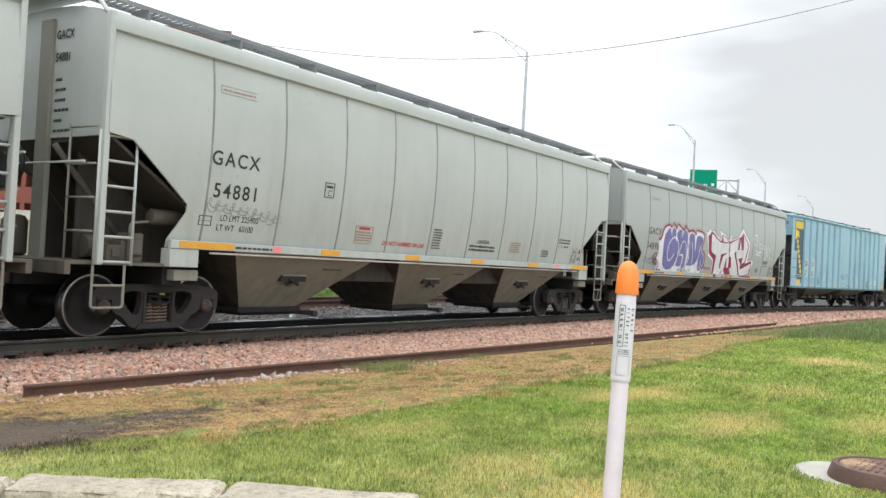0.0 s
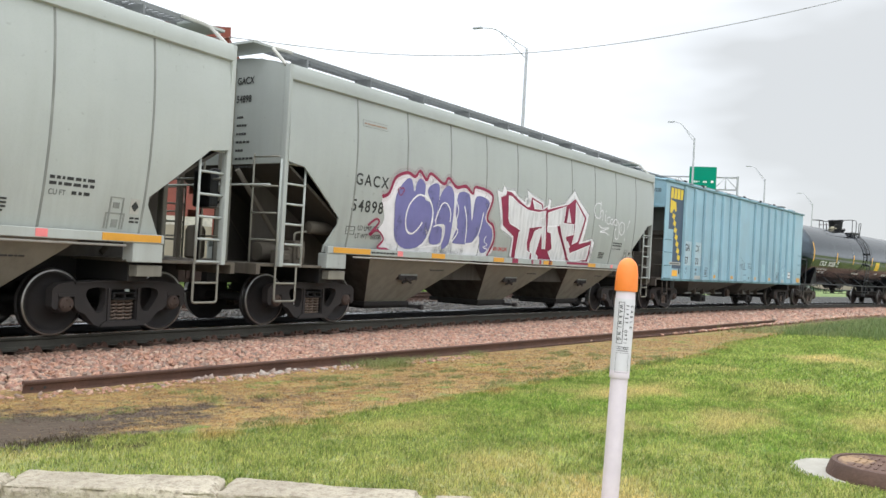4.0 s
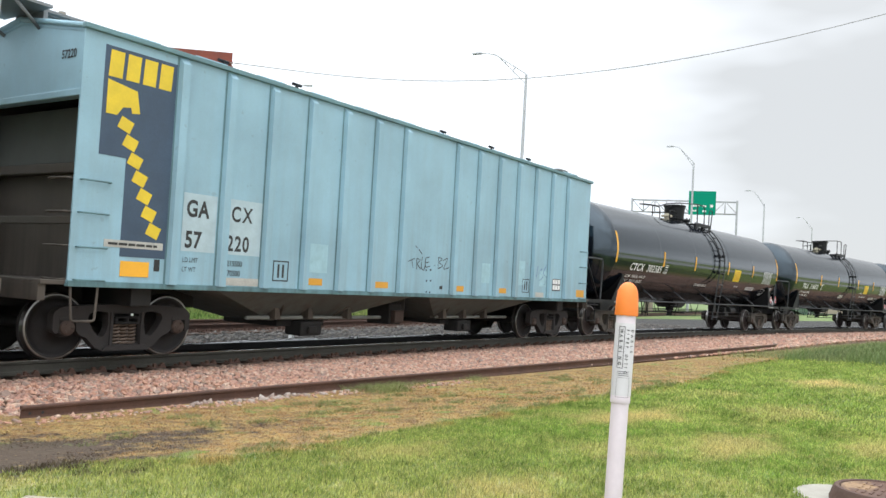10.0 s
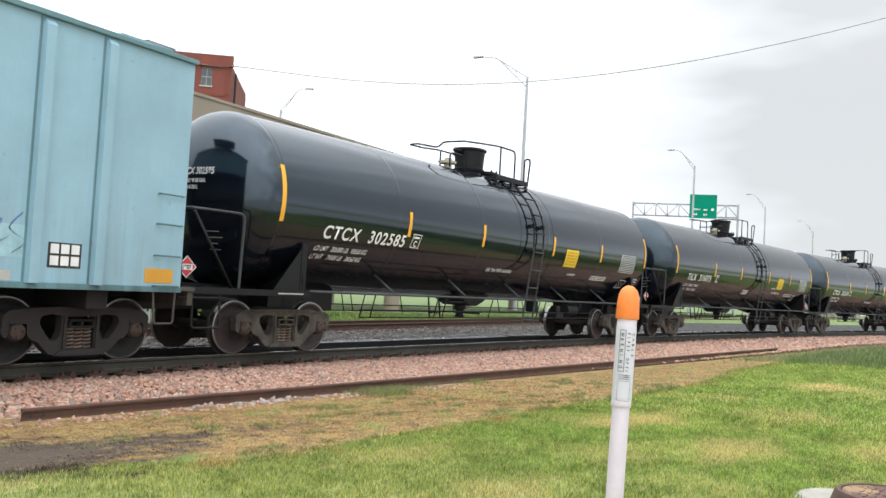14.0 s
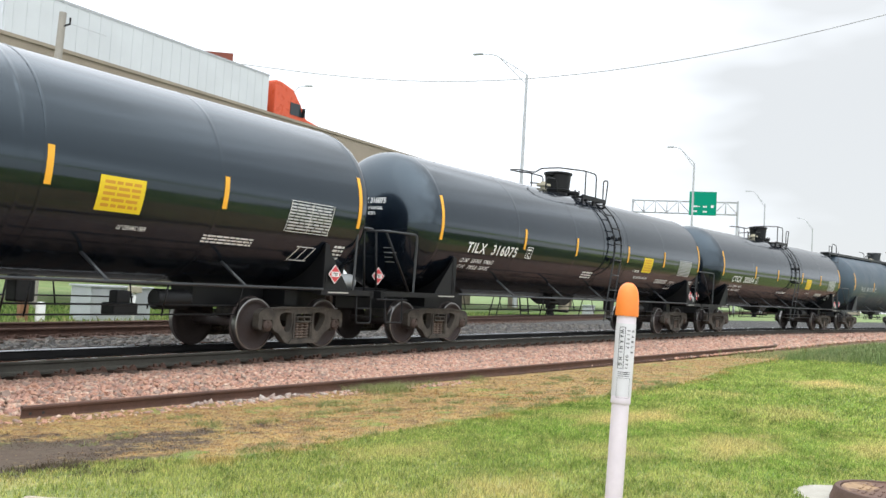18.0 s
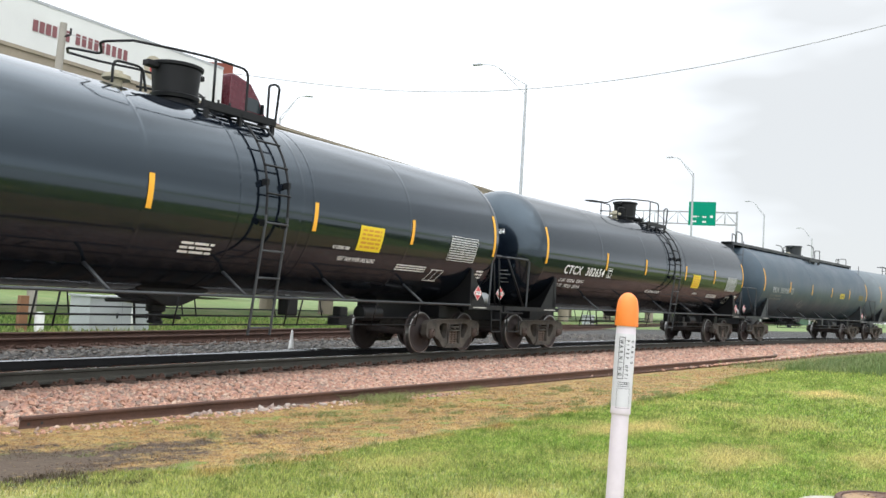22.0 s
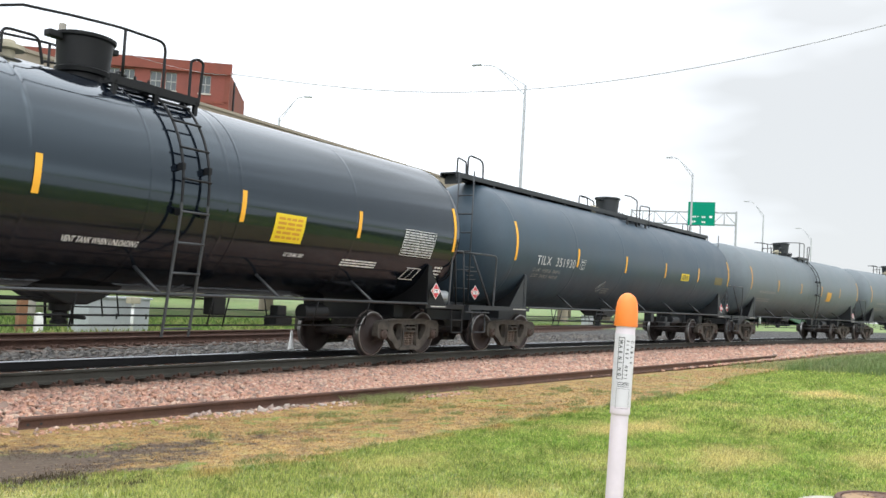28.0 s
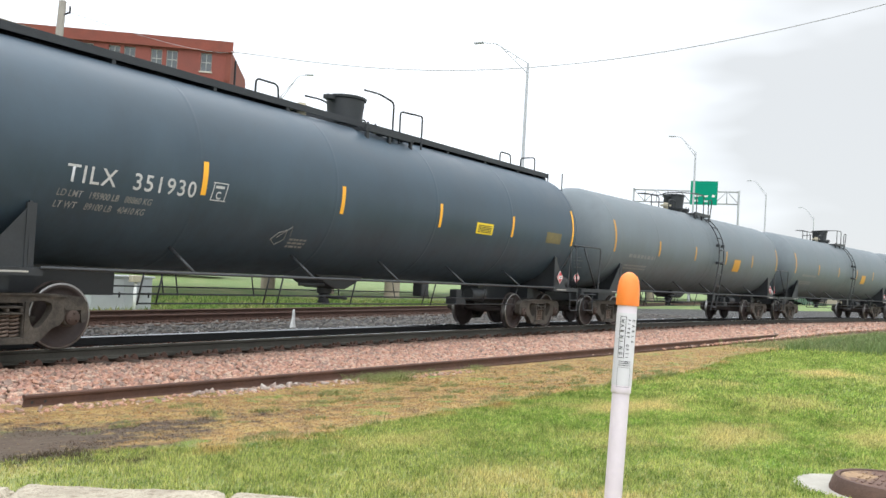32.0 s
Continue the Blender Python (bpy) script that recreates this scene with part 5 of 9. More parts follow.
    prof = [(-1.56, 4.45), (-1.2, 4.56), (-0.6, 4.66), (0, 4.69), (0.6, 4.66), (1.2, 4.56), (1.56, 4.45)]
    a = [bm.verts.new((0.03, y, z)) for y, z in prof]
    b = [bm.verts.new((L - 0.03, y, z)) for y, z in prof]
    for i in range(len(a) - 1):
        bm.faces.new((a[i], b[i], b[i + 1], a[i + 1])).smooth = True
    bm.faces.new(a), bm.faces.new(b)
    part("roof", bm, mat, car)
    for i in range(5):
        bm = bmesh.new()
        bm_box(bm, 1.0 + i * 2.66, 1.0 + i * 2.66 + 2.4, -0.38, 0.38, 4.67, 4.80)
        finish(bm, 0.04)
        part("hatch_cover", bm, mat, car)
    for s in (-1, 1):
        bm = bmesh.new()
        for y in (0.62, 0.98):
            bm_box(bm, 0.2, L - 0.1, s * y - 0.012, s * y + 0.012, 4.80, 4.865)
        n = 150
        for i in range(n):
            x = 0.25 + (L - 0.45) * i / (n - 1)
            bm_box(bm, x - 0.012, x + 0.012, s * 0.8 - 0.17, s * 0.8 + 0.17, 4.83, 4.86)
        part("running_board", bm, M["grate"], car)
        for i in range(9):
            x = 0.9 + i * 1.63
            bm = bmesh.new()
            bm_prism(bm, [(x - 0.015, 4.5), (x + 0.015, 4.5), (x + 0.015, 4.82), (x - 0.015, 4.82)], s * 0.60, s * 1.02)
            part("running_board_bracket", bm, M["grate"], car)
    for x, d in ((0.0, 1), (L, -1)):
        bm = bmesh.new()
        bm_box(bm, x - d * 0.32, x + d * 0.25, -1.05, 1.05, 4.80, 4.84)
        part("end_running_board", bm, mat, car)
        for s in (-1, 1):
            rods("corner_handhold", car, M["dirtywhite"], [bend([(x, s * 1.5, 4.46), (x + d * 0.02, s * 1.1, 4.80), (x + d * 0.5, s * 1.05, 4.83)], 0.1)], 0.03)
    # discharge pockets
    for ta, tb, ba, bb in ((2.2, 5.45, 3.05, 4.3), (6.1, 9.25, 6.98, 8.05), (9.9, 12.85, 10.8, 11.95)):
        bm = bmesh.new()
        top = [bm.verts.new(p) for p in ((ta, -1.55, 1.34), (tb, -1.55, 1.34), (tb, 1.55, 1.34), (ta, 1.55, 1.34))]
        low = [bm.verts.new(p) for p in ((ba, -0.68, 0.38), (bb, -0.68, 0.38), (bb, 0.68, 0.38), (ba, 0.68, 0.38))]
        bm.faces.new(top), bm.faces.new(low)
        for i in range(4):
            if i % 2 == 0:
                bm.faces.new((top[i], top[(i + 1) % 4], low[(i + 1) % 4], low[i]))
        ends = bmesh.new()
        for ua, ub in ((ta, ba), (tb, bb)):
            ends.faces.new([ends.verts.new(p) for p in ((ua, -1.55, 1.34), (ua, 1.55, 1.34), (ub, 0.68, 0.38), (ub, -0.68, 0.38))])
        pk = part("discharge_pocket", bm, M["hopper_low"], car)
        bm = bmesh.new()
        bm_box(bm, ba - 0.06, bb + 0.06, -0.74, 0.74, 0.29, 0.38)
        bm_box(bm, ba + 0.1, bb + 0.55, -0.6, 0.6, 0.23, 0.28)
        finish(bm, 0.01)
        part("outlet_gate", bm, M["truck_dark"], pk)
        # end sheets are coloured darker than the sides, as shaded
        part("end_slope", ends, M["hopper_dark"], pk, "end sheets of the pocket, coloured darker for shade")
        rods("gate_pinion", pk, M["truck_dark"], [[(bb + 0.2, -0.95, 0.26), (bb + 0.2, 0.95, 0.26)]], 0.035)
        rods("gate_capstan", pk, M["truck"], [[(bb + 0.2, -1.0, 0.26), (bb + 0.2, -0.90, 0.26)]], 0.055)
        mx = (ta + tb) / 2 - 0.1
        bm = bmesh.new()
        bm_box(bm, mx - 0.28, mx + 0.28, -1.22, -1.06, 0.86, 0.98)
        bm_tube(bm, [(mx - 0.12, -1.25, 0.90), (mx + 0.16, -1.16, 0.80)], 0.03, 8)
        bm_tube(bm, [(mx + 0.16, -1.25, 0.90), (mx - 0.12, -1.16, 0.80)], 0.03, 8)
        finish(bm, 0.01)
        part("vibrator_bracket", bm, M["truck"], pk)
        bar("bracket_edge", pk, M["seam"], [(mx - 0.26, mx + 0.26, -1.245, -1.215, 0.955, 0.985)])
        text_bars(pk, mx + 0.55, mx + 1.0, 1.07, 1.15, 2, -1.335, M["ink"])
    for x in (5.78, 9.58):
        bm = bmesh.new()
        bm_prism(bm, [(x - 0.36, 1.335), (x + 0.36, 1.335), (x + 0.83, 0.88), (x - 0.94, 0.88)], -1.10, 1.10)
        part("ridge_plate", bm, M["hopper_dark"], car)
    # brake gear on the end platform
    bm = bmesh.new()
    bm_lathe(bm, [(0.0, 0.0), (0.0, 0.17), (0.45, 0.17), (0.45, 0.0)], "x", 20, at=(0.35, -0.6, 1.30))
    bm_box(bm, 0.55, 0.85, -1.2, -0.9, 1.10, 1.38)
    finish(bm, 0.02)
    part("brake_cylinder", bm, M["hopper_grime"], car)
    bm = bmesh.new()
    bm_lathe(bm, [(0.0, 0.0), (0.02, 0.10), (0.05, 0.12), (0.50, 0.12), (0.53, 0.10), (0.55, 0.0)], "x", 20, at=(1.0, -1.12, 1.78))
    part("air_reservoir", bm, M["hopper_grime"], car)
    bar("control_valve", car, M["hopper_grime"], [(0.62, 0.86, -1.25, -0.98, 1.10, 1.52), (0.66, 0.82, -1.30, -1.25, 1.2, 1.42)], bevel=0.03)
    rods("brake_pipe", car, M["hopper_low"], [bend([(0.74, -1.1, 1.5), (0.74, -1.1, 1.66), (1.0, -1.12, 1.70)], 0.06)], 0.02)
    truck_under(car, 1.24), truck_under(car, L - 1.24)
    # markings on the lawn side
    y = -1.602
    text_side(car, number[0], 1.59 if number[1].endswith("1") else 1.57, 2.63, 0.30, y - 0.003, M["ink"], squeeze=0.92, bold=0.004, spacing=1.25)
    text_side(car, number[1], 1.67 if number[1].endswith("1") else 1.54, 2.14, 0.31, y - 0.003, M["ink"], squeeze=0.93, bold=0.004, spacing=1.22)
    text_side(car, "LD LMT " + number[2], 1.86 if number[1].endswith("1") else 1.79, 1.79, 0.135, y - 0.003, M["ink"], squeeze=0.80)
    text_side(car, "LT WT   " + number[3], 1.82 if number[1].endswith("1") else 1.75, 1.64, 0.135, y - 0.003, M["ink"], squeeze=0.80)
    bar("data_box", car, M["ink"], [(1.50, 1.72, y - 0.003, y, 1.84, 1.85), (1.50, 1.72, y - 0.003, y, 1.70, 1.71), (1.50, 1.51, y - 0.003, y, 1.70, 1.85), (1.71, 1.72, y - 0.003, y, 1.70, 1.85), (1.50, 1.72, y - 0.003, y, 1.77, 1.775)])
    for a, b, c, e in ((3.90, 4.13, 2.61, 2.625), (3.90, 4.13, 2.36, 2.375), (3.90, 3.915, 2.36, 2.625), (4.115, 4.13, 2.36, 2.625), (3.94, 4.09, 2.53, 2.57)):
        flat("plate_mark", car, M["ink"], a, b, c, e, y)
    text_side(car, "C", 3.97, 2.39, 0.15, y - 0.003, M["ink"])
    if not number[1].endswith("98"):
        text_bars(car, 4.81, 5.23, 1.64, 1.84, 4, y, M["rustprint"])
        flat("notice_heading", car, M["red"], 4.88, 5.17, 1.865, 1.91, y)
        for a, b, c, e in ((4.79, 5.25, 1.605, 1.615), (4.79, 5.25, 1.925, 1.935), (4.79, 4.80, 1.605, 1.935), (5.24, 5.25, 1.605, 1.935)):
            flat("notice_frame", car, M["rustprint"], a, b, c, e, y)
    text_side(car, "DO NOT HAMMER ON CAR", 5.565, 1.61, 0.118, y - 0.003, M["red"], squeeze=0.85, bold=0.003)
    if not number[1].endswith("98"):
        text_bars(car, 7.07, 7.36, 1.60, 2.04, 8, y, M["ink"])
    if not number[1].endswith("98"):
        text_bars(car, 8.40, 9.40, 1.62, 1.78, 2, y, M["ink"])
        text_side(car, "CAUTION", 8.68, 1.81, 0.12, y - 0.003, M["ink"], squeeze=0.85, bold=0.002)
    text_bars(car, 10.05, 10.5, 1.66, 1.92, 5, y, M["rustprint"])
    text_bars(car, 11.55, 11.89, 1.61, 1.80, 4, y, M["ink"], cells=3)
    text_bars(car, 12.36, 12.95, 1.99, 2.14, 2, y, M["ink"], cells=9)
    text_side(car, "CU FT", 12.36, 1.88, 0.10, y - 0.003, M["ink"], squeeze=0.8)
    text_bars(car, 12.66, 12.90, 1.885, 1.965, 1, y, M["ink"], cells=4)
    # lubrication stencil and a small diamond label beside it
    for a, b, c, e in ((13.20, 13.40, 1.92, 1.93), (13.20, 13.22, 1.50, 1.92), (13.38, 13.40, 1.50, 1.92), (13.16, 13.44, 1.70, 1.72), (13.25, 13.34, 1.78, 1.86), (13.26, 13.35, 1.52, 1.63), (13.16, 13.18, 1.50, 1.70), (13.42, 13.44, 1.50, 1.70)):
        flat("truck_stencil", car, M["seam"], a, b, c, e, y)
    flat("small_label", car, M["dirtywhite"], 13.50, 13.64, 1.72, 1.93, y)
    bm = bmesh.new()
    bm_prism(bm, [(13.57 + u * 0.055, 1.825 + w * 0.07) for u, w in ((-1, 0), (0, -1), (1, 0), (0, 1))], y - 0.008, y - 0.004)
    part("label_diamond", bm, M["ink"], car)
    text_bars(car, 13.52, 13.66, 1.59, 1.69, 2, y, M["ink"], cells=2)
    bar("builder_stencil", car, M["seam"], [(1.70, 2.38, y - 0.003, y, 3.835, 3.842), (1.70, 2.38, y - 0.003, y, 3.72, 3.727), (1.70, 1.707, y - 0.003, y, 3.72, 3.84)])
    text_bars(car, 1.74, 2.34, 3.755, 3.805, 1, y, M["rustprint"])
    if number[1].endswith("1"):
        for zo, ph in ((2.06, 0.0), (1.99, 1.3)):
            spray_line("scratched_stencil", car, M["seam"], [(1.62 + i * 0.021 + 0.055 * math.cos(i * 0.95 + ph), zo - 0.0022 * i + (0.05 + 0.03 * math.sin(i * 0.37)) * math.sin(i * 0.95 + ph)) for i in range(66)], y - 0.004, 0.011, False, False)
    text_bars(car, 2.13, 2.84, 1.36, 1.42, 1, -1.637, M["ink"])
    for a, b in ((1.16, 2.10), (3.92, 4.36), (6.17, 6.60), (8.40, 8.84), (10.82, 11.26), (13.08, 13.97)):
        flat("reflector", car, M["amber"], a, b, 1.345, 1.445, -1.636)
    for a in (2.87, 12.21):
        flat("red_reflector", car, M["pinktape"], a, a + 0.15, 1.345, 1.445, -1.636)
    m = pose(-0.012, -0.33, 4.20, 90, 0, -90)
    lettering("end_lettering", number[0], 0.17, M["ink"], car, m, "", 0.85, 0.004, "LEFT", 1.05)
    lettering("end_lettering", number[1], 0.17, M["ink"], car, pose(-0.012, -0.33, 3.88, 90, 0, -90), "", 0.85, 0.004, "LEFT", 1.05)
    for i, w in enumerate((0.16, 0.26, 0.26, 0.36, 0.2, 0.46, 0.5)):
        n = 2 + int(w * 8)
        for j in range(n):
            a = -0.36 - w * j / n
            bar("end_fine_print", car, M["ink"], [(-0.008, -0.002, a - w / n * 0.72, a, 3.60 - i * 0.145, 3.638 - i * 0.145)])
    return car




# ---------------------------------------------------------------- spray paint
def curve_pts(ctrl, closed, n=7):
    """A smooth path through a few control points."""
    m = len(ctrl)
    out = []
    for i in range(m if closed else m - 1):
        p = [Vector(ctrl[(i + k) % m] if closed else ctrl[min(max(i + k, 0), m - 1)]) for k in (-1, 0, 1, 2)]
        for j in range(n):
            t = j / n
            out.append(0.5 * ((2 * p[1]) + (p[2] - p[0]) * t + (2 * p[0] - 5 * p[1] + 4 * p[2] - p[3]) * t * t + (3 * p[1] - p[0] - 3 * p[2] + p[3]) * t ** 3))
    if not closed:
        out.append(Vector(ctrl[-1]))
    return out


def spray_fill(name, car, mat, ctrl, y, round_=True, label=""):
    pts = curve_pts(ctrl, True) if round_ else [Vector(p) for p in ctrl]
    bm = bmesh.new()
    f = bm.faces.new([bm.verts.new((p.x, y, p.y)) for p in pts])
    f.normal_update()
    bmesh.ops.triangulate(bm, faces=[f])
    return part(name, bm, mat, car, label)


def spray_line(name, car, mat, ctrl, y, w, closed=False, round_=True):
    pts = curve_pts(ctrl, closed) if round_ else [Vector(p) for p in ctrl]
    if closed and not round_:
        pts.append(pts[0])
    bm = bmesh.new()
    prev = None
    n = len(pts)
    for i, p in enumerate(pts):
        d = (pts[min(i + 1, n - 1)] - pts[max(i - 1, 0)])
        d = d.normalized() if d.length > 1e-6 else Vector((1, 0))
        o = Vector((-d.y, d.x)) * w * (0.5 if round_ is False else 0.5 * (0.85 + 0.3 * noise.noise((p.x * 4, p.y * 4, 3))))
        cur = (bm.verts.new((p.x + o.x, y, p.y + o.y)), bm.verts.new((p.x - o.x, y, p.y - o.y)))
        if prev:
            bm.faces.new((prev[0], prev[1], cur[1], cur[0]))
        prev = cur
    return part(name, bm, mat, car)


def spray(name, color, alpha_scale=3.0, hole=0.30):
    """Sprayed paint that thins out in places and lets the car's own paint through."""
    k = Nodes(name)
    n1, n2 = k.noise(alpha_scale, 5, 0.6), k.noise(70, 2)
    c = k.mix(k.ramp(n1, 0.3, 0.7), shade(color, 0.82), shade(color, 1.06))
    k.l.new(k.ramp(k.math("ADD", n1, k.math("MULTIPLY", n2, 0.18)), hole, hole + 0.16, 0.25, 1.0), k.b.inputs["Alpha"])
    return k.set(c, 0.55, 0.0)


M["sp_white"] = spray("spray_white", (0.70, 0.69, 0.71, 1), 2.2, 0.37)
M["sp_line"] = spray("spray_white_line", (0.80, 0.79, 0.81, 1), 6.0, 0.2)
M["sp_purple"] = spray("spray_violet", (0.150, 0.145, 0.34, 1), 2.6, 0.34)
M["sp_crimson"] = spray("spray_crimson", (0.24, 0.009, 0.050, 1), 4.0, 0.22)


def streaky(name, color, across, hole):
    """Thin fast paint laid on in strokes, with the car's own paint showing between them."""
    k = Nodes(name)
    n1, n2 = k.noise(9.0, 4, 0.6, across), k.noise(60, 2)
    body = k.math("ADD", k.math("MULTIPLY", n1, 0.8), k.math("MULTIPLY", k.noise(1.4, 3), 0.35))
    k.l.new(k.ramp(k.math("ADD", body, k.math("MULTIPLY", n2, 0.12)), hole, hole + 0.26, 0.72, 1.0), k.b.inputs["Alpha"])
    return k.set(k.mix(n1, shade(color, 0.8), shade(color, 1.08)), 0.5, 0.0)


def mist(name, color, most):
    """Overspray: a haze of fine droplets."""
    k = Nodes(name)
    a = k.math("MULTIPLY", k.ramp(k.noise(90, 2), 0.42, 0.62, 0.2, 1.0), k.ramp(k.noise(2.5, 3), 0.35, 0.65, most * 0.4, most))
    k.l.new(a, k.b.inputs["Alpha"])
    return k.set(color, 0.6, 0.0)


M["sp_silver"] = streaky("spray_silver_white", (0.66, 0.66, 0.67, 1), (1.0, 1.0, 0.12), 0.42)
M["sp_mist"] = mist("crimson_overspray", (0.36, 0.03, 0.09, 1), 0.28)
M["sp_haze"] = mist("white_overspray", (0.78, 0.76, 0.78, 1), 0.5)


def graffiti(car):
    y = -1.606
    blob = [(2.31, 2.47), (2.49, 2.56), (2.65, 2.88), (2.99, 3.01), (3.24, 2.96), (3.40, 3.09), (3.63, 2.94), (3.79, 3.08), (4.27, 2.92), (4.45, 3.06),
            (4.76, 2.90), (5.12, 2.95), (5.40, 2.82), (5.50, 2.98), (6.16, 2.85), (6.04, 2.33), (6.31, 2.17), (6.44, 1.85), (6.28, 1.47), (4.53, 1.46), (2.79, 1.46),
            (2.40, 1.50), (2.48, 1.66), (2.35, 1.83), (2.45, 2.06)]
    spray_fill("graffiti_ground", car, M["sp_white"], blob, y, label="rounded white spray-painted ground of a bubble tag")
    spray_line("graffiti_overspray", car, M["sp_mist"], blob[:19], y - 0.002, 0.24)
    spray_line("graffiti_outline", car, M["sp_crimson"], blob[:19], y - 0.004, 0.075)
    spray_line("graffiti_outline", car, M["sp_crimson"], [(2.03, 1.90), (2.23, 2.03), (2.32, 1.97), (2.08, 1.72), (2.28, 1.82), (2.46, 1.66), (2.31, 1.49), (2.57, 1.47), (2.74, 1.34)], y - 0.004, 0.05)
    letters = ([(2.70, 2.53), (2.93, 2.85), (3.12, 2.90), (3.25, 2.66), (3.31, 2.86), (3.45, 2.94), (3.61, 2.82), (3.63, 2.55), (3.89, 2.46), (3.98, 2.15),
                (3.85, 1.74), (3.64, 1.56), (3.19, 1.51), (2.85, 1.69), (2.73, 2.09)],
               [(3.70, 2.71), (3.84, 2.86), (4.10, 2.88), (4.14, 2.50), (4.12, 2.08), (4.39, 1.99), (4.40, 1.68), (4.0, 1.68), (4.02, 2.15), (3.9, 2.46)],
               [(4.16, 2.58), (4.29, 2.81), (4.46, 2.90), (4.63, 2.83), (4.72, 2.58), (4.76, 1.80), (4.68, 1.62), (4.50, 1.58), (4.46, 2.03), (4.16, 2.06)],
               [(4.83, 2.70), (4.93, 2.81), (5.18, 2.82), (5.31, 2.72), (5.47, 2.22), (5.53, 2.76), (6.05, 2.70), (5.95, 2.32), (6.29, 2.07), (6.34, 1.76),
                (6.18, 1.56), (5.97, 1.56), (5.80, 1.92), (5.54, 1.72), (5.03, 1.69), (4.85, 1.75), (4.95, 2.08), (4.83, 2.33)])
    for ctrl in letters:
        spray_fill("graffiti_letter", car, M["sp_purple"], ctrl, y - 0.008, label="violet spray-painted bubble letter")
    for ctrl, w in (([(3.60, 2.60), (3.38, 2.60), (3.14, 2.40), (3.07, 2.13), (3.16, 1.88), (3.36, 1.82), (3.55, 1.95), (3.64, 2.07)], 0.04),
                    ([(3.60, 2.62), (3.84, 2.50), (3.98, 2.23), (3.90, 1.75), (3.64, 1.54)], 0.05),
                    ([(4.09, 2.12), (4.25, 2.47), (4.44, 2.52), (4.62, 2.36), (4.65, 2.14)], 0.035),
                    ([(4.06, 2.00), (4.24, 2.05), (4.48, 2.02), (4.45, 1.66), (4.1, 1.60), (3.73, 1.55)], 0.035),
                    ([(5.12, 2.52), (5.27, 2.21), (5.35, 1.73)], 0.035), ([(5.36, 1.70), (5.66, 1.76), (5.80, 2.0), (5.86, 2.44)], 0.035),
                    ([(4.80, 2.60), (4.92, 2.40), (4.86, 2.10), (5.0, 1.95), (4.84, 1.72)], 0.04),
                    ([(6.10, 1.92), (6.05, 1.80), (6.2, 1.72), (6.05, 1.66), (6.24, 1.62)], 0.025)):
        spray_line("graffiti_stroke", car, M["sp_line"], ctrl, y - 0.012, w)
    spray_line("graffiti_heart", car, M["sp_crimson"], [(2.82, 2.54), (2.73, 2.65), (2.78, 2.70), (2.82, 2.67), (2.87, 2.70), (2.91, 2.65)], y - 0.012, 0.025, True)
    for ob in car.children:
        if ob.name.startswith("graffiti"):
            for v in ob.data.vertices:
                v.co.x -= 0.23 * smooth(2.5, 5.5, v.co.x)
    # scribbled tag on the end sheet
    for ctrl in ([(1.12, 3.20), (1.05, 3.40), (0.98, 3.22), (0.93, 3.42), (0.88, 3.25)], [(0.84, 3.42), (0.80, 3.22), (0.74, 3.40), (0.68, 3.24)], [(0.62, 3.46), (0.58, 3.28), (0.50, 3.44), (0.45, 3.27)],
                 [(0.40, 3.50), (0.36, 3.30), (0.28, 3.48), (0.22, 3.28), (0.18, 3.46)], [(0.95, 3.12), (0.72, 3.12), (0.62, 3.0), (0.74, 2.95), (0.80, 3.08)]):
        tag = spray_line("graffiti_stroke", car, M["sp_crimson"], ctrl, 0.0, 0.04)
        for v in tag.data.vertices:
            v.co = (-0.012, v.co.x, v.co.z)
    # angular tag
    outer = [(6.11, 3.00), (6.32, 2.97), (6.38, 3.14), (6.50, 3.04), (6.83, 3.06), (6.98, 2.95), (7.39, 2.81), (7.31, 2.83), (7.33, 2.95), (7.46, 2.95), (7.39, 3.14), (7.60, 3.05),
             (8.16, 2.92), (8.21, 2.78), (8.42, 2.86), (8.44, 3.02), (8.54, 3.01), (8.51, 2.80), (9.25, 2.97), (9.76, 3.37), (9.97, 3.17), (10.63, 2.79), (10.47, 2.04), (10.96, 2.14),
             (11.15, 2.05), (11.09, 1.47), (7.06, 1.47), (6.99, 1.50), (6.95, 1.95), (6.41, 2.13), (6.31, 2.47)]
    spray_line("graffiti_overspray", car, M["sp_haze"], outer, y + 0.001, 0.12, True, False)
    spray_fill("graffiti_ground", car, M["sp_white"], outer, y, False, "angular white spray-painted ground of a tag")
    spray_fill("graffiti_shadow", car, M["sp_crimson"], [(6.27, 2.86), (6.47, 2.92), (6.50, 3.02), (6.70, 3.02), (6.99, 2.88), (7.42, 2.73), (7.55, 2.74), (7.61, 2.99), (8.14, 2.87), (8.19, 2.72),
               (8.37, 2.82), (8.40, 2.75), (9.46, 2.98), (9.81, 3.16), (10.50, 2.70), (10.27, 1.96), (10.96, 2.08), (10.97, 1.49), (7.07, 1.47), (7.00, 1.98), (6.48, 2.21)], y - 0.004, False)
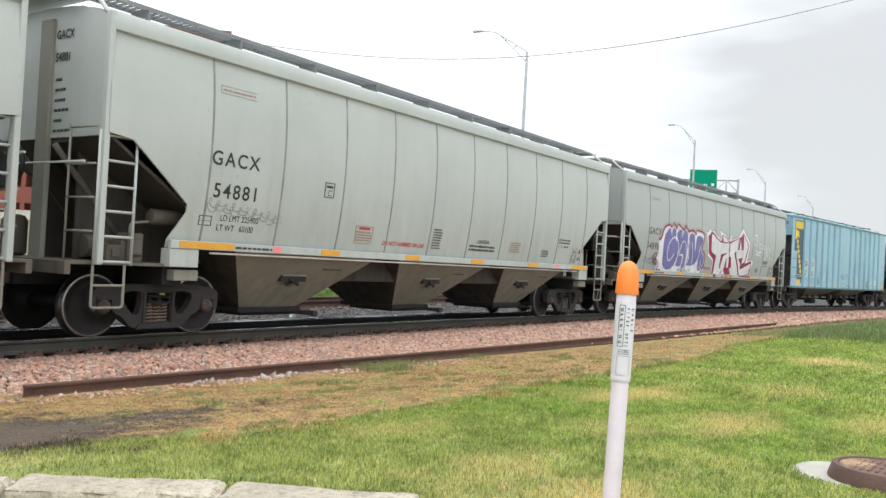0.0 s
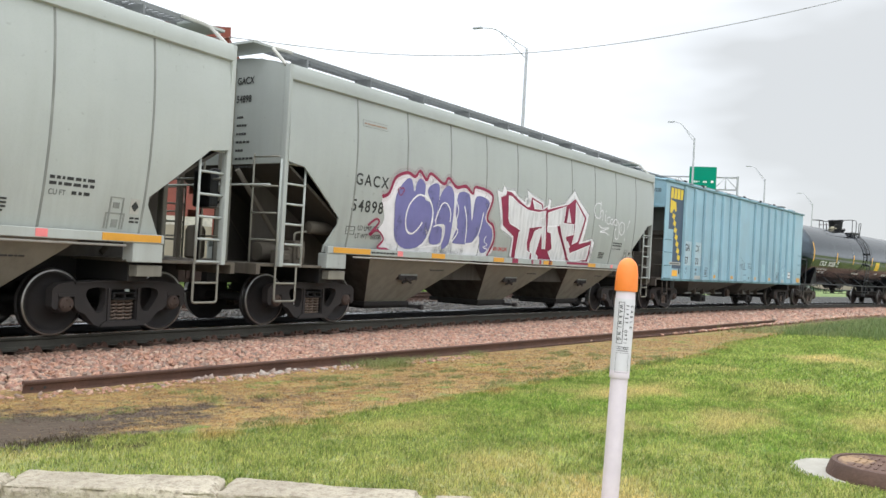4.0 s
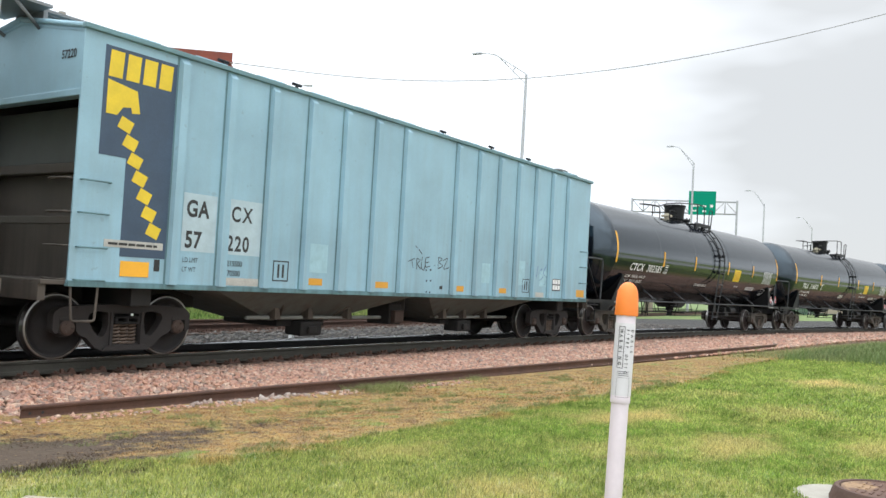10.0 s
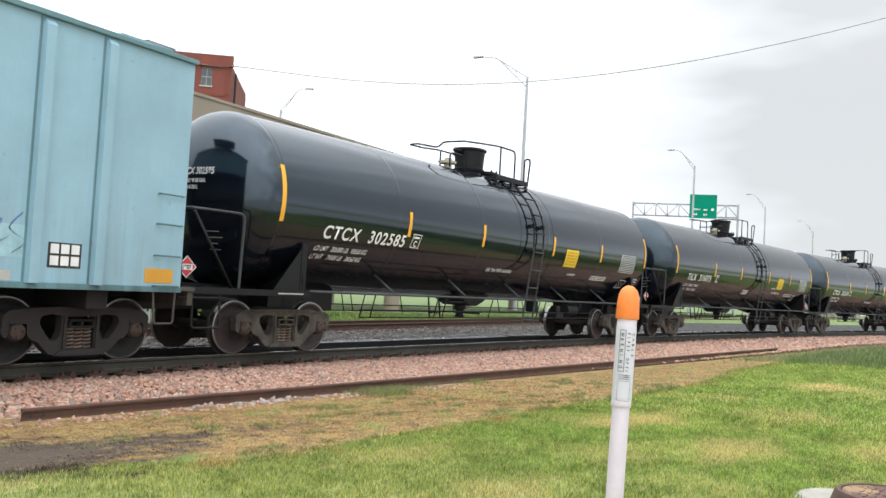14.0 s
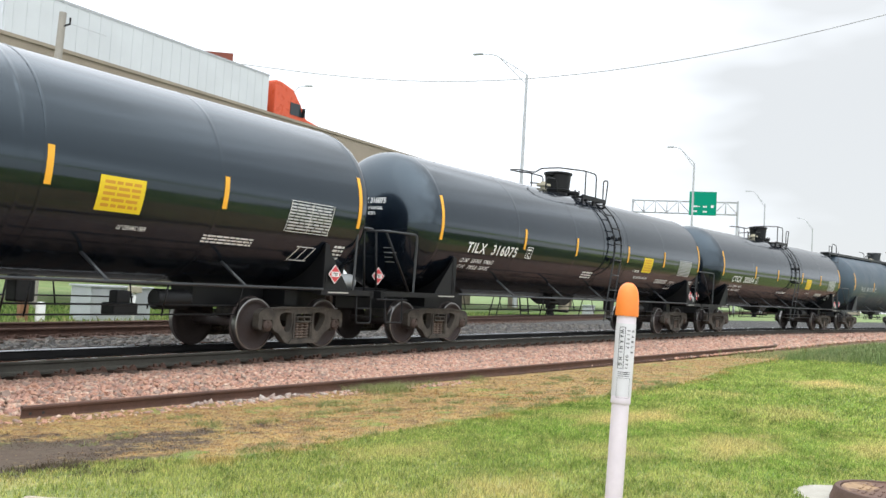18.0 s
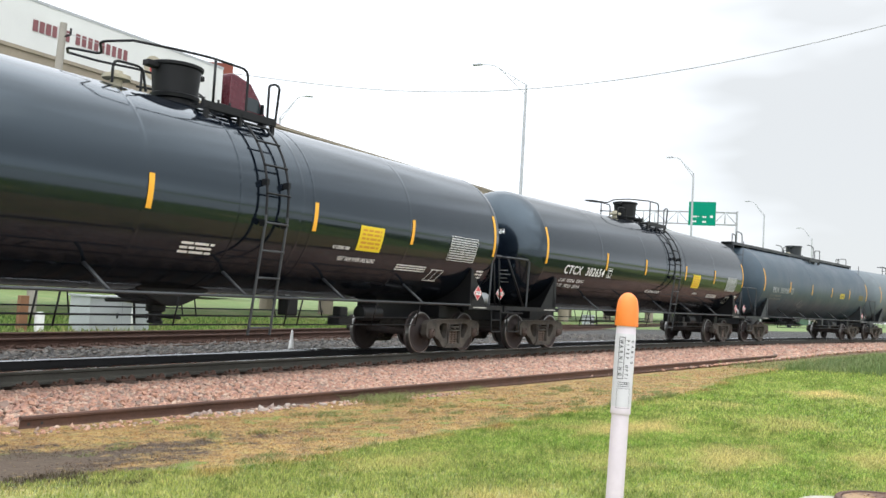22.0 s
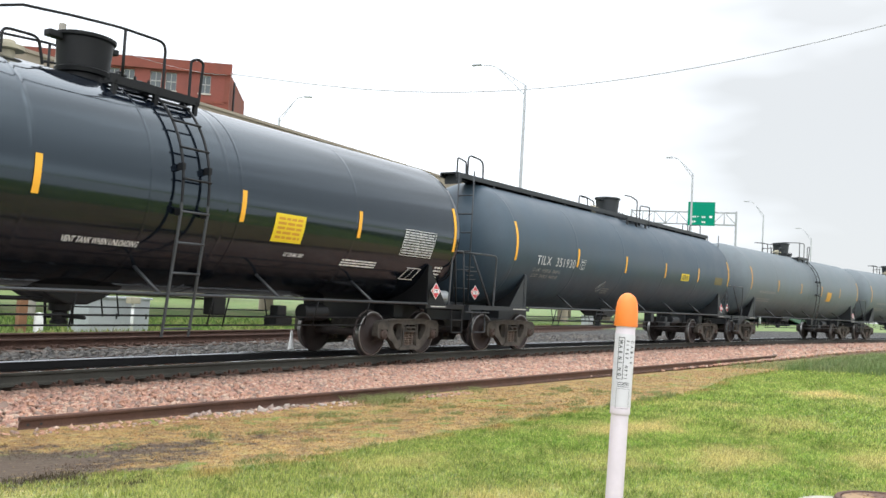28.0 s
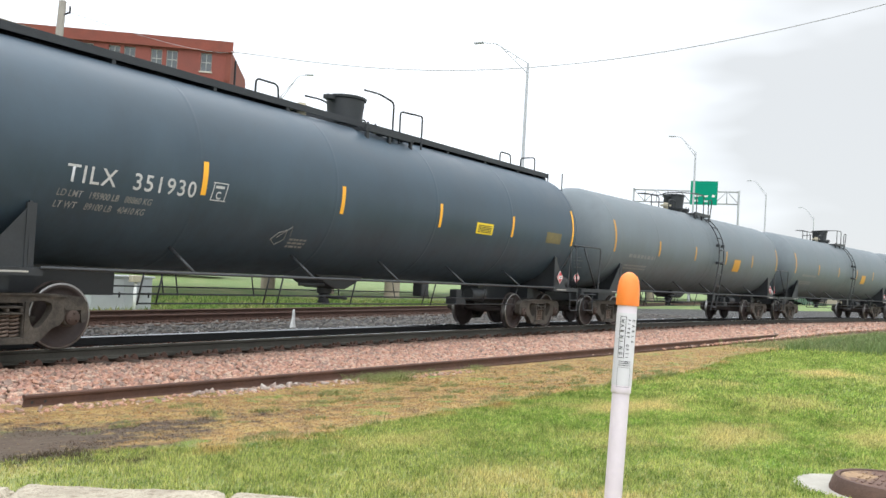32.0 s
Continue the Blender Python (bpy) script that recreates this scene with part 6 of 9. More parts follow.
    for ctrl in ([(6.58, 2.92), (6.71, 2.91), (7.00, 2.78), (7.48, 2.65), (7.98, 2.64), (8.30, 2.71), (8.35, 2.32), (8.21, 2.27), (7.63, 2.19), (7.61, 1.85), (7.70, 1.66), (7.87, 1.62), (7.89, 1.47),
                  (7.22, 1.47), (7.20, 1.64), (7.19, 2.09), (7.25, 2.15), (6.74, 2.28), (6.66, 2.39)],
                 [(7.65, 2.92), (8.07, 2.83), (8.13, 2.73), (7.75, 2.72)],
                 [(7.89, 2.16), (8.12, 2.24), (8.12, 2.51), (8.32, 2.54), (8.54, 1.74), (8.38, 1.74), (8.22, 2.16), (8.11, 1.61), (8.26, 1.53), (8.29, 1.47), (7.99, 1.47), (7.95, 1.60), (7.82, 1.67), (7.78, 1.85)],
                 [(8.46, 2.31), (8.94, 2.36), (9.03, 2.21), (9.53, 1.69), (9.74, 1.47), (8.96, 1.47), (8.85, 1.56), (8.70, 1.67), (8.87, 1.77), (8.68, 2.17), (8.51, 2.19)],
                 [(8.44, 2.67), (9.33, 2.91), (9.27, 2.46), (9.84, 2.47), (9.88, 2.20), (9.46, 2.11), (9.85, 1.68), (10.91, 1.96), (10.86, 1.55), (9.97, 1.47), (9.72, 1.61), (9.19, 2.19), (9.08, 2.39), (8.45, 2.33), (8.39, 2.57)],
                 [(9.83, 3.07), (10.38, 2.67), (10.15, 2.02), (9.87, 1.93), (9.92, 2.19), (9.89, 2.53)]):
        spray_fill("graffiti_letter", car, M["sp_silver"], ctrl, y - 0.008, False, "silver-white angular spray-painted letter")
        spray_line("graffiti_stroke", car, M["sp_line"], ctrl, y - 0.012, 0.022, True, False)
    spray_fill("graffiti_shadow", car, M["sp_crimson"], [(9.36, 2.47), (9.37, 2.89), (9.53, 2.98), (9.71, 3.03), (9.75, 2.48)], y - 0.014, False)
    for ctrl in ([(9.46, 2.90), (9.41, 2.49), (9.66, 2.50)], [(9.62, 2.01), (9.53, 1.99), (9.67, 1.81), (9.80, 1.85)]):
        spray_fill("graffiti_letter", car, M["sp_silver"], ctrl, y - 0.018, False)
    for ctrl in ([(8.44, 2.31), (8.40, 2.62)], [(7.62, 2.20), (8.20, 2.28)], [(9.06, 2.40), (9.19, 2.17), (9.72, 1.60)]):
        spray_line("graffiti_stroke", car, M["sp_crimson"], ctrl, y - 0.016, 0.04, False, False)
    for a, b in ((6.96, 7.21), (7.83, 7.90), (8.20, 8.29), (8.65, 8.80), (9.61, 10.80)):
        flat("graffiti_drip", car, M["sp_crimson"], a, b, 1.34 if b < 9 else 1.39, 1.45, -1.636)
    # handwritten tag
    for ctrl in ( [(11.56, 3.15), (11.34, 3.18), (11.16, 3.08), (11.14, 2.92), (11.26, 2.78), (11.45, 2.75), (11.6, 2.85)], [(11.52, 3.24), (11.51, 2.98), (11.5, 2.72)], [(11.51, 2.9), (11.6, 3.0), (11.67, 2.93), (11.67, 2.7)], [(11.84, 2.89), (11.85, 2.65)], [(11.85, 3.01), (11.88, 2.97)], [(12.14, 2.83), (12.0, 2.82), (11.94, 2.72), (12.01, 2.63), (12.16, 2.65)], [(12.35, 2.79), (12.22, 2.77), (12.19, 2.66), (12.3, 2.63), (12.38, 2.74), (12.42, 2.63)], [(12.64, 2.78), (12.46, 2.79), (12.45, 2.66), (12.59, 2.63), (12.68, 2.75), (12.81, 2.49), (12.8, 2.24), (12.64, 2.25), (12.53, 2.46), (12.61, 2.53)], [(13.14, 2.68), (12.95, 2.75), (12.8, 2.64), (12.84, 2.46), (13.03, 2.36), (13.16, 2.49), (13.14, 2.68)], [(12.92, 2.65), (12.95, 2.47)], [(13.48, 2.83), (13.42, 2.72), (13.35, 2.55)], [(13.25, 2.28), (13.27, 2.2)], [(11.48, 2.56), (11.7, 2.49), (12.13, 2.52), (11.91, 2.45), (11.6, 2.37), (11.95, 2.37), (12.19, 2.3)] ):
        spray_line("graffiti_stroke", car, M["sp_line"], [(a - 0.20, b) for a, b in ctrl], y - 0.004, 0.03)


# ---------------------------------------------------------------- blue hopper car
def blue_hopper(x0):
    car = empty("ribbed_hopper_car")
    CARS.append((car, x0, (1.2, 13.95)))
    LONG[car] = 1.05
    tagged(car, "light blue ribbed covered hopper car with a navy emblem panel", "freight car")
    L = 15.15
    zb, zt = 1.08, 4.42
    ribs = [1.52 + 0.87 * i for i in range(7)] + [8.55 + 0.87 * i for i in range(7)]
    for s in (-1, 1):
        bm = bmesh.new()
        bm_box(bm, 0.0, L, min(s * 1.56, s * 1.59), max(s * 1.56, s * 1.59), zb, zt)
        part("side_sheet", bm, M["blue"], car)
        bar("side_lining", car, M["blue_low"], [(0.03, L - 0.03, min(s * 1.548, s * 1.557), max(s * 1.548, s * 1.557), zb + 0.04, zt - 0.05)], "brown inner face of the side")
        for x in ribs:
            bm = bmesh.new()
            a, b = s * 1.588, s * 1.672
            prof = [(x - 0.085, a), (x - 0.068, b), (x + 0.060, b), (x + 0.080, a)]
            lo = [bm.verts.new((u, v, zb + 0.02)) for u, v in prof]
            hi = [bm.verts.new((u, v, zt - 0.12)) for u, v in prof]
            tip = [bm.verts.new((u, a, zt - 0.02)) for u, v in prof]
            for i in range(3):
                bm.faces.new((lo[i], lo[i + 1], hi[i + 1], hi[i]))
            bm.faces.new((hi[1], hi[2], tip[2], tip[1]))
            bm.faces.new((hi[0], hi[1], tip[1])), bm.faces.new((hi[2], hi[3], tip[2]))
            bm.faces.new(lo)
            rib = part("side_rib", bm, M["blue"], car)
            # dark strip on the rib's left, for grime and the rib's shadow
            bar("weld_seam", rib, M["blue_edge"], [(x - 0.115, x - 0.084, min(s * 1.588, s * 1.594), max(s * 1.588, s * 1.594), zb + 0.03, zt - 0.03)])
        bm = bmesh.new()
        bm_box(bm, -0.02, L + 0.02, min(s * 1.55, s * 1.655), max(s * 1.55, s * 1.655), zt - 0.02, zt + 0.05)
        finish(bm, 0.012)
        part("top_rail", bm, M["blue_edge"], car)
        bm = bmesh.new()
        bm_box(bm, 0.0, L, min(s * 1.52, s * 1.615), max(s * 1.52, s * 1.615), zb - 0.05, zb + 0.03)
        finish(bm, 0.01)
        part("side_sill", bm, M["blue_edge"], car)
    bm = bmesh.new()
    ridge = [(-1.56, zt), (0.0, zt + 0.27), (1.56, zt)]
    low = [[bm.verts.new((x, y, z - o)) for y, z in ridge] for x in (0.02, L - 0.02) for o in (0.0, 0.05)]
    for a, b in ((0, 2), (1, 3), (0, 1), (2, 3)):
        for i in range(2):
            bm.faces.new((low[a][i], low[a][i + 1], low[b][i + 1], low[b][i]))
    for i in (0, 2):
        bm.faces.new((low[0][i], low[1][i], low[3][i], low[2][i]))
    part("roof", bm, M["blue"], car)
    for y in (-0.30, -0.15, 0.0, 0.15, 0.30):
        bar("running_board", car, M["grate"], [(-0.32, L + 0.32, y - 0.055, y + 0.055, zt + 0.41, zt + 0.45)])
    for i in range(11):
        x = 0.15 + i * (L - 0.3) / 10
        bar("running_board_bracket", car, M["grate"], [(x - 0.03, x + 0.03, -0.36, 0.36, zt + 0.2, zt + 0.41)])
    for i in range(12):
        x = 0.75 + i * 1.21
        for y in (-1.05, 0.75):
            bm = bmesh.new()
            bm_box(bm, x, x + 0.62, y - 0.22, y + 0.22, zt + 0.02, zt + 0.19)
            finish(bm, 0.04)
            part("roof_hatch", bm, M["blue"], car)
    for x in (2.6, 4.2, 8.6, 10.6, 12.4):
        rods("roof_vent", car, M["iron"], [[(x, -1.1, zt + 0.02), (x, -1.1, zt + 0.27)], [(x - 0.1, -1.1, zt + 0.27), (x + 0.1, -1.1, zt + 0.27)]], 0.028)
    rods("roof_handhold", car, M["blue_edge"], [bend([(L - 1.0, -1.2, zt + 0.04), (L - 1.0, -1.2, zt + 0.2), (L - 0.1, -1.2, zt + 0.2), (L - 0.1, -1.2, zt + 0.04)], 0.06)], 0.02)
    for x, d in ((0.0, 1), (L, -1)):
        xs = lambda a, b: sorted((x + d * a, x + d * b))
        bm = bmesh.new()
        gable = [(-1.56, 3.62), (1.56, 3.62), (1.56, zt), (0.0, zt + 0.27), (-1.56, zt)]
        a, b = [[bm.verts.new((q, y, z)) for y, z in gable] for q in xs(0.03, 0.08)]
        bm.faces.new(a), bm.faces.new(b)
        for i in range(5):
            bm.faces.new((a[i], a[(i + 1) % 5], b[(i + 1) % 5], b[i]))
        part("end_header", bm, M["blue"], car)
        for sy in (-1, 1):
            rods("roof_edge_trim", car, M["blue"], [[(x + d * 0.02, sy * 1.58, zt + 0.02), (x + d * 0.02, 0.0, zt + 0.30)]], 0.04)
        bar("end_running_board", car, M["grate"], [(*xs(-0.42, 0.1), -0.62, 0.62, zt + 0.40, zt + 0.44)])
        rods("running_board_brace", car, M["grate"], [[(x - d * 0.38, y, zt + 0.40), (x + d * 0.03, y * 0.8, zt + 0.12)] for y in (-0.55, 0.55)], 0.025)
        bar("end_shelf", car, M["blue"], [(*xs(0.0, 0.16), -1.56, 1.56, 3.52, 3.62)], bevel=0.015)
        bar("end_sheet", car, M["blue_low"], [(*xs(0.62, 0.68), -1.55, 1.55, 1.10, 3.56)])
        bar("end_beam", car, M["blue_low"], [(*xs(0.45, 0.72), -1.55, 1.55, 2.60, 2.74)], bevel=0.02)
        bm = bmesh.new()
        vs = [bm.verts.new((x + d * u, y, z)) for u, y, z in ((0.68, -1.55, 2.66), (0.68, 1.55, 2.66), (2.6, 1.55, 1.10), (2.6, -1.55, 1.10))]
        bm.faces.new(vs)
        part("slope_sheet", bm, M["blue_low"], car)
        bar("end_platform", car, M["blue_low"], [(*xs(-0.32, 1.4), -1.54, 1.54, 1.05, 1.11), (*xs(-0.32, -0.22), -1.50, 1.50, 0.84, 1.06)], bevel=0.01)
        bar("upper_end_sheet", car, M["blue_dust_shade"], [(*xs(0.54, 0.60), -1.55, 1.55, 2.76, 3.54)])
        for y in (-1.3, 1.3):
            for z in (1.12, 1.56, 2.0, 2.44):
                rods("end_rung", car, M["blue_low"], [bend([(x + d * 0.03, y - 0.22, z), (x - d * 0.06, y - 0.22, z), (x - d * 0.06, y + 0.22, z), (x + d * 0.03, y + 0.22, z)], 0.03)], 0.013)
        bar("end_cross_bar", car, M["blue_low"], [(*xs(0.1, 0.2), -1.54, 1.54, 1.85, 1.95)], bevel=0.008)
        bar("centre_sill", car, M["truck_dark"], [(*xs(-0.3, 3.0), -0.26, 0.26, 0.70, 1.06)], bevel=0.01)
        bar("body_bolster", car, M["truck_dark"], [(*xs(1.04, 1.36), -1.42, 1.42, 0.77, 1.06)], bevel=0.02)
        for s in (-1, 1):
            for z in (1.12, 1.55, 2.0, 2.43):
                a, b = xs(0.08, 0.48)
                rods("side_rung", car, M["blue_edge"], [bend([(a, s * 1.585, z), (a, s * 1.66, z), (b, s * 1.66, z), (b, s * 1.585, z)], 0.03)], 0.013)
            a, b = xs(0.06, 0.44)
            rods("sill_step", car, M["blue_low"], [bend([(a, s * 1.56, 1.05), (a + 0.03, s * 1.58, 0.58), (b - 0.03, s * 1.58, 0.58), (b, s * 1.56, 1.05)], 0.05)], 0.017)
        coupler(car, x - d * 0.25, -d)
    # underside
    for ta, tb, ba, bb in ((2.4, 7.45, 4.35, 5.75), (7.85, 12.4, 9.35, 10.6)):
        bm = bmesh.new()
        top = [bm.verts.new(p) for p in ((ta, -1.5, 1.05), (tb, -1.5, 1.05), (tb, 1.5, 1.05), (ta, 1.5, 1.05))]
        low = [bm.verts.new(p) for p in ((ba, -0.62, 0.50), (bb, -0.62, 0.50), (bb, 0.62, 0.50), (ba, 0.62, 0.50))]
        bm.faces.new(top), bm.faces.new(low)
        for i in range(4):
            bm.faces.new((top[i], top[(i + 1) % 4], low[(i + 1) % 4], low[i]))
        pk = part("discharge_pocket", bm, M["blue_dust_shade"], car)
        bar("outlet_gate", pk, M["truck_dark"], [(ba + 0.1, bb - 0.1, -0.7, 0.7, 0.40, 0.52)], bevel=0.02)
        bar("outlet_valve", pk, M["truck_dark"], [(ba + 0.45, ba + 1.0, -0.95, -0.55, 0.24, 0.50)], bevel=0.04)
        bar("valve_cap", pk, M["truck_dark"], [(ba + 0.6, ba + 0.8, -1.02, -0.95, 0.28, 0.42)], bevel=0.03)
        rods("outlet_pipe", pk, M["seam"], [[(ta + 1.2, -0.86, 0.57), (tb - 0.35, -0.86, 0.57)]], 0.035)
        for u in (ba - 0.25, ba + 0.55, bb + 0.2):
            bm = bmesh.new()
            bm_prism(bm, [(u, 0.55), (u + 0.14, 0.55), (u + 0.05, 0.92), (u, 0.92)], -1.02, -0.66)
            part("stiffener", bm, M["blue_low"], pk)
        for u, v in ((ba - 0.3, ba + 0.1), (bb + 0.3, bb - 0.1)):
            rods("brace", pk, M["blue_low"], [[(u, -1.3, 1.0), (v, -0.75, 0.52)]], 0.025)
    bar("brake_gear", car, M["truck_dark"], [(7.35, 7.75, -0.9, -0.3, 0.42, 0.86), (7.55, 8.0, -0.8, -0.4, 0.66, 1.04)], bevel=0.04)
    bar("pipe_coupling", car, M["rustcap"], [(7.42, 7.72, -1.0, -0.88, 0.46, 0.72)], bevel=0.03)
    truck_under(car, 1.2), truck_under(car, L - 1.2)
    # emblem panel and markings
    y = -1.591
    bm = bmesh.new()
    bm_prism(bm, [(0.30, 4.27), (1.41, 4.27), (1.41, 1.46), (0.70, 1.46), (0.70, 2.80), (0.30, 2.80)], y - 0.003, y)
    part("emblem_panel", bm, M["navy"], car, "navy blue emblem panel")
    for i in range(4):
        a = 0.36 + i * 0.255
        bm = bmesh.new()
        bm_prism(bm, [(a, 3.86), (a + 0.2, 3.86), (a + 0.22, 4.22), (a + 0.02, 4.22)], y - 0.007, y - 0.003)
        bm_box(bm, a + 0.08, a + 0.15, y - 0.0075, y - 0.007, 3.98, 4.10)
        part("emblem_block", bm, M["emblem"], car, "yellow emblem block")
    bm = bmesh.new()
    bm_prism(bm, [(0.36, 3.36), (0.52, 3.36), (0.60, 3.48), (0.72, 3.50), (0.74, 3.42), (0.86, 3.44), (0.80, 3.74), (0.36, 3.82)], y - 0.007, y - 0.003)
    part("emblem_block", bm, M["emblem"], car, "yellow emblem block")
    for i in range(7):
        bm = bmesh.new()
        bm_box(bm, -0.10, 0.10, y - 0.007, y - 0.003, -0.085, 0.085)
        part("emblem_bar", bm, M["emblem"], car, "yellow emblem bar", pose(0.66 + i * 0.088, 0, 3.25 - i * 0.235, 0, 22, 0))
    text_side(car, "GA", 1.72, 2.12, 0.34, y - 0.003, M["ink"], squeeze=0.80, bold=0.011, spacing=1.1)
    text_side(car, "CX", 2.54, 2.12, 0.33, y - 0.003, M["ink"], squeeze=0.80, bold=0.007, spacing=1.28)
    text_side(car, "57", 1.72, 1.66, 0.34, y - 0.003, M["ink"], squeeze=0.80, bold=0.011, spacing=1.1)
    text_side(car, "220", 2.48, 1.66, 0.33, y - 0.003, M["ink"], squeeze=0.80, bold=0.008, spacing=1.16)
    text_side(car, "LD LMT", 1.70, 1.44, 0.10, y - 0.003, M["ink"], squeeze=0.8)
    text_side(car, "LT WT", 1.70, 1.30, 0.10, y - 0.003, M["ink"], squeeze=0.8)
    text_side(car, "215500", 2.50, 1.42, 0.12, y - 0.003, M["ink"], squeeze=0.85, bold=0.002)
    text_side(car, "70500", 2.52, 1.27, 0.12, y - 0.003, M["ink"], squeeze=0.85, bold=0.002)
    flat("stencil_patch", car, M["palepatch"], 1.66, 2.26, 1.60, 2.46, y + 0.0005, "paler repainted patch", 0.0025)
    flat("stencil_patch", car, M["palepatch"], 2.49, 3.16, 1.60, 2.46, y + 0.0005, "paler repainted patch", 0.0025)
    flat("warning_strip", car, M["dirtywhite"], 0.46, 1.36, 1.58, 1.68, y - 0.003)
    text_bars(car, 0.52, 1.30, 1.60, 1.66, 1, y - 0.008, M["ink"])
    flat("reflector", car, M["yellow"], 0.72, 1.16, 1.19, 1.40, y - 0.003)
    for a in (4.15, 5.95, 8.55, 10.35):
        flat("reflector", car, M["amber"], a, a + 0.45, 1.18, 1.30, y)
    flat("reflector", car, M["amber"], L - 0.62, L - 0.15, 1.16, 1.36, y)
    flat("test_panel", car, M["ink"], L - 2.05, L - 1.6, 1.30, 1.62, y)
    for i in range(3):
        for j in range(2):
            flat("test_mark", car, M["white"], L - 2.02 + 0.14 * i, L - 1.91 + 0.14 * i, 1.33 + 0.15 * j, 1.45 + 0.15 * j, y - 0.005)
    flat("primer_patch", car, M["dirtywhite"], 2.42, 3.15, 1.12, 1.24, y)
    flat("primer_patch", car, M["dirtywhite"], L - 3.1, L - 2.5, 1.12, 1.24, y)
    for x, w, h in ((4.2, 0.5, 0.5), (9.7, 0.35, 0.45), (11.2, 0.45, 0.6), (12.4, 0.5, 0.4)):
        flat("worn_patch", car, M["bluepatch"], x, x + w, 1.4, 1.4 + h, y + 0.0005, "scuffed paler patch of paint", 0.0025)
    for x in (3.45, 11.55):
        for a, b, c, e in ((0, 0.34, 1.22, 1.24), (0, 0.34, 1.54, 1.56), (0, 0.02, 1.22, 1.56), (0.32, 0.34, 1.22, 1.56), (0.1, 0.14, 1.28, 1.50), (0.2, 0.24, 1.28, 1.50)):
            flat("gate_sticker", car, M["ink"], x + a, x + b, c, e, y, "", 0.003)
    for ctrl in ([(6.99, 1.74), (7.2, 1.81)], [(7.11, 1.78), (7.15, 1.62)], [(7.26, 1.81), (7.28, 1.59)], [(7.26, 1.81), (7.38, 1.79), (7.3, 1.7), (7.43, 1.6)],
                 [(7.45, 1.85), (7.43, 1.65), (7.53, 1.6), (7.57, 1.85)], [(7.69, 1.87), (7.56, 1.82), (7.58, 1.66), (7.72, 1.68)], [(7.57, 1.74), (7.68, 1.76)], [(7.88, 1.71), (7.9, 1.69)],
                 [(8.01, 1.88), (8.01, 1.64)], [(8.01, 1.88), (8.14, 1.85), (8.04, 1.77), (8.17, 1.71), (8.01, 1.64)], [(8.18, 1.82), (8.34, 1.87), (8.21, 1.65), (8.4, 1.68)], [(7.2, 2.07), (7.27, 2.02)], [(7.32, 2.0), (7.44, 1.91)]):
        spray_line("dark_tag", car, M["tagdark"], ctrl, y - 0.002, 0.022)
    for x, z in ((7.6, 1.59), (7.75, 1.6), (7.63, 1.37), (7.77, 1.38), (7.64, 1.14), (7.76, 1.14)):
        bm = bmesh.new()
        bm_lathe(bm, [(y - 0.012, 0.0), (y - 0.012, 0.016), (y, 0.02)], "y", 8, at=(x, 0, z))
        part("bolt_head", bm, M["ink"], car)
    flat("stencil_mark", car, M["ink"], 8.10, 8.20, 1.21, 1.28, y)
    for ctrl in ([(12.1, 1.9), (12.2, 1.55), (12.3, 1.9)], [(12.35, 1.7), (12.5, 1.85), (12.4, 1.55), (12.6, 1.65)], [(12.75, 1.95), (12.6, 1.75), (12.8, 1.6), (12.65, 1.45)]):
        spray_line("faint_tag", car, M["tagblue"], ctrl, y - 0.002, 0.022)
    lettering("end_lettering", "57220", 0.16, M["ink"], car, pose(0.024, -1.05, 4.05, 90, 0, -90), "", 0.85, 0.004)
    flat("side_door_recess", car, M["ink"], 1.24, 1.33, 1.28, 1.45, y)
    return car




# ---------------------------------------------------------------- tank cars
TR, TZ = 1.555, 2.675


def tank_y(z, lift=0.006):
    """The lawn side of the shell at a height."""
    r = TR + lift
    return -math.sqrt(max(r * r - (z - TZ) ** 2, 0.0))


def shell_patch(name, car, mat, x0, x1, z0, z1, lift=0.006, label="", n=8, skew=0.0):
    """A marking that follows the curve of the shell."""
    bm = bmesh.new()
    rows = []
    for i in range(n + 1):
        z = z0 + (z1 - z0) * i / n
        o = skew * (z - (z0 + z1) / 2)
        rows.append((bm.verts.new((x0 + o, tank_y(z, lift), z)), bm.verts.new((x1 + o, tank_y(z, lift), z))))
    for a, b in zip(rows, rows[1:]):
        bm.faces.new((a[0], a[1], b[1], b[0]))
    return part(name, bm, mat, car, label)


def shell_text(car, text, x, z, size, mat, squeeze=0.85, bold=0.004, name="lettering", spacing=1.0, slant=0.0):
    """Lettering wrapped onto the shell."""
    ob = lettering(name, text, size, mat, car, Matrix.Identity(4), "", squeeze, bold, "LEFT", spacing)
    for v in ob.data.vertices:
        zz = z + v.co.y
        v.co = (x + v.co.x + slant * v.co.y, tank_y(zz, 0.007), zz)
    return ob


def head_text(car, text, y, z, size, mat, squeeze=0.8):
    """Lettering wrapped onto the end head that faces down the line."""
    ob = lettering("head_lettering", text, size, mat, car, Matrix.Identity(4), "", squeeze, 0.004)
    for v in ob.data.vertices:
        yy, zz = y - v.co.x, z + v.co.y
        rho = min(math.hypot(yy, zz - TZ) / TR, 0.98)
        v.co = (-0.05 - HEAD * (1 - rho ** 2.05) ** (1 / 2.05) - 0.012, yy, zz)
    return ob


HEAD = 0.73


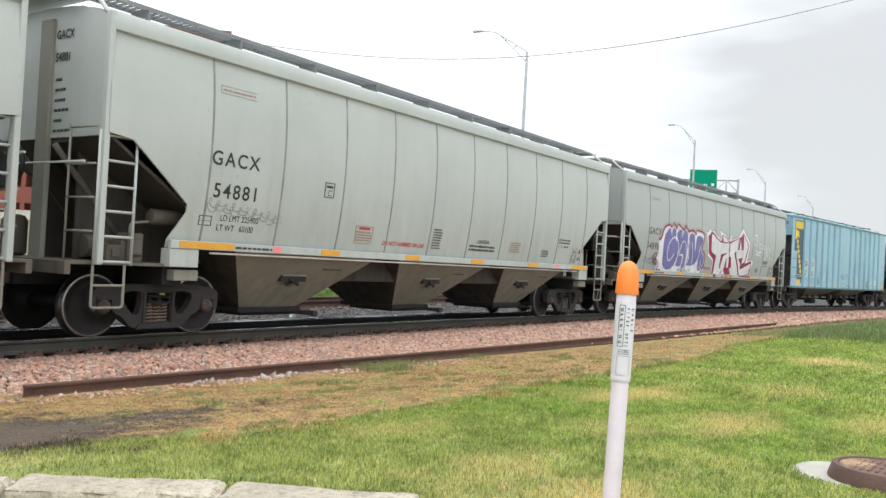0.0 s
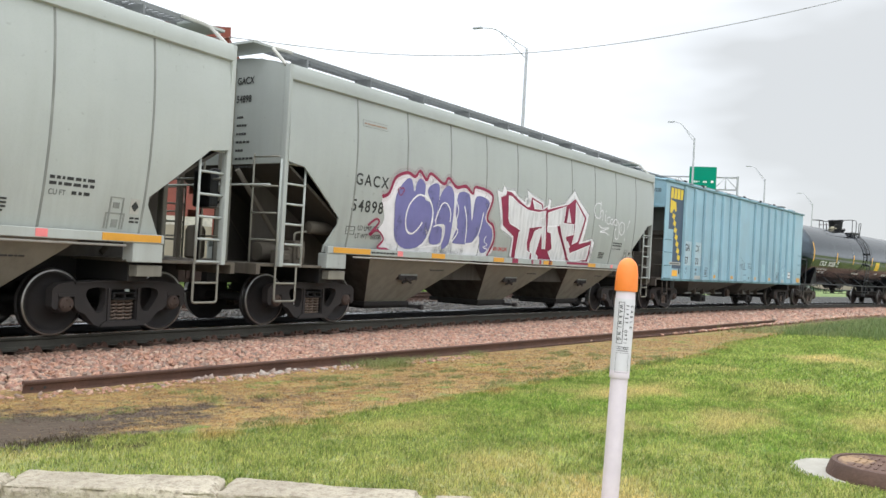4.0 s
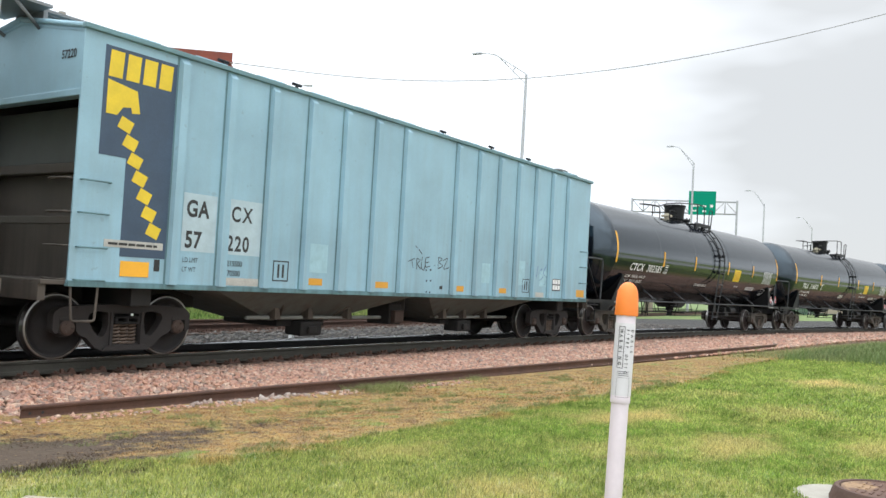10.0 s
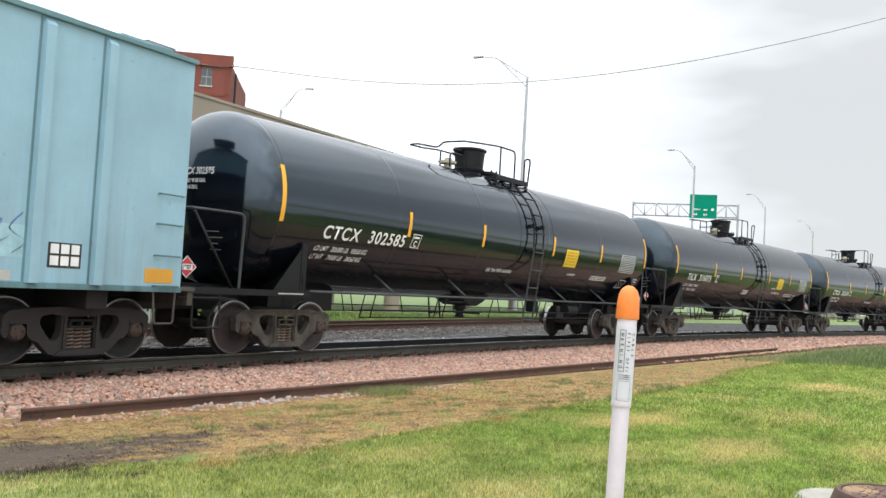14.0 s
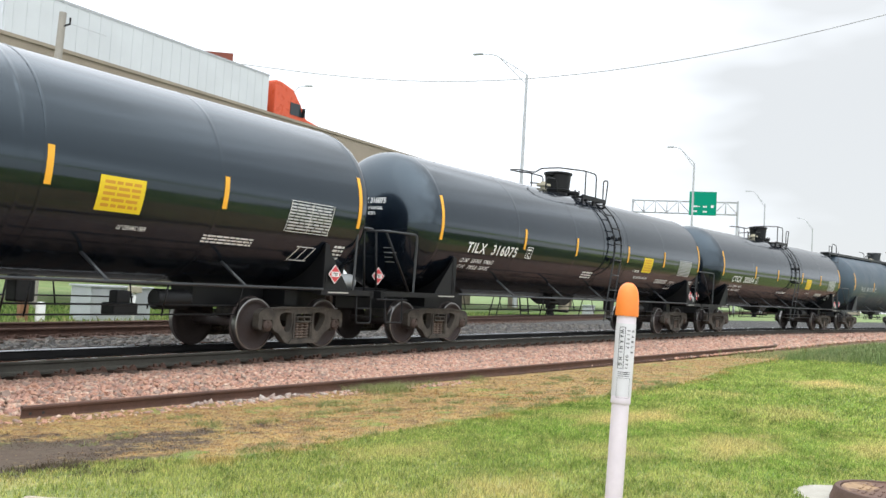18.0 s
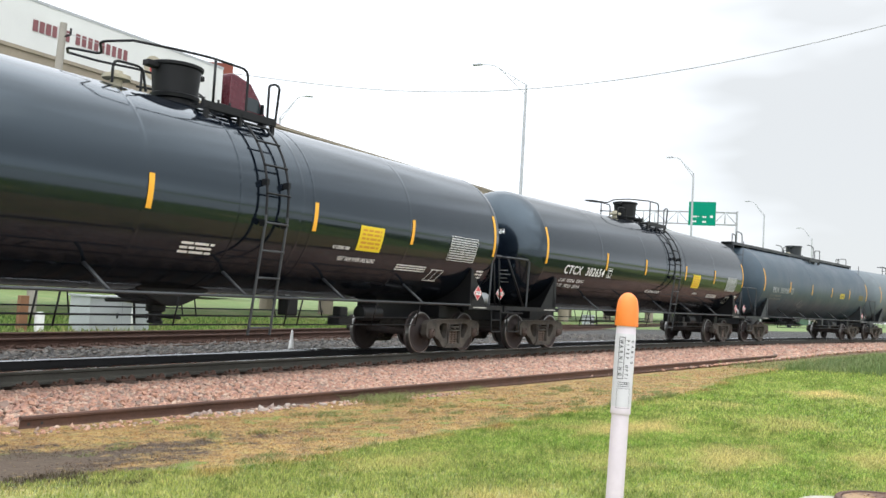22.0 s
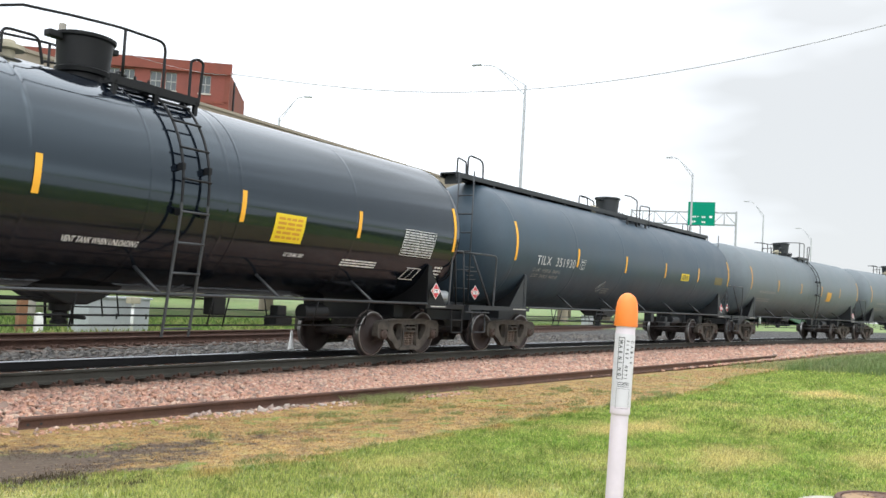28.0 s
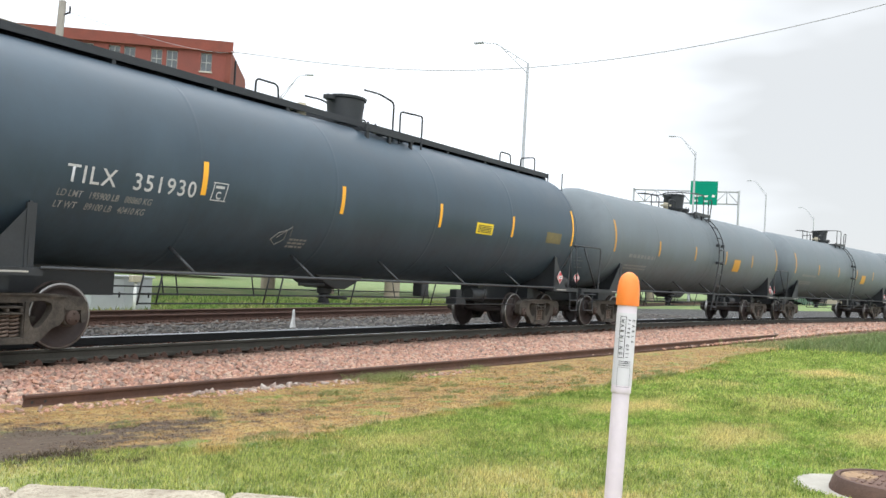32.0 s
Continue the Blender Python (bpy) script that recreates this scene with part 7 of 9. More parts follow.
def tank_shell(car, mat):
    bm = bmesh.new()
    n = 14
    left = []
    for i in range(n + 1):
        a = math.pi / 2 * i / n
        rho = math.sin(a)
        left.append((-0.05 - HEAD * max(1 - rho ** 2.05, 0) ** (1 / 2.05), TR * rho))
    left[0] = (left[0][0], 0.002)
    prof = left + [(-0.035, TR + 0.004), (-0.02, TR), (0.0, TR), (0.02, TR), (0.03, TR - 0.003), (0.04, TR), (0.07, TR)]
    for x in (3.0, 5.9, 8.9, 11.9):
        prof += [(x - 0.06, TR), (x - 0.015, TR), (x, TR + 0.004), (x + 0.015, TR), (x + 0.06, TR)]
    prof += [(15.11, TR), (15.22, TR), (15.235, TR + 0.004)]
    prof += [(15.20 - p, r) for p, r in reversed(left)]
    bm_lathe(bm, prof, "x", 72, at=(0, 0, TZ))
    return part("tank_shell", bm, mat, car)


def placard(car, x, y, z):
    """A red and white diamond placard in its holder."""
    for mat, r, lift in ((M["white"], 0.175, 0.0), (M["placard_red"], 0.155, 0.004)):
        bm = bmesh.new()
        bm_prism(bm, [(x - r, z), (x, z - r), (x + r, z), (x, z + r)], y - 0.004 - lift, y - lift)
        part("placard", bm, mat, car, "red and white diamond placard")
    flat("placard_band", car, M["white"], x - 0.10, x + 0.10, z - 0.045, z + 0.045, y - 0.008)
    lettering("placard_number", "1987", 0.085, M["ink"], car, pose(x - 0.085, y - 0.0135, z - 0.03, 90, 0, 0), "", 0.9, 0.003)


def tank_car(x0, mat, marks, label, style="modern", stripes=(0.02, 3.34, 5.98, 9.23, 12.01, 15.17), ink=None, bright=True, sheet=9.92, stencil=13.82):
    car = empty("tank_car")
    CARS.append((car, x0, (0.62, 14.3)))
    LONG[car] = 1.066
    tagged(car, label, "tank car", "tank cars of the train")
    ink = ink or M["white"]
    iron = M["iron"] if style == "modern" else M["slate_iron"]
    tank_shell(car, mat)
    L = 15.17
    old = style == "old"
    for i, x in enumerate(stripes):
        long = i in (0, len(stripes) - 1)
        shell_patch("reflective_stripe", car, M["yellow"] if bright else M["amber"], x - 0.045, x + 0.045, 2.28 if long else 2.30, 3.24 if long else 2.80, 0.007)
    # band round the shell beside the ladder
    if style != "old":
        for x in (7.55, 9.15) if style == "modern" else (7.35, 7.75):
            bm = bmesh.new()
            bm_lathe(bm, [(x, TR + 0.004), (x + 0.02, TR + 0.010), (x + 0.04, TR + 0.004)], "x", 60, at=(0, 0, TZ), cap=False)
            part("shell_seam", bm, mat, car)
    # manway housing and fittings on top
    top = TZ + TR
    cx = 7.05
    hx = 7.42 if not old else 7.65
    bm = bmesh.new()
    bm_lathe(bm, [(-0.22, 0.30), (0.05, 0.30), (0.06, 0.37), (0.12, 0.385), (0.14, 0.35), (0.56, 0.385), (0.58, 0.42), (0.625, 0.425), (0.64, 0.39), (0.65, 0.0)], "z", 36, at=(hx, 0, top))
    hs = part("fittings_housing", bm, iron, car, "round black fittings housing")
    bm = bmesh.new()
    bm_box(bm, hx - 0.58, hx - 0.37, -0.08, 0.08, top + 0.50, top + 0.60)
    finish(bm, 0.02)
    part("housing_hinge", bm, iron, hs)
    bar("housing_latch", hs, iron, [(hx + 0.38, hx + 0.52, -0.06, 0.06, top + 0.50, top + 0.59)], bevel=0.02)
    bm = bmesh.new()
    bm_lathe(bm, [(-0.1, 0.22), (0.06, 0.22), (0.10, 0.27), (0.16, 0.27), (0.18, 0.20), (0.2, 0.0)], "z", 24, at=(cx + 1.2, 0, top))
    for j in range(6):
        a = j * math.pi / 3
        bm_tube(bm, [(cx + 1.2 + 0.24 * math.cos(a), 0.24 * math.sin(a), top + 0.06), (cx + 1.2 + 0.24 * math.cos(a), 0.24 * math.sin(a), top + 0.22)], 0.022, 6)
    part("manway_cover", bm, iron, car)
    bm = bmesh.new()
    bm_lathe(bm, [(-0.1, 0.09), (0.06, 0.09), (0.07, 0.2), (0.13, 0.2), (0.14, 0.1), (0.2, 0.08), (0.2, 0.0)], "z", 20, at=(cx - 0.85, -0.25, top))
    part("relief_valve", bm, M["cream"], car, "cream capped relief valve")
    for s in (-1, 1):
        for y in (0.62, 0.75, 0.88):
            bar("platform_slat", car, iron, [(cx + (0.25 if s < 0 else -0.6), cx + 1.7, s * y - 0.045, s * y + 0.045, top - 0.10, top - 0.07)])
        bar("platform_edge", car, iron, [(cx + 0.2, cx + 1.7, s * 0.93 - 0.02, s * 0.93 + 0.02, top - 0.16, top - 0.04)])
    for x in (cx + 0.28, cx + 0.95, cx + 1.66):
        bm = bmesh.new()
        bm_box(bm, x - 0.025, x + 0.025, -0.95, 0.95, top - 0.14, top - 0.10)
        for s in (-1, 1):
            bm_box(bm, x - 0.03, x + 0.03, s * 0.9 - 0.03, s * 0.9 + 0.03, top - 0.36, top - 0.1)
        part("platform_bracket", bm, iron, car)
    if not old:
        for s in (-1, 1):
            rods("guard_rail", car, iron, [bend([(cx + 1.05, s * 0.92, top - 0.1), (cx + 1.05, s * 0.92, top + 0.66), (cx + 0.3, s * 0.92, top + 0.66), (cx - 0.4, s * 0.92, top + 0.60), (cx - 1.0, s * 0.80, top + 0.56)], 0.14),
                                           [(cx + 0.38, s * 0.92, top - 0.1), (cx + 0.38, s * 0.92, top + 0.66)]], 0.021)
            rods("guard_rail", car, iron, [bend([(cx + 1.52, s * 0.92, top - 0.12), (cx + 1.52, s * 0.92, top + 0.52), (cx + 1.60, s * 0.98, top + 0.56), (cx + 1.70, s * 0.98, top + 0.52), (cx + 1.70, s * 0.92, top - 0.14)], 0.05)], 0.021)
        rods("guard_rail", car, iron, [bend([(cx - 1.0, -0.80, top + 0.56), (cx - 1.25, -0.4, top + 0.52), (cx - 0.95, 0.0, top + 0.46), (cx - 1.25, 0.4, top + 0.52), (cx - 1.0, 0.80, top + 0.56)], 0.12),
                                       bend([(cx - 1.05, -0.45, top - 0.04), (cx - 1.05, -0.45, top + 0.30), (cx - 0.6, -0.5, top + 0.30), (cx - 0.52, -0.5, top - 0.06)], 0.10),
                                       [(cx + 0.3, 0.92, top + 0.36), (cx + 1.7, 0.92, top + 0.5)]], 0.02)
    else:
        for s in (-1, 1):
            rods("guard_rail", car, iron, [bend([(8.22, s * 0.8, top - 0.3), (8.22, s * 0.8, top + 0.60), (7.75, s * 0.8, top + 0.68), (7.30, s * 0.8, top + 0.66)], 0.10),
                                           bend([(8.45, s * 0.8, top - 0.3), (8.45, s * 0.8, top + 0.46), (9.2, s * 0.8, top + 0.50), (9.2, s * 0.8, top - 0.3)], 0.08)], 0.02)
    # ladder that follows the shell
    if not old:
        for s in (-1, 1):
            for x in (8.0, 8.46):
                arc = [0.62 + 0.95 * i / 10 for i in range(11)]
                rods("ladder_stile", car, iron, [[(x, s * (TR + 0.10) * math.sin(a), TZ + (TR + 0.10) * math.cos(a)) for a in arc] + [(x, s * 1.655, 2.45)]], 0.02)
                # the lower ladder is coloured lighter on the lawn side, as if lit
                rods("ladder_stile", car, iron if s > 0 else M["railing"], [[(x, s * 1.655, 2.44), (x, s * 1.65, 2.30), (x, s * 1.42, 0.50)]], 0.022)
                for z in (2.26, 2.92):
                    bar("ladder_bracket", car, iron, [(x - 0.025, x + 0.025, min(s * 1.54, s * 1.66), max(s * 1.54, s * 1.66), z, z + 0.10)])
            for a in (0.70, 0.94, 1.216, 1.50):
                y, z = s * (TR + 0.12) * math.sin(a), TZ + (TR + 0.12) * math.cos(a)
                rods("ladder_rung", car, iron, [[(7.98, y, z), (8.48, y, z)]], 0.018)
            for z in (2.32, 1.87, 1.43, 0.62):
                y = s * (1.66 - 0.128 * (2.3 - z))
                rods("ladder_rung", car, iron if s > 0 else M["railing"], [[(7.98, y, z), (8.48, y, z)]], 0.018)
    else:
        for o in (-0.4, -0.17):
            for xa, xb in ((-1.2, 5.9), (8.8, 15.4)):
                bar("running_board", car, iron, [(xa, xb, o - 0.11, o + 0.11, top + 0.06, top + 0.10)])
        for o in (-0.52, -0.05):
            bar("running_board_edge", car, iron, [(-1.2, 15.4, o - 0.015, o + 0.015, top - 0.02, top + 0.10)])
        for x in (-1.0, 0.4, 2.2, 4.0, 5.6, 9.0, 10.6, 12.2, 13.8, 15.3):
            bar("running_board_bracket", car, iron, [(x - 0.03, x + 0.03, -0.52, -0.05, top - 0.16, top + 0.06)])
        for x in (4.85, 12.9):
            rods("running_board_handrail", car, iron, [bend([(x, -0.5, top + 0.06), (x, -0.5, top + 0.34), (x + 0.50, -0.5, top + 0.34), (x + 0.54, -0.5, top + 0.06)], 0.09)], 0.019)
        rods("running_board_handrail", car, iron, [bend([(14.7, -0.5, top - 0.2), (14.7, -0.5, top + 0.46), (14.7, -0.05, top + 0.46), (14.7, -0.05, top - 0.2)], 0.09)], 0.019)
        rods("running_board_handrail", car, iron, [bend([(-0.72, -0.5, top - 0.02), (-0.72, -0.5, top + 0.60), (-0.10, -0.5, top + 0.54), (-0.075, -0.5, top - 0.02)], 0.16)], 0.022)
        rods("running_board_handrail", car, iron, [bend([(-1.14, -0.5, top - 0.1), (-1.14, -0.5, top + 0.46), (-0.80, -0.5, top + 0.40), (-0.77, -0.5, top - 0.02)], 0.06)], 0.020)
        for x in (-1.12, 15.4):
            ladder_pts = [[(x, y, 1.2), (x, y, top + 0.1)] for y in (-1.0, -0.55)]
            rods("end_ladder", car, iron, ladder_pts + [[(x, -1.0, z), (x, -0.55, z)] for z in (1.5, 1.95, 2.4, 2.85, 3.3, 3.75)], 0.018)
    # under the shell: stub sills, saddles, platforms, rails
    for x, d in ((0.0, 1), (L, -1)):
        xs = lambda a, b: sorted((x + d * a, x + d * b))
        E = 1.66 if d > 0 else 0.60
        bm = bmesh.new()
        bm_box(bm, *xs(-E - 0.04, 2.6), -0.27, 0.27, 0.72, 1.16)
        finish(bm, 0.015)
        part("stub_sill", bm, iron, car)
        for s in (-1, 1):
            bm = bmesh.new()
            vs = [(s * 0.25, 1.05), (s * 1.42, 1.05), (s * 1.44, 1.30), (s * 1.40, 1.95), (s * 1.30, 1.98), (s * 1.10, 1.68), (s * 0.8, 1.44), (s * 0.25, 1.27)]
            a = [bm.verts.new((x + d * 0.66, y, z)) for y, z in vs]
            b = [bm.verts.new((x + d * 0.70, y, z)) for y, z in vs]
            bm.faces.new(a), bm.faces.new(b)
            for i in range(len(vs)):
                bm.faces.new((a[i], a[(i + 1) % len(vs)], b[(i + 1) % len(vs)], b[i]))
            p, q = xs(0.62, 0.74)
            bm_box(bm, p, q, min(s * 1.385, s * 1.425), max(s * 1.385, s * 1.425), 1.05, 1.93)
            bm_prism(bm, [(x + d * 0.68, 1.93), (x + d * 0.68, 1.08), (x + d * 0.05, 1.08), (x + d * 0.05, 1.14)], min(s * 1.40, s * 1.415), max(s * 1.40, s * 1.415))
            part("saddle", bm, iron, car)
        bm = bmesh.new()
        for s in (-1, 1):
            bm_box(bm, *xs(-E, 0.84), min(s * 1.30, s * 1.47), max(s * 1.30, s * 1.47), 1.02, 1.12)
        bm_box(bm, *xs(-E - 0.04, -E + 0.06), -1.47, 1.47, 0.98, 1.12)
        o = 0.0 if d > 0 else 0.25
        bm_box(bm, *xs(0.48 + o, 0.78 + o), -0.80, 0.80, 0.80, 1.06)
        part("end_frame", bm, iron, car)
        IN = 0.68 if d > 0 else 0.08
        for i in range(11 if d > 0 else 4):
            bar("platform_slat", car, iron, [(*xs(-E + 0.09 + i * 0.11, -E + 0.16 + i * 0.11), -1.30, 1.30, 1.085, 1.115)])
        for s in (-1, 1):
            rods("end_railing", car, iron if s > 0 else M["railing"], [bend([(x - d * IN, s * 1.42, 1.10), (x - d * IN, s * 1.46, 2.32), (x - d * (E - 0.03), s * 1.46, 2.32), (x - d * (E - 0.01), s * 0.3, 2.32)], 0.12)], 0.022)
            rods("railing_post", car, iron, [[(x - d * (E - 0.02), s * 1.2, 2.32), (x - d * (E - 0.02), s * 1.28, 1.12)]], 0.02)
            if d > 0:
                rods("railing_brace", car, iron, [[(x - d * (E - 0.06), s * 1.44, 2.28), (x - d * 0.82, s * 1.42, 1.12)]], 0.024)
            bar("sill_legend", car, M["dirtywhite"], [(*xs(0.10, 0.66), min(s * 1.47, s * 1.474), max(s * 1.47, s * 1.474), 1.055, 1.078)])
            a, b = xs(-1.55, -1.05) if d > 0 else xs(-0.58, -0.16)
            rods("sill_step", car, iron, [bend([(a, s * 1.45, 1.03), (a, s * 1.47, 0.50), (b, s * 1.47, 0.50), (b, s * 1.45, 1.03)], 0.05), [(a, s * 1.46, 0.78), (b, s * 1.46, 0.78)] if d < 0 else [(a - 0.3, s * 1.5, 0.96), (b + 0.1, s * 1.5, 0.96)]], 0.017)
        coupler(car, x - d * (E - 0.12), -d)
        truck_under(car, x + d * (0.62 + o), True)
    placard(car, -0.88 if old else -1.46, -1.02 if old else -1.15, 1.42), placard(car, L - 0.50, -1.47, 1.40)
    for s in (-1, 1):
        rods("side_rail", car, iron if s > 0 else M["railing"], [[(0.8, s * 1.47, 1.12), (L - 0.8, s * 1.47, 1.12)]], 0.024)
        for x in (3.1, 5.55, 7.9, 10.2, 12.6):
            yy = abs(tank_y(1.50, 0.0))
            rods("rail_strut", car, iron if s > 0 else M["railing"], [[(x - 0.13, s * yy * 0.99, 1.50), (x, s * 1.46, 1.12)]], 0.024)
        rods("brake_pipe", car, iron, [[(2.3, s * 1.28, 0.80), (12.6, s * 1.28, 0.80)], [(2.3, s * 1.28, 0.66), (12.6, s * 1.28, 0.66)]]
             + [[(x, s * 1.40, 1.12), (x, s * 1.28, 0.64)] for x in (2.3, 2.6, 4.6, 4.9, 6.7, 8.9, 9.2, 11.2, 12.6)], 0.013)
    bm = bmesh.new()
    bm_prism(bm, [(6.55, 1.24), (8.15, 1.24), (7.75, 1.00), (7.5, 0.90), (7.2, 0.90), (6.95, 1.00)], -0.42, 0.42)
    finish(bm, 0.03)
    part("outlet_skid", bm, iron, car)
    bm = bmesh.new()
    bm_lathe(bm, [(0.92, 0.15), (0.80, 0.15), (0.78, 0.10), (0.66, 0.10), (0.64, 0.12), (0.60, 0.12), (0.59, 0.0)], "z", 20, at=(7.35, 0, 0))
    part("outlet_valve", bm, iron, car)
    rods("valve_handle", car, iron, [[(7.35, -0.6, 0.72), (7.35, 0.2, 0.72)]], 0.026)
    rods("steam_pipe", car, iron, [[(6.1, -0.55, 0.98), (6.75, -0.55, 0.98)]], 0.03)
    bm = bmesh.new()
    bm_lathe(bm, [(0, 0.0), (0.02, 0.13), (0.06, 0.15), (0.62, 0.15), (0.66, 0.13), (0.68, 0.0)], "x", 20, at=(L - 0.42, -1.22, 1.27))
    part("air_reservoir", bm, M["galv"] if not old else iron, car, "grey air reservoir cylinder")
    bar("brake_valve", car, iron, [(10.7, 11.1, -0.9, -0.6, 0.62, 0.80), (10.78, 11.0, -0.85, -0.65, 0.78, 0.98)], bevel=0.03)
    bar("pipe_bracket", car, iron, [(9.25, 9.5, -1.0, -0.75, 0.80, 1.15)], bevel=0.03)
    bm = bmesh.new()
    bm_lathe(bm, [(0, 0.0), (0, 0.14), (0.02, 0.16), (0.58, 0.16), (0.6, 0.14), (0.6, 0.0)], "x", 18, at=(11.5, -0.7, 0.86))
    part("brake_cylinder", bm, iron, car)
    # hand brake at the far end
    bm = bmesh.new()
    for j in range(24):
        a, b = 2 * math.pi * j / 24, 2 * math.pi * (j + 1) / 24
        bm_tube(bm, [(L + 0.51, -0.85 + 0.29 * math.cos(a), 1.93 + 0.29 * math.sin(a)), (L + 0.51, -0.85 + 0.29 * math.cos(b), 1.93 + 0.29 * math.sin(b))], 0.018, 6, False)
    for j in range(5):
        a = 2 * math.pi * j / 5
        bm_tube(bm, [(L + 0.47, -0.85, 1.93), (L + 0.51, -0.85 + 0.29 * math.cos(a), 1.93 + 0.29 * math.sin(a))], 0.014, 6)
    bm_box(bm, L + 0.37, L + 0.47, -0.97, -0.73, 1.75, 2.1)
    part("hand_brake", bm, iron, car, "black spoked hand brake wheel")
    bar("brake_stand", car, iron, [(L + 0.34, L + 0.40, -0.90, -0.80, 1.1, 2.1)])
    # markings
    if marks:
        shell_text(car, marks[0], 1.02, 2.09 if not old else 2.25, 0.325, ink, 0.96 if not old else 0.92, 0.006 if not old else 0.003, spacing=1.17, slant=0.14 if not old else 0.0)
        zz = 1.86 if not old else 2.06
        shell_text(car, "LD LMT   " + marks[1], 0.95, zz, 0.125, ink if not old else M["fadedwhite"], 0.80, 0.001, "weight_marks", slant=0.14)
        shell_text(car, "LT WT    " + marks[2], 0.95, zz - 0.15, 0.125, ink if not old else M["fadedwhite"], 0.80, 0.001, "weight_marks", slant=0.14)
        head_text(car, marks[0].replace("  ", " "), 0.12 if not old else 0.5, 3.0, 0.165, ink)
        for i, w in enumerate(("CAPY 30160 US GAL", "CAPY 114120 L")):
            head_text(car, w, 0.12 if not old else 0.5, 2.86 - 0.11 * i, 0.09, ink)
    else:
        text_bars(car, 1.05, 2.9, 2.12, 2.32, 1, 0, M["fadedwhite"], "worn_lettering", tank_y_lift, 8)
        text_bars(car, 1.0, 2.5, 1.78, 1.96, 2, 0, M["fadedwhite"], "worn_lettering", tank_y_lift, 9)
    bx, bz = (3.48, 2.09) if not old else (3.26, 2.24)
    for a, b, c, e in ((0, 0.26, 0.0, 0.015), (0, 0.26, 0.265, 0.28), (0, 0.015, 0, 0.28), (0.245, 0.26, 0, 0.28), (0.05, 0.21, 0.19, 0.23)):
        if marks:
            shell_patch("plate_mark", car, ink, bx + a, bx + b, bz + c, bz + e, 0.007, "", 3, 0.14)
    if marks:
        shell_text(car, "C", bx + 0.07, bz + 0.03, 0.16, ink, 0.85, 0.004, "plate_letter")
    yb = M["yellowsheet"] if bright else M["amber"]
    shell_patch("notice_sheet", car, yb, sheet, sheet + 0.69, 2.06 if not old else 2.28, 2.53, 0.007, "yellow notice sheet")
    text_bars(car, sheet + 0.07, sheet + 0.62, 2.10 if not old else 2.31, 2.49, 5, 0, M["amber"] if not old else M["ink"], "fine_print", lambda z: tank_y(z, 0.010), 4)
    if not old and marks:
        text_bars(car, 13.40, 14.42, 2.11, 2.58, 9, 0, M["dimwhite"], "data_table", tank_y_lift, 6)
        for a, b, c, e in ((13.38, 14.44, 2.08, 2.09), (13.38, 14.44, 2.60, 2.61), (13.38, 13.39, 2.08, 2.61), (14.43, 14.44, 2.08, 2.61), (13.90, 13.91, 2.08, 2.61)):
            shell_patch("data_table_frame", car, ink, a, b, c, e, 0.008, "", 6, 0.10)
        text_bars(car, 14.74, 15.02, 1.66, 1.94, 4, 0, ink, "date_marks", tank_y_lift, 3)
        text_bars(car, 11.80, 12.80, 1.76, 1.90, 3, 0, ink, "fine_print", tank_y_lift, 9)
        second = marks[0].endswith("075")
        first = not second
        if second:
            text_bars(car, 6.70, 7.30, 1.72, 1.92, 3, 0, ink, "fine_print", tank_y_lift, 3)
        shell_text(car, '0.5" CERAMIC FIBER', sheet + 0.42 if first else sheet - 0.62, 1.84 if first else 2.05, 0.085, ink, 0.62, 0.001, "legend", slant=0.14)
        shell_text(car, "VENT TANK WHEN UNLOADING", 6.49 if first else 10.04, 1.76 if first else 1.85, 0.112 if first else 0.105, ink, 0.66, 0.002, "legend", slant=0.14)
        q = stencil
        for a, b, c, e in ((q, q + 0.42, 1.60, 1.615), (q, q + 0.42, 1.835, 1.85), (q, q + 0.02, 1.60, 1.85), (q + 0.40, q + 0.42, 1.60, 1.85), (q + 0.20, q + 0.215, 1.60, 1.85)):
            shell_patch("stencil_frame", car, ink, a, b, c, e, 0.008, "", 3, 0.5)
    elif marks:
        shell_patch("notice_sheet", car, M["fadedamber"], 13.68, 14.48, 2.28, 2.56, 0.007, "faded yellow notice sheet")
        spray_pts = [(4.70, 1.74), (4.80, 1.86), (4.96, 1.92), (4.98, 1.76), (4.84, 1.66)]
        bm = bmesh.new()
        for a, b in zip(spray_pts, spray_pts[1:] + spray_pts[:1]):
            bm_tube(bm, [(a[0], tank_y(a[1], 0.006), a[1]), (b[0], tank_y(b[1], 0.006), b[1])], 0.008, 4)
        bm_tube(bm, [(4.8, tank_y(1.78), 1.78), (5.05, tank_y(1.98), 1.98), (5.08, tank_y(1.82), 1.82)], 0.008, 4)
        part("chalk_scribble", bm, M["fadedwhite"], car)
        text_bars(car, 5.10, 5.5, 1.62, 1.80, 3, 0, M["fadedwhite"], "fine_print", tank_y_lift, 5)
    # soft print low on the head
    for i, w in enumerate((0.42, 0.5, 0.34, 0.4)):
        head_text(car, "-" * int(w * 22), -0.55, 2.02 - 0.10 * i, 0.10, M["fadedwhite"])
    return car


def tank_y_lift(z):
    return tank_y(z, 0.007)



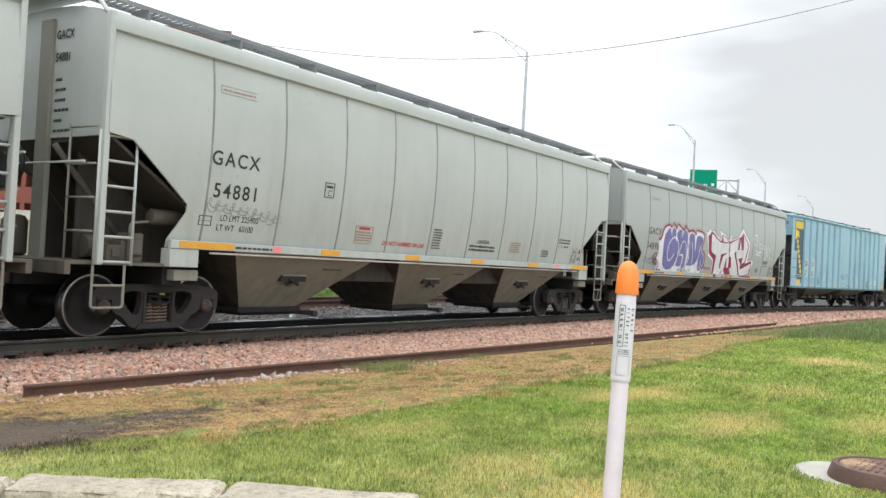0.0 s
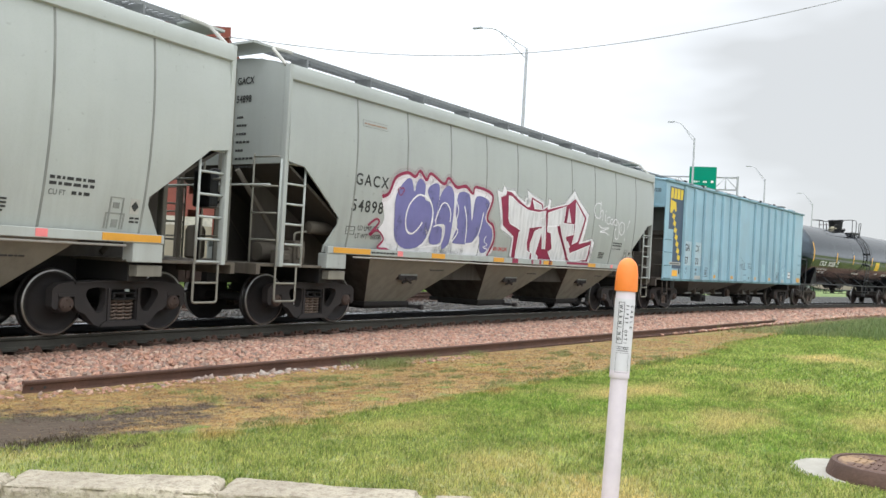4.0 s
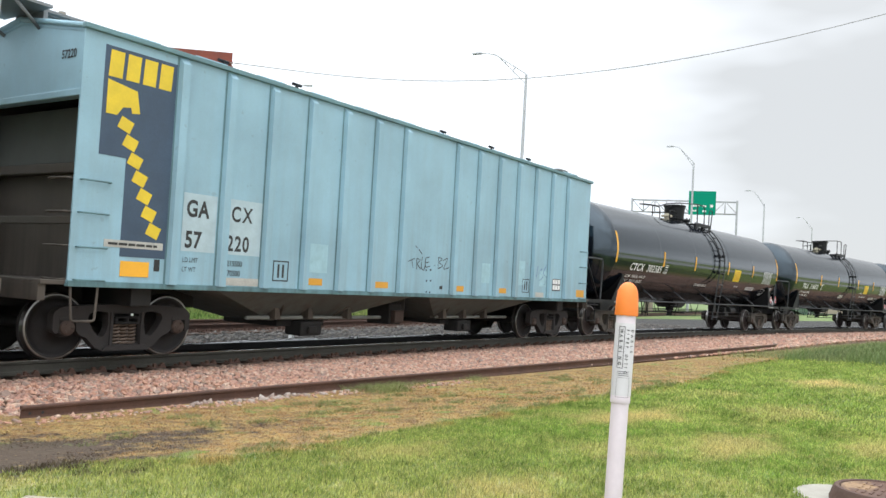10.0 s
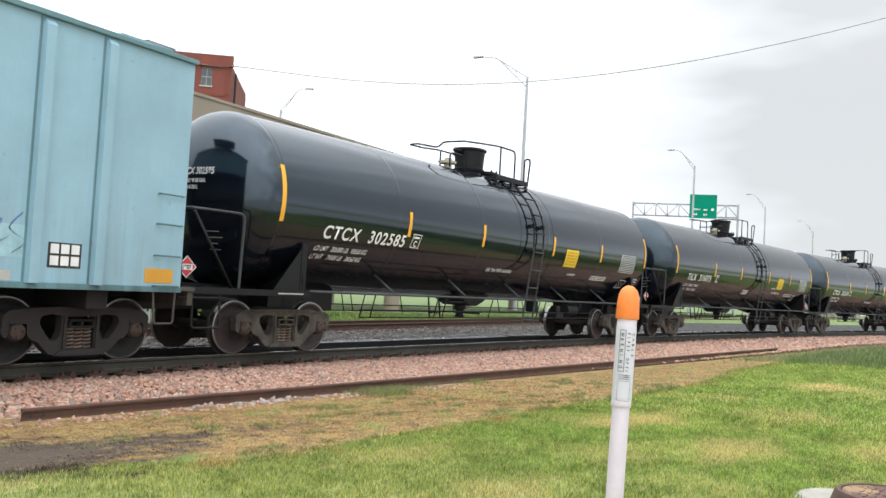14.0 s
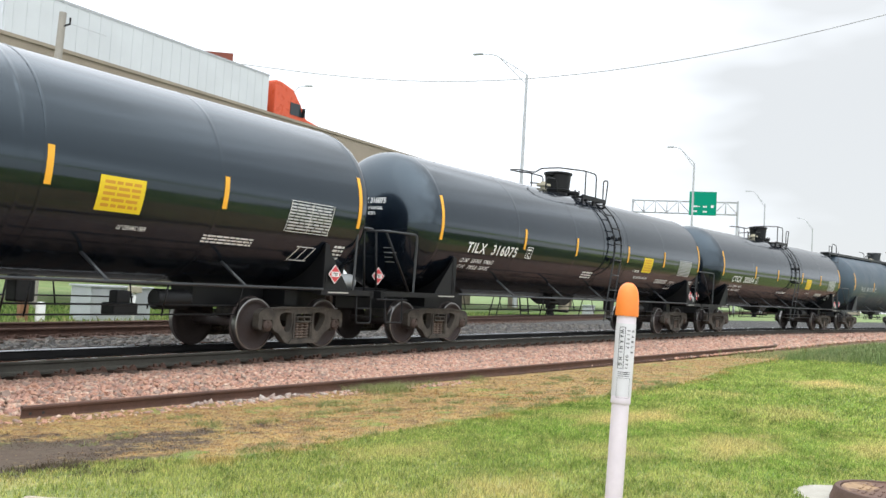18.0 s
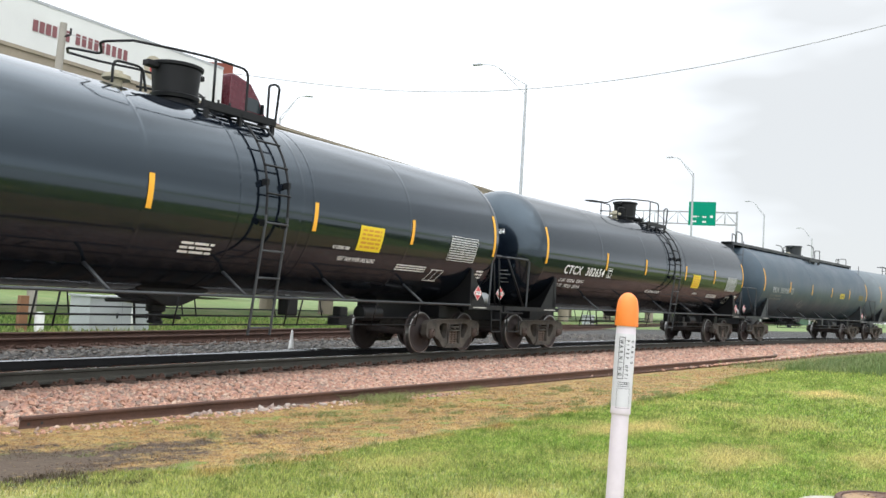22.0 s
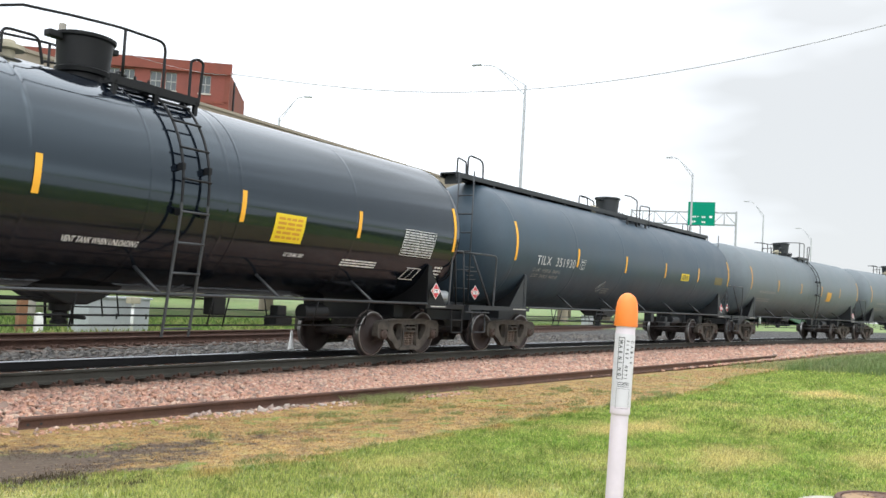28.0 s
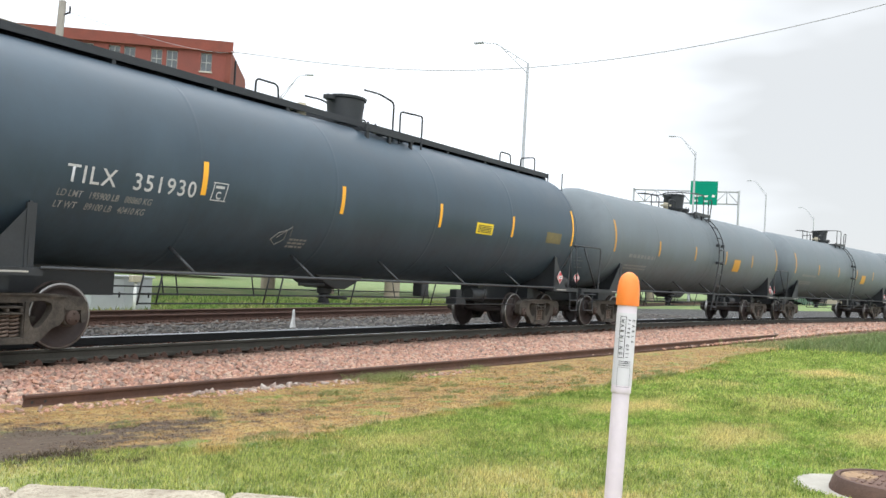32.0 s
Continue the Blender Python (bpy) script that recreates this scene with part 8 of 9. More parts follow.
grey_label = "pale grey covered hopper car with black lettering"
hopper(-11.3, M["hopper"], ("GACX", "54880", "225900", "60100"), grey_label)
hopper(6.58, M["hopper"], ("GACX", "54881", "225900", "60100"), grey_label)
graffiti(hopper(24.49, M["hopper_b"], ("GACX", "54898", "225900", "60000"), "grey covered hopper car with violet and white graffiti"))
blue_hopper(42.32)
T_LABEL = "glossy black tank car with white lettering and yellow stripes"
tank_car(60.37, M["black"], ("CTCX  302585", "206500 LB   93650 KG", "79500 LB   36060 KG"), T_LABEL)
tank_car(79.41, M["black"], ("TILX  316075", "206100LB   93485KG", "79900LB   36242KG"), T_LABEL, sheet=10.42, stencil=13.0)
tank_car(98.32, M["black"], ("CTCX  302654", "207000 LB   93890 KG", "79000 LB   35830 KG"), T_LABEL)
OLD = (0.03, 3.10, 6.07, 9.04, 11.98, 15.13)
tank_car(117.33, M["slate"], ("TILX  351930", "195900 LB   88860 KG", "89100 LB   40410 KG"), "slate grey tank car with a full-length roof walkway", "old", OLD, M["dimwhite"], sheet=10.42)
for i, xx in enumerate((136.35, 155.3, 174.3, 193.3)):
    tank_car(xx, M["greytank"] if i < 3 else M["slate"], None, "faded grey tank car with worn markings", "grey", OLD, None, False)


TRUCK_PARTS = ("wheelset", "side_frame", "bolster")


FLAT_PARTS = ("side_sill", "top_chord", "reflector", "red_reflector", "train_line_pipe", "bolster_end", "jacking_pad", "side_ladder_stile", "side_ladder_rung", "end_post", "sill_step")


def bow_sides(car):
    """The hoppers' side sheets belly out a little, with all that is painted on them."""
    for ob in car.children:
        co = [v.co for v in ob.data.vertices]
        if ob.name.split(".")[0] in FLAT_PARTS or not co:
            continue
        zs = [c.z for c in co]
        if min(abs(c.y) for c in co) < 1.56 or max(abs(c.y) for c in co) > 1.63 or min(zs) < 1.33 or max(zs) > 4.42:
            continue
        bm = bmesh.new()
        bm.from_mesh(ob.data)
        for i in range(15, 45):
            if min(zs) < i * 0.1 < max(zs):
                bmesh.ops.bisect_plane(bm, geom=bm.verts[:] + bm.edges[:] + bm.faces[:], plane_co=(0, 0, i * 0.1), plane_no=(0, 0, 1))
        for v in bm.verts:
            v.co.y += math.copysign(1, v.co.y) * (0.08 - 0.065 * (v.co.z - 3.1) ** 2)
        bm.to_mesh(ob.data), bm.free()


def draw_out(car):
    """Stretch a body along the track to fit the camera's view; the trucks keep their own size."""
    for ob in car.children:
        if ob.name.split(".")[0] in TRUCK_PARTS:
            continue
        for o in (ob, *ob.children):
            o.data.transform(Matrix.Diagonal((LONG[car], 1, 1, 1)) @ o.matrix_basis)
            o.matrix_basis = Matrix.Identity(4)


for car, x0, pivots in CARS:
    draw_out(car)
    if car.name.startswith("covered"):
        bow_sides(car)


def car_pose(s, pivots, k):
    """A car whose two truck centres stand on the track."""
    a, b = [p * k for p in pivots]
    (xa, ya, _), (xb, yb, _) = on_track(s + a), on_track(s + b)
    h = math.atan2(yb - ya, xb - xa)
    x, y = xa - a * math.cos(h), ya - a * math.sin(h)
    za, zb = climb(xa), climb(xb)
    slope = (zb - za) / (b - a)
    return pose(x, y, za - a * slope, 0, -math.degrees(math.atan(slope)), math.degrees(h))


def motions():
    times = [0.5 * i for i in range(65)]
    for car, x0, pivots in CARS:
        walk(car, [(t, car_pose(x0 + travel(t), pivots, LONG[car])) for t in times])
    steps = [i * 4 / FPS for i in range(240)] + [32.0]
    for ws, x, phase in WHEELSETS:
        walk(ws, [(t, Matrix.Translation((x, 0, WHEEL_R)) @ Matrix.Rotation(travel(t) / WHEEL_R + phase, 4, "Y")) for t in steps])
    for thing, rows in ROAD_MOVES:
        walk(thing, rows)


# ---------------------------------------------------------------- beyond the tracks
ROAD_MOVES = []
BR_O, BR_A = (40.0, 37.2), 6.7
BRM = pose(BR_O[0], BR_O[1], 0, 0, 0, BR_A)      # bridge space: x along the road, y across it, near edge at 0
ROAD_Z = 9.0


def deck_z(x):
    return ROAD_Z - 8.6 * smooth(75, 260, x)


bridge = tagged(empty("bridge", BRM), "road bridge with tan concrete parapets and green steel girders", "bridge", kind="structure")
XS = [-560, -300, -140, -90, -60, -40, -20, 0, 20, 40, 60, 75, 90, 110, 130, 150, 170, 190, 210, 235, 260, 400]


def strip(name, parent, mat, y0, y1, za, zb):
    """A band that follows the road's rise and fall."""
    bm = bmesh.new()
    rows = []
    for x in XS:
        z = deck_z(x)
        rows.append([bm.verts.new((x, y, z + h)) for y, h in ((y0, za), (y1, za), (y1, zb), (y0, zb))])
    for a, b in zip(rows, rows[1:]):
        for i in range(4):
            bm.faces.new((a[i], a[(i + 1) % 4], b[(i + 1) % 4], b[i]))
    bm.faces.new(rows[0]), bm.faces.new(rows[-1])
    return part(name, bm, mat, parent)


M["asphalt"] = plain("asphalt", (0.06, 0.06, 0.06, 1), 0.9, 0, 0.2)
strip("deck", bridge, M["asphalt"], 0.3, 13.7, -0.35, 0.0)
strip("parapet", bridge, M["concrete"], -0.15, 0.3, -0.15, 1.25)
strip("parapet_cap", bridge, M["concrete"], -0.22, 0.36, 1.25, 1.40)
strip("deck_edge", bridge, M["concrete"], -0.55, 0.3, -0.45, -0.15)
strip("parapet", bridge, M["concrete"], 13.7, 14.15, -0.45, 1.1)
for y in (0.35, 3.6, 6.9, 10.2, 13.5):
    strip("girder", bridge, M["girder"], y - 0.03, y + 0.03, -2.3, -0.35)
    strip("girder_flange", bridge, M["girder"], y - 0.25, y + 0.25, -2.36, -2.30)
for i in range(26):
    x = -70 + i * 5.0
    for y in (0.28,):
        bm = bmesh.new()
        bm_box(bm, x - 0.02, x + 0.02, 0.14, 0.33, ROAD_Z - 2.3, ROAD_Z - 0.35)
        part("stiffener", bm, M["girder"], bridge)
for x in (-58, -26, 6, 38, 68):
    for y in (1.2, 7.0, 12.8):
        bm = bmesh.new()
        bm_lathe(bm, [(-1, 0.55), (ROAD_Z - 3.4, 0.55)], "z", 20, at=(x, y, 0))
        part("pier_column", bm, M["concrete"], bridge)
    bm = bmesh.new()
    bm_box(bm, x - 0.6, x + 0.6, -0.2, 14.2, ROAD_Z - 3.4, ROAD_Z - 2.36)
    part("pier_cap", bm, M["concrete"], bridge)

# street lamps along the bridge
# grey lifted to stand in for haze on the far lamps
M["lampgrey"] = plain("pale_aluminium", (0.416, 0.432, 0.44, 1), 0.5, 0.2, 0.1)


def street_lamp(x, y, z0, z1, reach, rise, s, yaw):
    """A tapered pole with a braced arm; the arm reaches along s * y."""
    lamp = tagged(empty("street_lamp", pose(x, y, 0, 0, 0, yaw)), "tall grey metal street lamp with a braced arm", "street lamp", "street lamps along the road bridge")
    bm = bmesh.new()
    bm_tube(bm, [(0, 0, z0), (0, 0, z1)], [0.19, 0.11], 12)
    part("pole", bm, M["lampgrey"], lamp)
    rods("arm", lamp, M["lampgrey"], [bend([(0, 0, z1), (0, s * reach * 0.72, z1 + rise), (0, s * reach, z1 + rise * 1.08)], reach * 0.2, 6),
                                      bend([(0, 0, z1 - reach * 0.2), (0, s * reach * 0.62, z1 + rise * 0.86), (0, s * reach * 0.72, z1 + rise * 0.99)], reach * 0.1, 3),
                                      [(0, s * reach * 0.24, z1 + rise * 0.33), (0, s * reach * 0.28, z1 + rise * 0.22)],
                                      [(0, s * reach * 0.44, z1 + rise * 0.61), (0, s * reach * 0.48, z1 + rise * 0.57)]], 0.042)
    bm = bmesh.new()
    bm_box(bm, -0.16, 0.16, min(s * reach, s * (reach + 0.9)), max(s * reach, s * (reach + 0.9)), z1 + rise * 1.05, z1 + rise * 1.05 + 0.16)
    finish(bm, 0.05)
    part("lamp_head", bm, M["lampgrey"], lamp)
    return lamp


LS = 1.75
for x, y, reach, rise in ((35.07, 22.05, 4.4, 2.0), (63.16, 24.12, 2.8, 2.1), (90.83, 26.87, 2.6, 2.25), (119.0, 28.9, 2.6, 2.25)):
    street_lamp(x * LS, y * LS, 0, 1.282 + 10.72 * LS, reach, rise, 1, 8)
street_lamp(61.6, 70.0, 0, 19.85, 2.5, 2.3, -1, 37)

# sign gantry over the road
G = 1.5
gantry = tagged(empty("sign_gantry"), "grey truss gantry that carries a green highway sign", "sign gantry")
ga, gb = Vector((86.31 * G, 39.7 * G, 0)), Vector((90.29 * G, 29.53 * G, 0))
ux = (gb - ga).normalized()
gm = Matrix.Translation(ga) @ Matrix.Rotation(math.atan2(ux.y, ux.x), 4, "Z")
gl = (gb - ga).length
zt, zb_ = 1.28 + 10.85 * G, 1.28 + 9.55 * G
lines = [[(0, y, z), (gl, y, z)] for y in (-0.45, 0.45) for z in (zt, zb_)]
nb = 9
for i in range(nb + 1):
    x = gl * i / nb
    lines += [[(x, -0.45, zt), (x, -0.45, zb_)], [(x, 0.45, zt), (x, 0.45, zb_)], [(x, -0.45, zt), (x, 0.45, zt)]]
    if i < nb:
        x2 = gl * (i + 1) / nb
        lines.append([(x, -0.45, zb_ if i % 2 else zt), (x2, -0.45, zt if i % 2 else zb_)])
bm = bmesh.new()
for pts in lines:
    bm_tube(bm, pts, 0.07, 6)
part("truss", bm, M["lampgrey"], gantry, "", gm)
bm = bmesh.new()
for y in (-0.45, 0.45):
    bm_tube(bm, [(gl, y, 0), (gl, y, zt + 0.2)], 0.14, 10)
part("post", bm, M["lampgrey"], gantry, "", gm)
bm = bmesh.new()
for y in (-0.45, 0.45):
    bm_tube(bm, [(0, y, 0), (0, y, zt + 0.2)], 0.14, 10)
part("post", bm, M["lampgrey"], gantry, "", gm)
M["signgreen"] = plain("green_sign_sheeting", (0.0, 0.235, 0.140, 1), 0.7, 0, 0.05, 1.0, 0.0)
M["signgreen"].node_tree.nodes["Principled BSDF"].inputs["Specular IOR Level"].default_value = 0.12
sx0, sx1 = gl * 0.545, gl * 0.80
sz0, sz1 = 1.28 + 9.35 * G, 1.28 + 11.9 * G
bm = bmesh.new()
bm_box(bm, sx0, sx1, -0.70, -0.62, sz0, sz1)
sg = part("sign_panel", bm, M["signgreen"], gantry, "green highway sign panel", gm)
for i, (a, b, c, d) in enumerate(((0.17, 0.23, 0.34, 0.41), (0.25, 0.31, 0.34, 0.41), (0.34, 0.40, 0.36, 0.39), (0.52, 0.58, 0.33, 0.40), (0.60, 0.65, 0.33, 0.40), (0.80, 0.90, 0.33, 0.43), (0.15, 0.21, 0.13, 0.20), (0.23, 0.29, 0.13, 0.20), (0.52, 0.58, 0.12, 0.19), (0.60, 0.65, 0.12, 0.19))):
    bm = bmesh.new()
    w, h = sx1 - sx0, sz1 - sz0
    bm_box(bm, sx0 + a * w, sx0 + b * w, -0.71, -0.70, sz0 + c * h, sz0 + d * h)
    part("sign_mark", bm, M["white"], sg)

# brick warehouse behind the bridge
bw = tagged(empty("warehouse", pose(61.5, 78.8, 0, 0, 0, 134.2)), "old red brick warehouse with sash windows and a stone-banded cornice", "building")
ROOF = 26.7
M["brick2"] = plain("shaded_red_brick", (0.22, 0.062, 0.042, 1), 0.85, 0, 0.25, 0.5, 0.2, 5)
M["glassdim"] = plain("dull_window_glass", (0.10, 0.115, 0.125, 1), 0.2, 0.0, 0.3, 0.8, 0.0)
M["sash"] = plain("pale_sash_paint", (0.38, 0.38, 0.36, 1), 0.6)
M["stone"] = plain("pale_stone_sill", (0.52, 0.48, 0.42, 1), 0.85)
wins = [(2.05, 3.30), (5.85, 7.10), (7.55, 8.80), (10.5, 11.75), (12.15, 13.4), (15.05, 16.3), (16.75, 18.0), (19.7, 20.95), (21.4, 22.65), (24.3, 25.55), (26.0, 27.25), (29, 30.25), (30.7, 31.95)]
floors = [23.1 - 3.9 * i for i in range(6)]
W, D = 44.0, 15.0
# facade with real openings: piers between windows, spandrels above and below
bm = bmesh.new()
edges_x = [0.0] + [v for w in wins for v in w] + [W]
for i in range(0, len(edges_x), 2):
    bm_box(bm, edges_x[i], edges_x[i + 1], 0.0, 0.4, 0, ROOF - 1.25)
for a, b in wins:
    zprev = ROOF - 1.25
    for f in floors:
        bm_box(bm, a, b, 0.0, 0.4, f + 2.1, zprev)
        zprev = f
    bm_box(bm, a, b, 0.0, 0.4, 0, zprev)
part("facade", bm, M["brick"], bw)
bar("side_wall", bw, M["brick2"], [(-0.0, 0.4, -D, -0.001, 0, ROOF - 0.9)])
bar("back_wall", bw, M["brick2"], [(0, W, -D - 0.4, -D, 0, ROOF - 1.3)])
bar("roof", bw, M["asphalt"], [(0.4, W, -D, 0.0, ROOF - 1.6, ROOF - 1.3)])
bar("cornice", bw, M["brick2"], [(-0.25, W, 0.4, 0.55, ROOF - 1.25, ROOF), (-0.35, W, 0.55, 0.75, ROOF - 1.30, ROOF - 1.05), (-0.15, W, 0.0, 0.4, ROOF - 1.25, ROOF - 0.05)])
bar("belt_course", bw, M["brick2"], [(-0.05, W, 0.4, 0.5, 22.0, 22.3)])
bar("corner_pier", bw, M["brick2"], [(-0.1, 0.5, 0.4, 0.5, 0, ROOF - 1.3)])
for a, b in wins:
    for f in floors[:3]:
        wd = bar("window", bw, M["glassdim"], [(a, b, 0.10, 0.14, f, f + 2.1)])
        bar("window_frame", wd, M["sash"], [(a, a + 0.08, 0.14, 0.2, f, f + 2.1), (b - 0.08, b, 0.14, 0.2, f, f + 2.1), (a, b, 0.14, 0.2, f + 1.0, f + 1.1), ((a + b) / 2 - 0.04, (a + b) / 2 + 0.04, 0.14, 0.2, f, f + 2.1), (a, b, 0.14, 0.2, f + 2.02, f + 2.1)])
        bar("window_sill", wd, M["stone"], [(a - 0.12, b + 0.12, 0.3, 0.5, f - 0.16, f)])
bar("painted_base", bw, M["stone"], [(-0.06, W, 0.4, 0.46, 3.9, 4.9), (-0.06, 0.0, -D, 0.46, 3.9, 4.9)])
bar("plinth", bw, M["concrete"], [(-0.05, W, 0.4, 0.45, 0, 3.9), (-0.05, 0.0, -D, 0.45, 0, 3.9)])
rods("drainpipe", bw, M["iron"], [[(-0.3, -2.0, 0), (-0.3, -2.0, ROOF - 1.5)]], 0.12)

# utility pole and wires
M["polewood"] = plain("bleached_pole", (0.33, 0.305, 0.265, 1), 0.85, 0, 0.15, 2.0, 0.3)
up = tagged(empty("utility_pole", pose(16.42, 32.0, -0.6)), "bleached grey utility pole that leans slightly", "utility pole")
bm = bmesh.new()
bm_tube(bm, [(0, 0, 0), (0.18, 0, 6.0), (0.36, 0, 11.75)], [0.20, 0.17, 0.135], 14)
part("pole", bm, M["polewood"], up)
rods("insulator_bracket", up, M["iron"], [[(0.36, -0.1, 11.2), (0.62, -0.1, 11.35), (0.62, -0.1, 11.6)]], 0.04)
def wire_z(u):
    """Height of the sagging strand along its span, a cubic fitted to the camera's view."""
    return 25.47 + u * (-16.71 + u * (-4.10 + u * 9.41))


M["wire"] = plain("dull_wire", (0.42, 0.42, 0.42, 1), 0.6, 0.3, 0.1)
wire = tagged(empty("overhead_wire"), "thin dark overhead wire that sags between distant supports", "wire", "overhead wires")
pts = []
for i in range(41):
    u = -0.06 + 1.2 * i / 40
    pts.append((61.0 - 21.6 * u, 78.0 - 71.5 * u, wire_z(u)))
rods("strand", wire, M["wire"], [pts], [0.055 - 0.041 * min(i / 40, 1.0) for i in range(41)], "", 6)
wire2 = tagged(empty("overhead_wire"), "thin dark overhead wire that sags between distant supports", "wire", "overhead wires")
pts = []
for i in range(17):
    u = i / 16
    pts.append((16.9 + 44.0 * u, 32.0 + 46.5 * u, 10.8 + 14.6 * u - 1.6 * u * (1 - u)))
rods("strand", wire2, M["lampgrey"], [pts], 0.012, "", 6)

# signal cabinets, bollards and a switch marker
M["cabinet"] = plain("dull_silver_cabinet", (0.50, 0.52, 0.54, 1), 0.4, 0.4, 0.12, 1.5)


def cabinet(x, y, w, d, h, label):
    c = tagged(empty("signal_cabinet", pose(x, y, -0.42, 0, 0, 4)), label, "cabinet")
    bm = bmesh.new()
    bm_box(bm, 0, w, 0, d, 0.06, h)
    finish(bm, 0.02)
    part("body", bm, M["cabinet"], c)
    bar("base", c, M["collar"], [(-0.1, w + 0.1, -0.1, d + 0.1, -0.1, 0.06)])
    bar("roof", c, M["cabinet"], [(-0.05, w + 0.05, -0.06, d + 0.06, h, h + 0.06)], bevel=0.015)
    n = 2 if w > 1 else 1
    for i in range(n):
        dr = bar("door", c, M["cabinet"], [(w * i / n + 0.04, w * (i + 1) / n - 0.04, -0.015, 0.0, 0.12, h - 0.06)], bevel=0.006)
        bar("handle", dr, M["iron"], [(w * (i + 1) / n - 0.16, w * (i + 1) / n - 0.12, -0.045, -0.015, h * 0.45, h * 0.6)])
    return c


cabinet(13.85, 23.5, 2.15, 1.0, 1.12, "low silver signal cabinet with closed doors")
cabinet(57.5, 29.5, 0.9, 0.6, 1.0, "small pale signal cabinet on the verge")
an = tagged(empty("antenna_post", pose(15.1, 23.2, -0.42)), "thin white post with a square pale cap", "post")
rods("post", an, M["white"], [[(0, 0, 0), (0, 0, 1.0)]], 0.05)
bar("cap", an, M["cream"], [(-0.18, 0.18, -0.12, 0.12, 1.0, 1.2)], bevel=0.02)
bo = tagged(empty("bollard", pose(12.3, 23.4, -0.42)), "short white plastic bollard", "bollard")
bm = bmesh.new()
bm_lathe(bm, [(0, 0.13), (0.56, 0.13), (0.64, 0.10), (0.66, 0.0)], "z", 18)
part("body", bm, M["white"], bo)
wp = tagged(empty("wooden_post", pose(11.8, 23.4, -0.42)), "short reddish brown timber post", "post")
bar("shaft", wp, M["timber"], [(-0.12, 0.12, -0.1, 0.1, 0, 1.1)], bevel=0.02)
cn = tagged(empty("switch_marker", pose(14.6, 15.6, -0.24)), "small white marker with a pointed top between the tracks", "marker")
bm = bmesh.new()
bm_lathe(bm, [(0, 0.085), (0.10, 0.07), (0.30, 0.04), (0.50, 0.025), (0.52, 0.0)], "z", 14)
part("body", bm, M["white"], cn)


# ---------------------------------------------------------------- trucks on the bridge
M["trailer"] = plain("white_trailer_skin", (0.66, 0.67, 0.64, 1), 0.4, 0, 0.07, 0.5)
M["trailer_grey"] = plain("ribbed_pale_trailer_skin", (0.60, 0.63, 0.63, 1), 0.4, 0.1, 0.07, 0.5)
M["rustmark"] = plain("faded_maroon_print", (0.20, 0.07, 0.075, 1), 0.5, 0, 0.1)
M["tyre"] = plain("tyre_rubber", (0.02, 0.02, 0.02, 1), 0.85)
M["cab_orange"] = plain("orange_red_cab_paint", (0.62, 0.09, 0.03, 1), 0.3, 0, 0.08)
M["cab_maroon"] = plain("maroon_cab_paint", (0.10, 0.015, 0.025, 1), 0.25, 0, 0.1)
M["cabglass"] = plain("dark_cab_glass", (0.03, 0.04, 0.045, 1), 0.08, 0, 0.1)


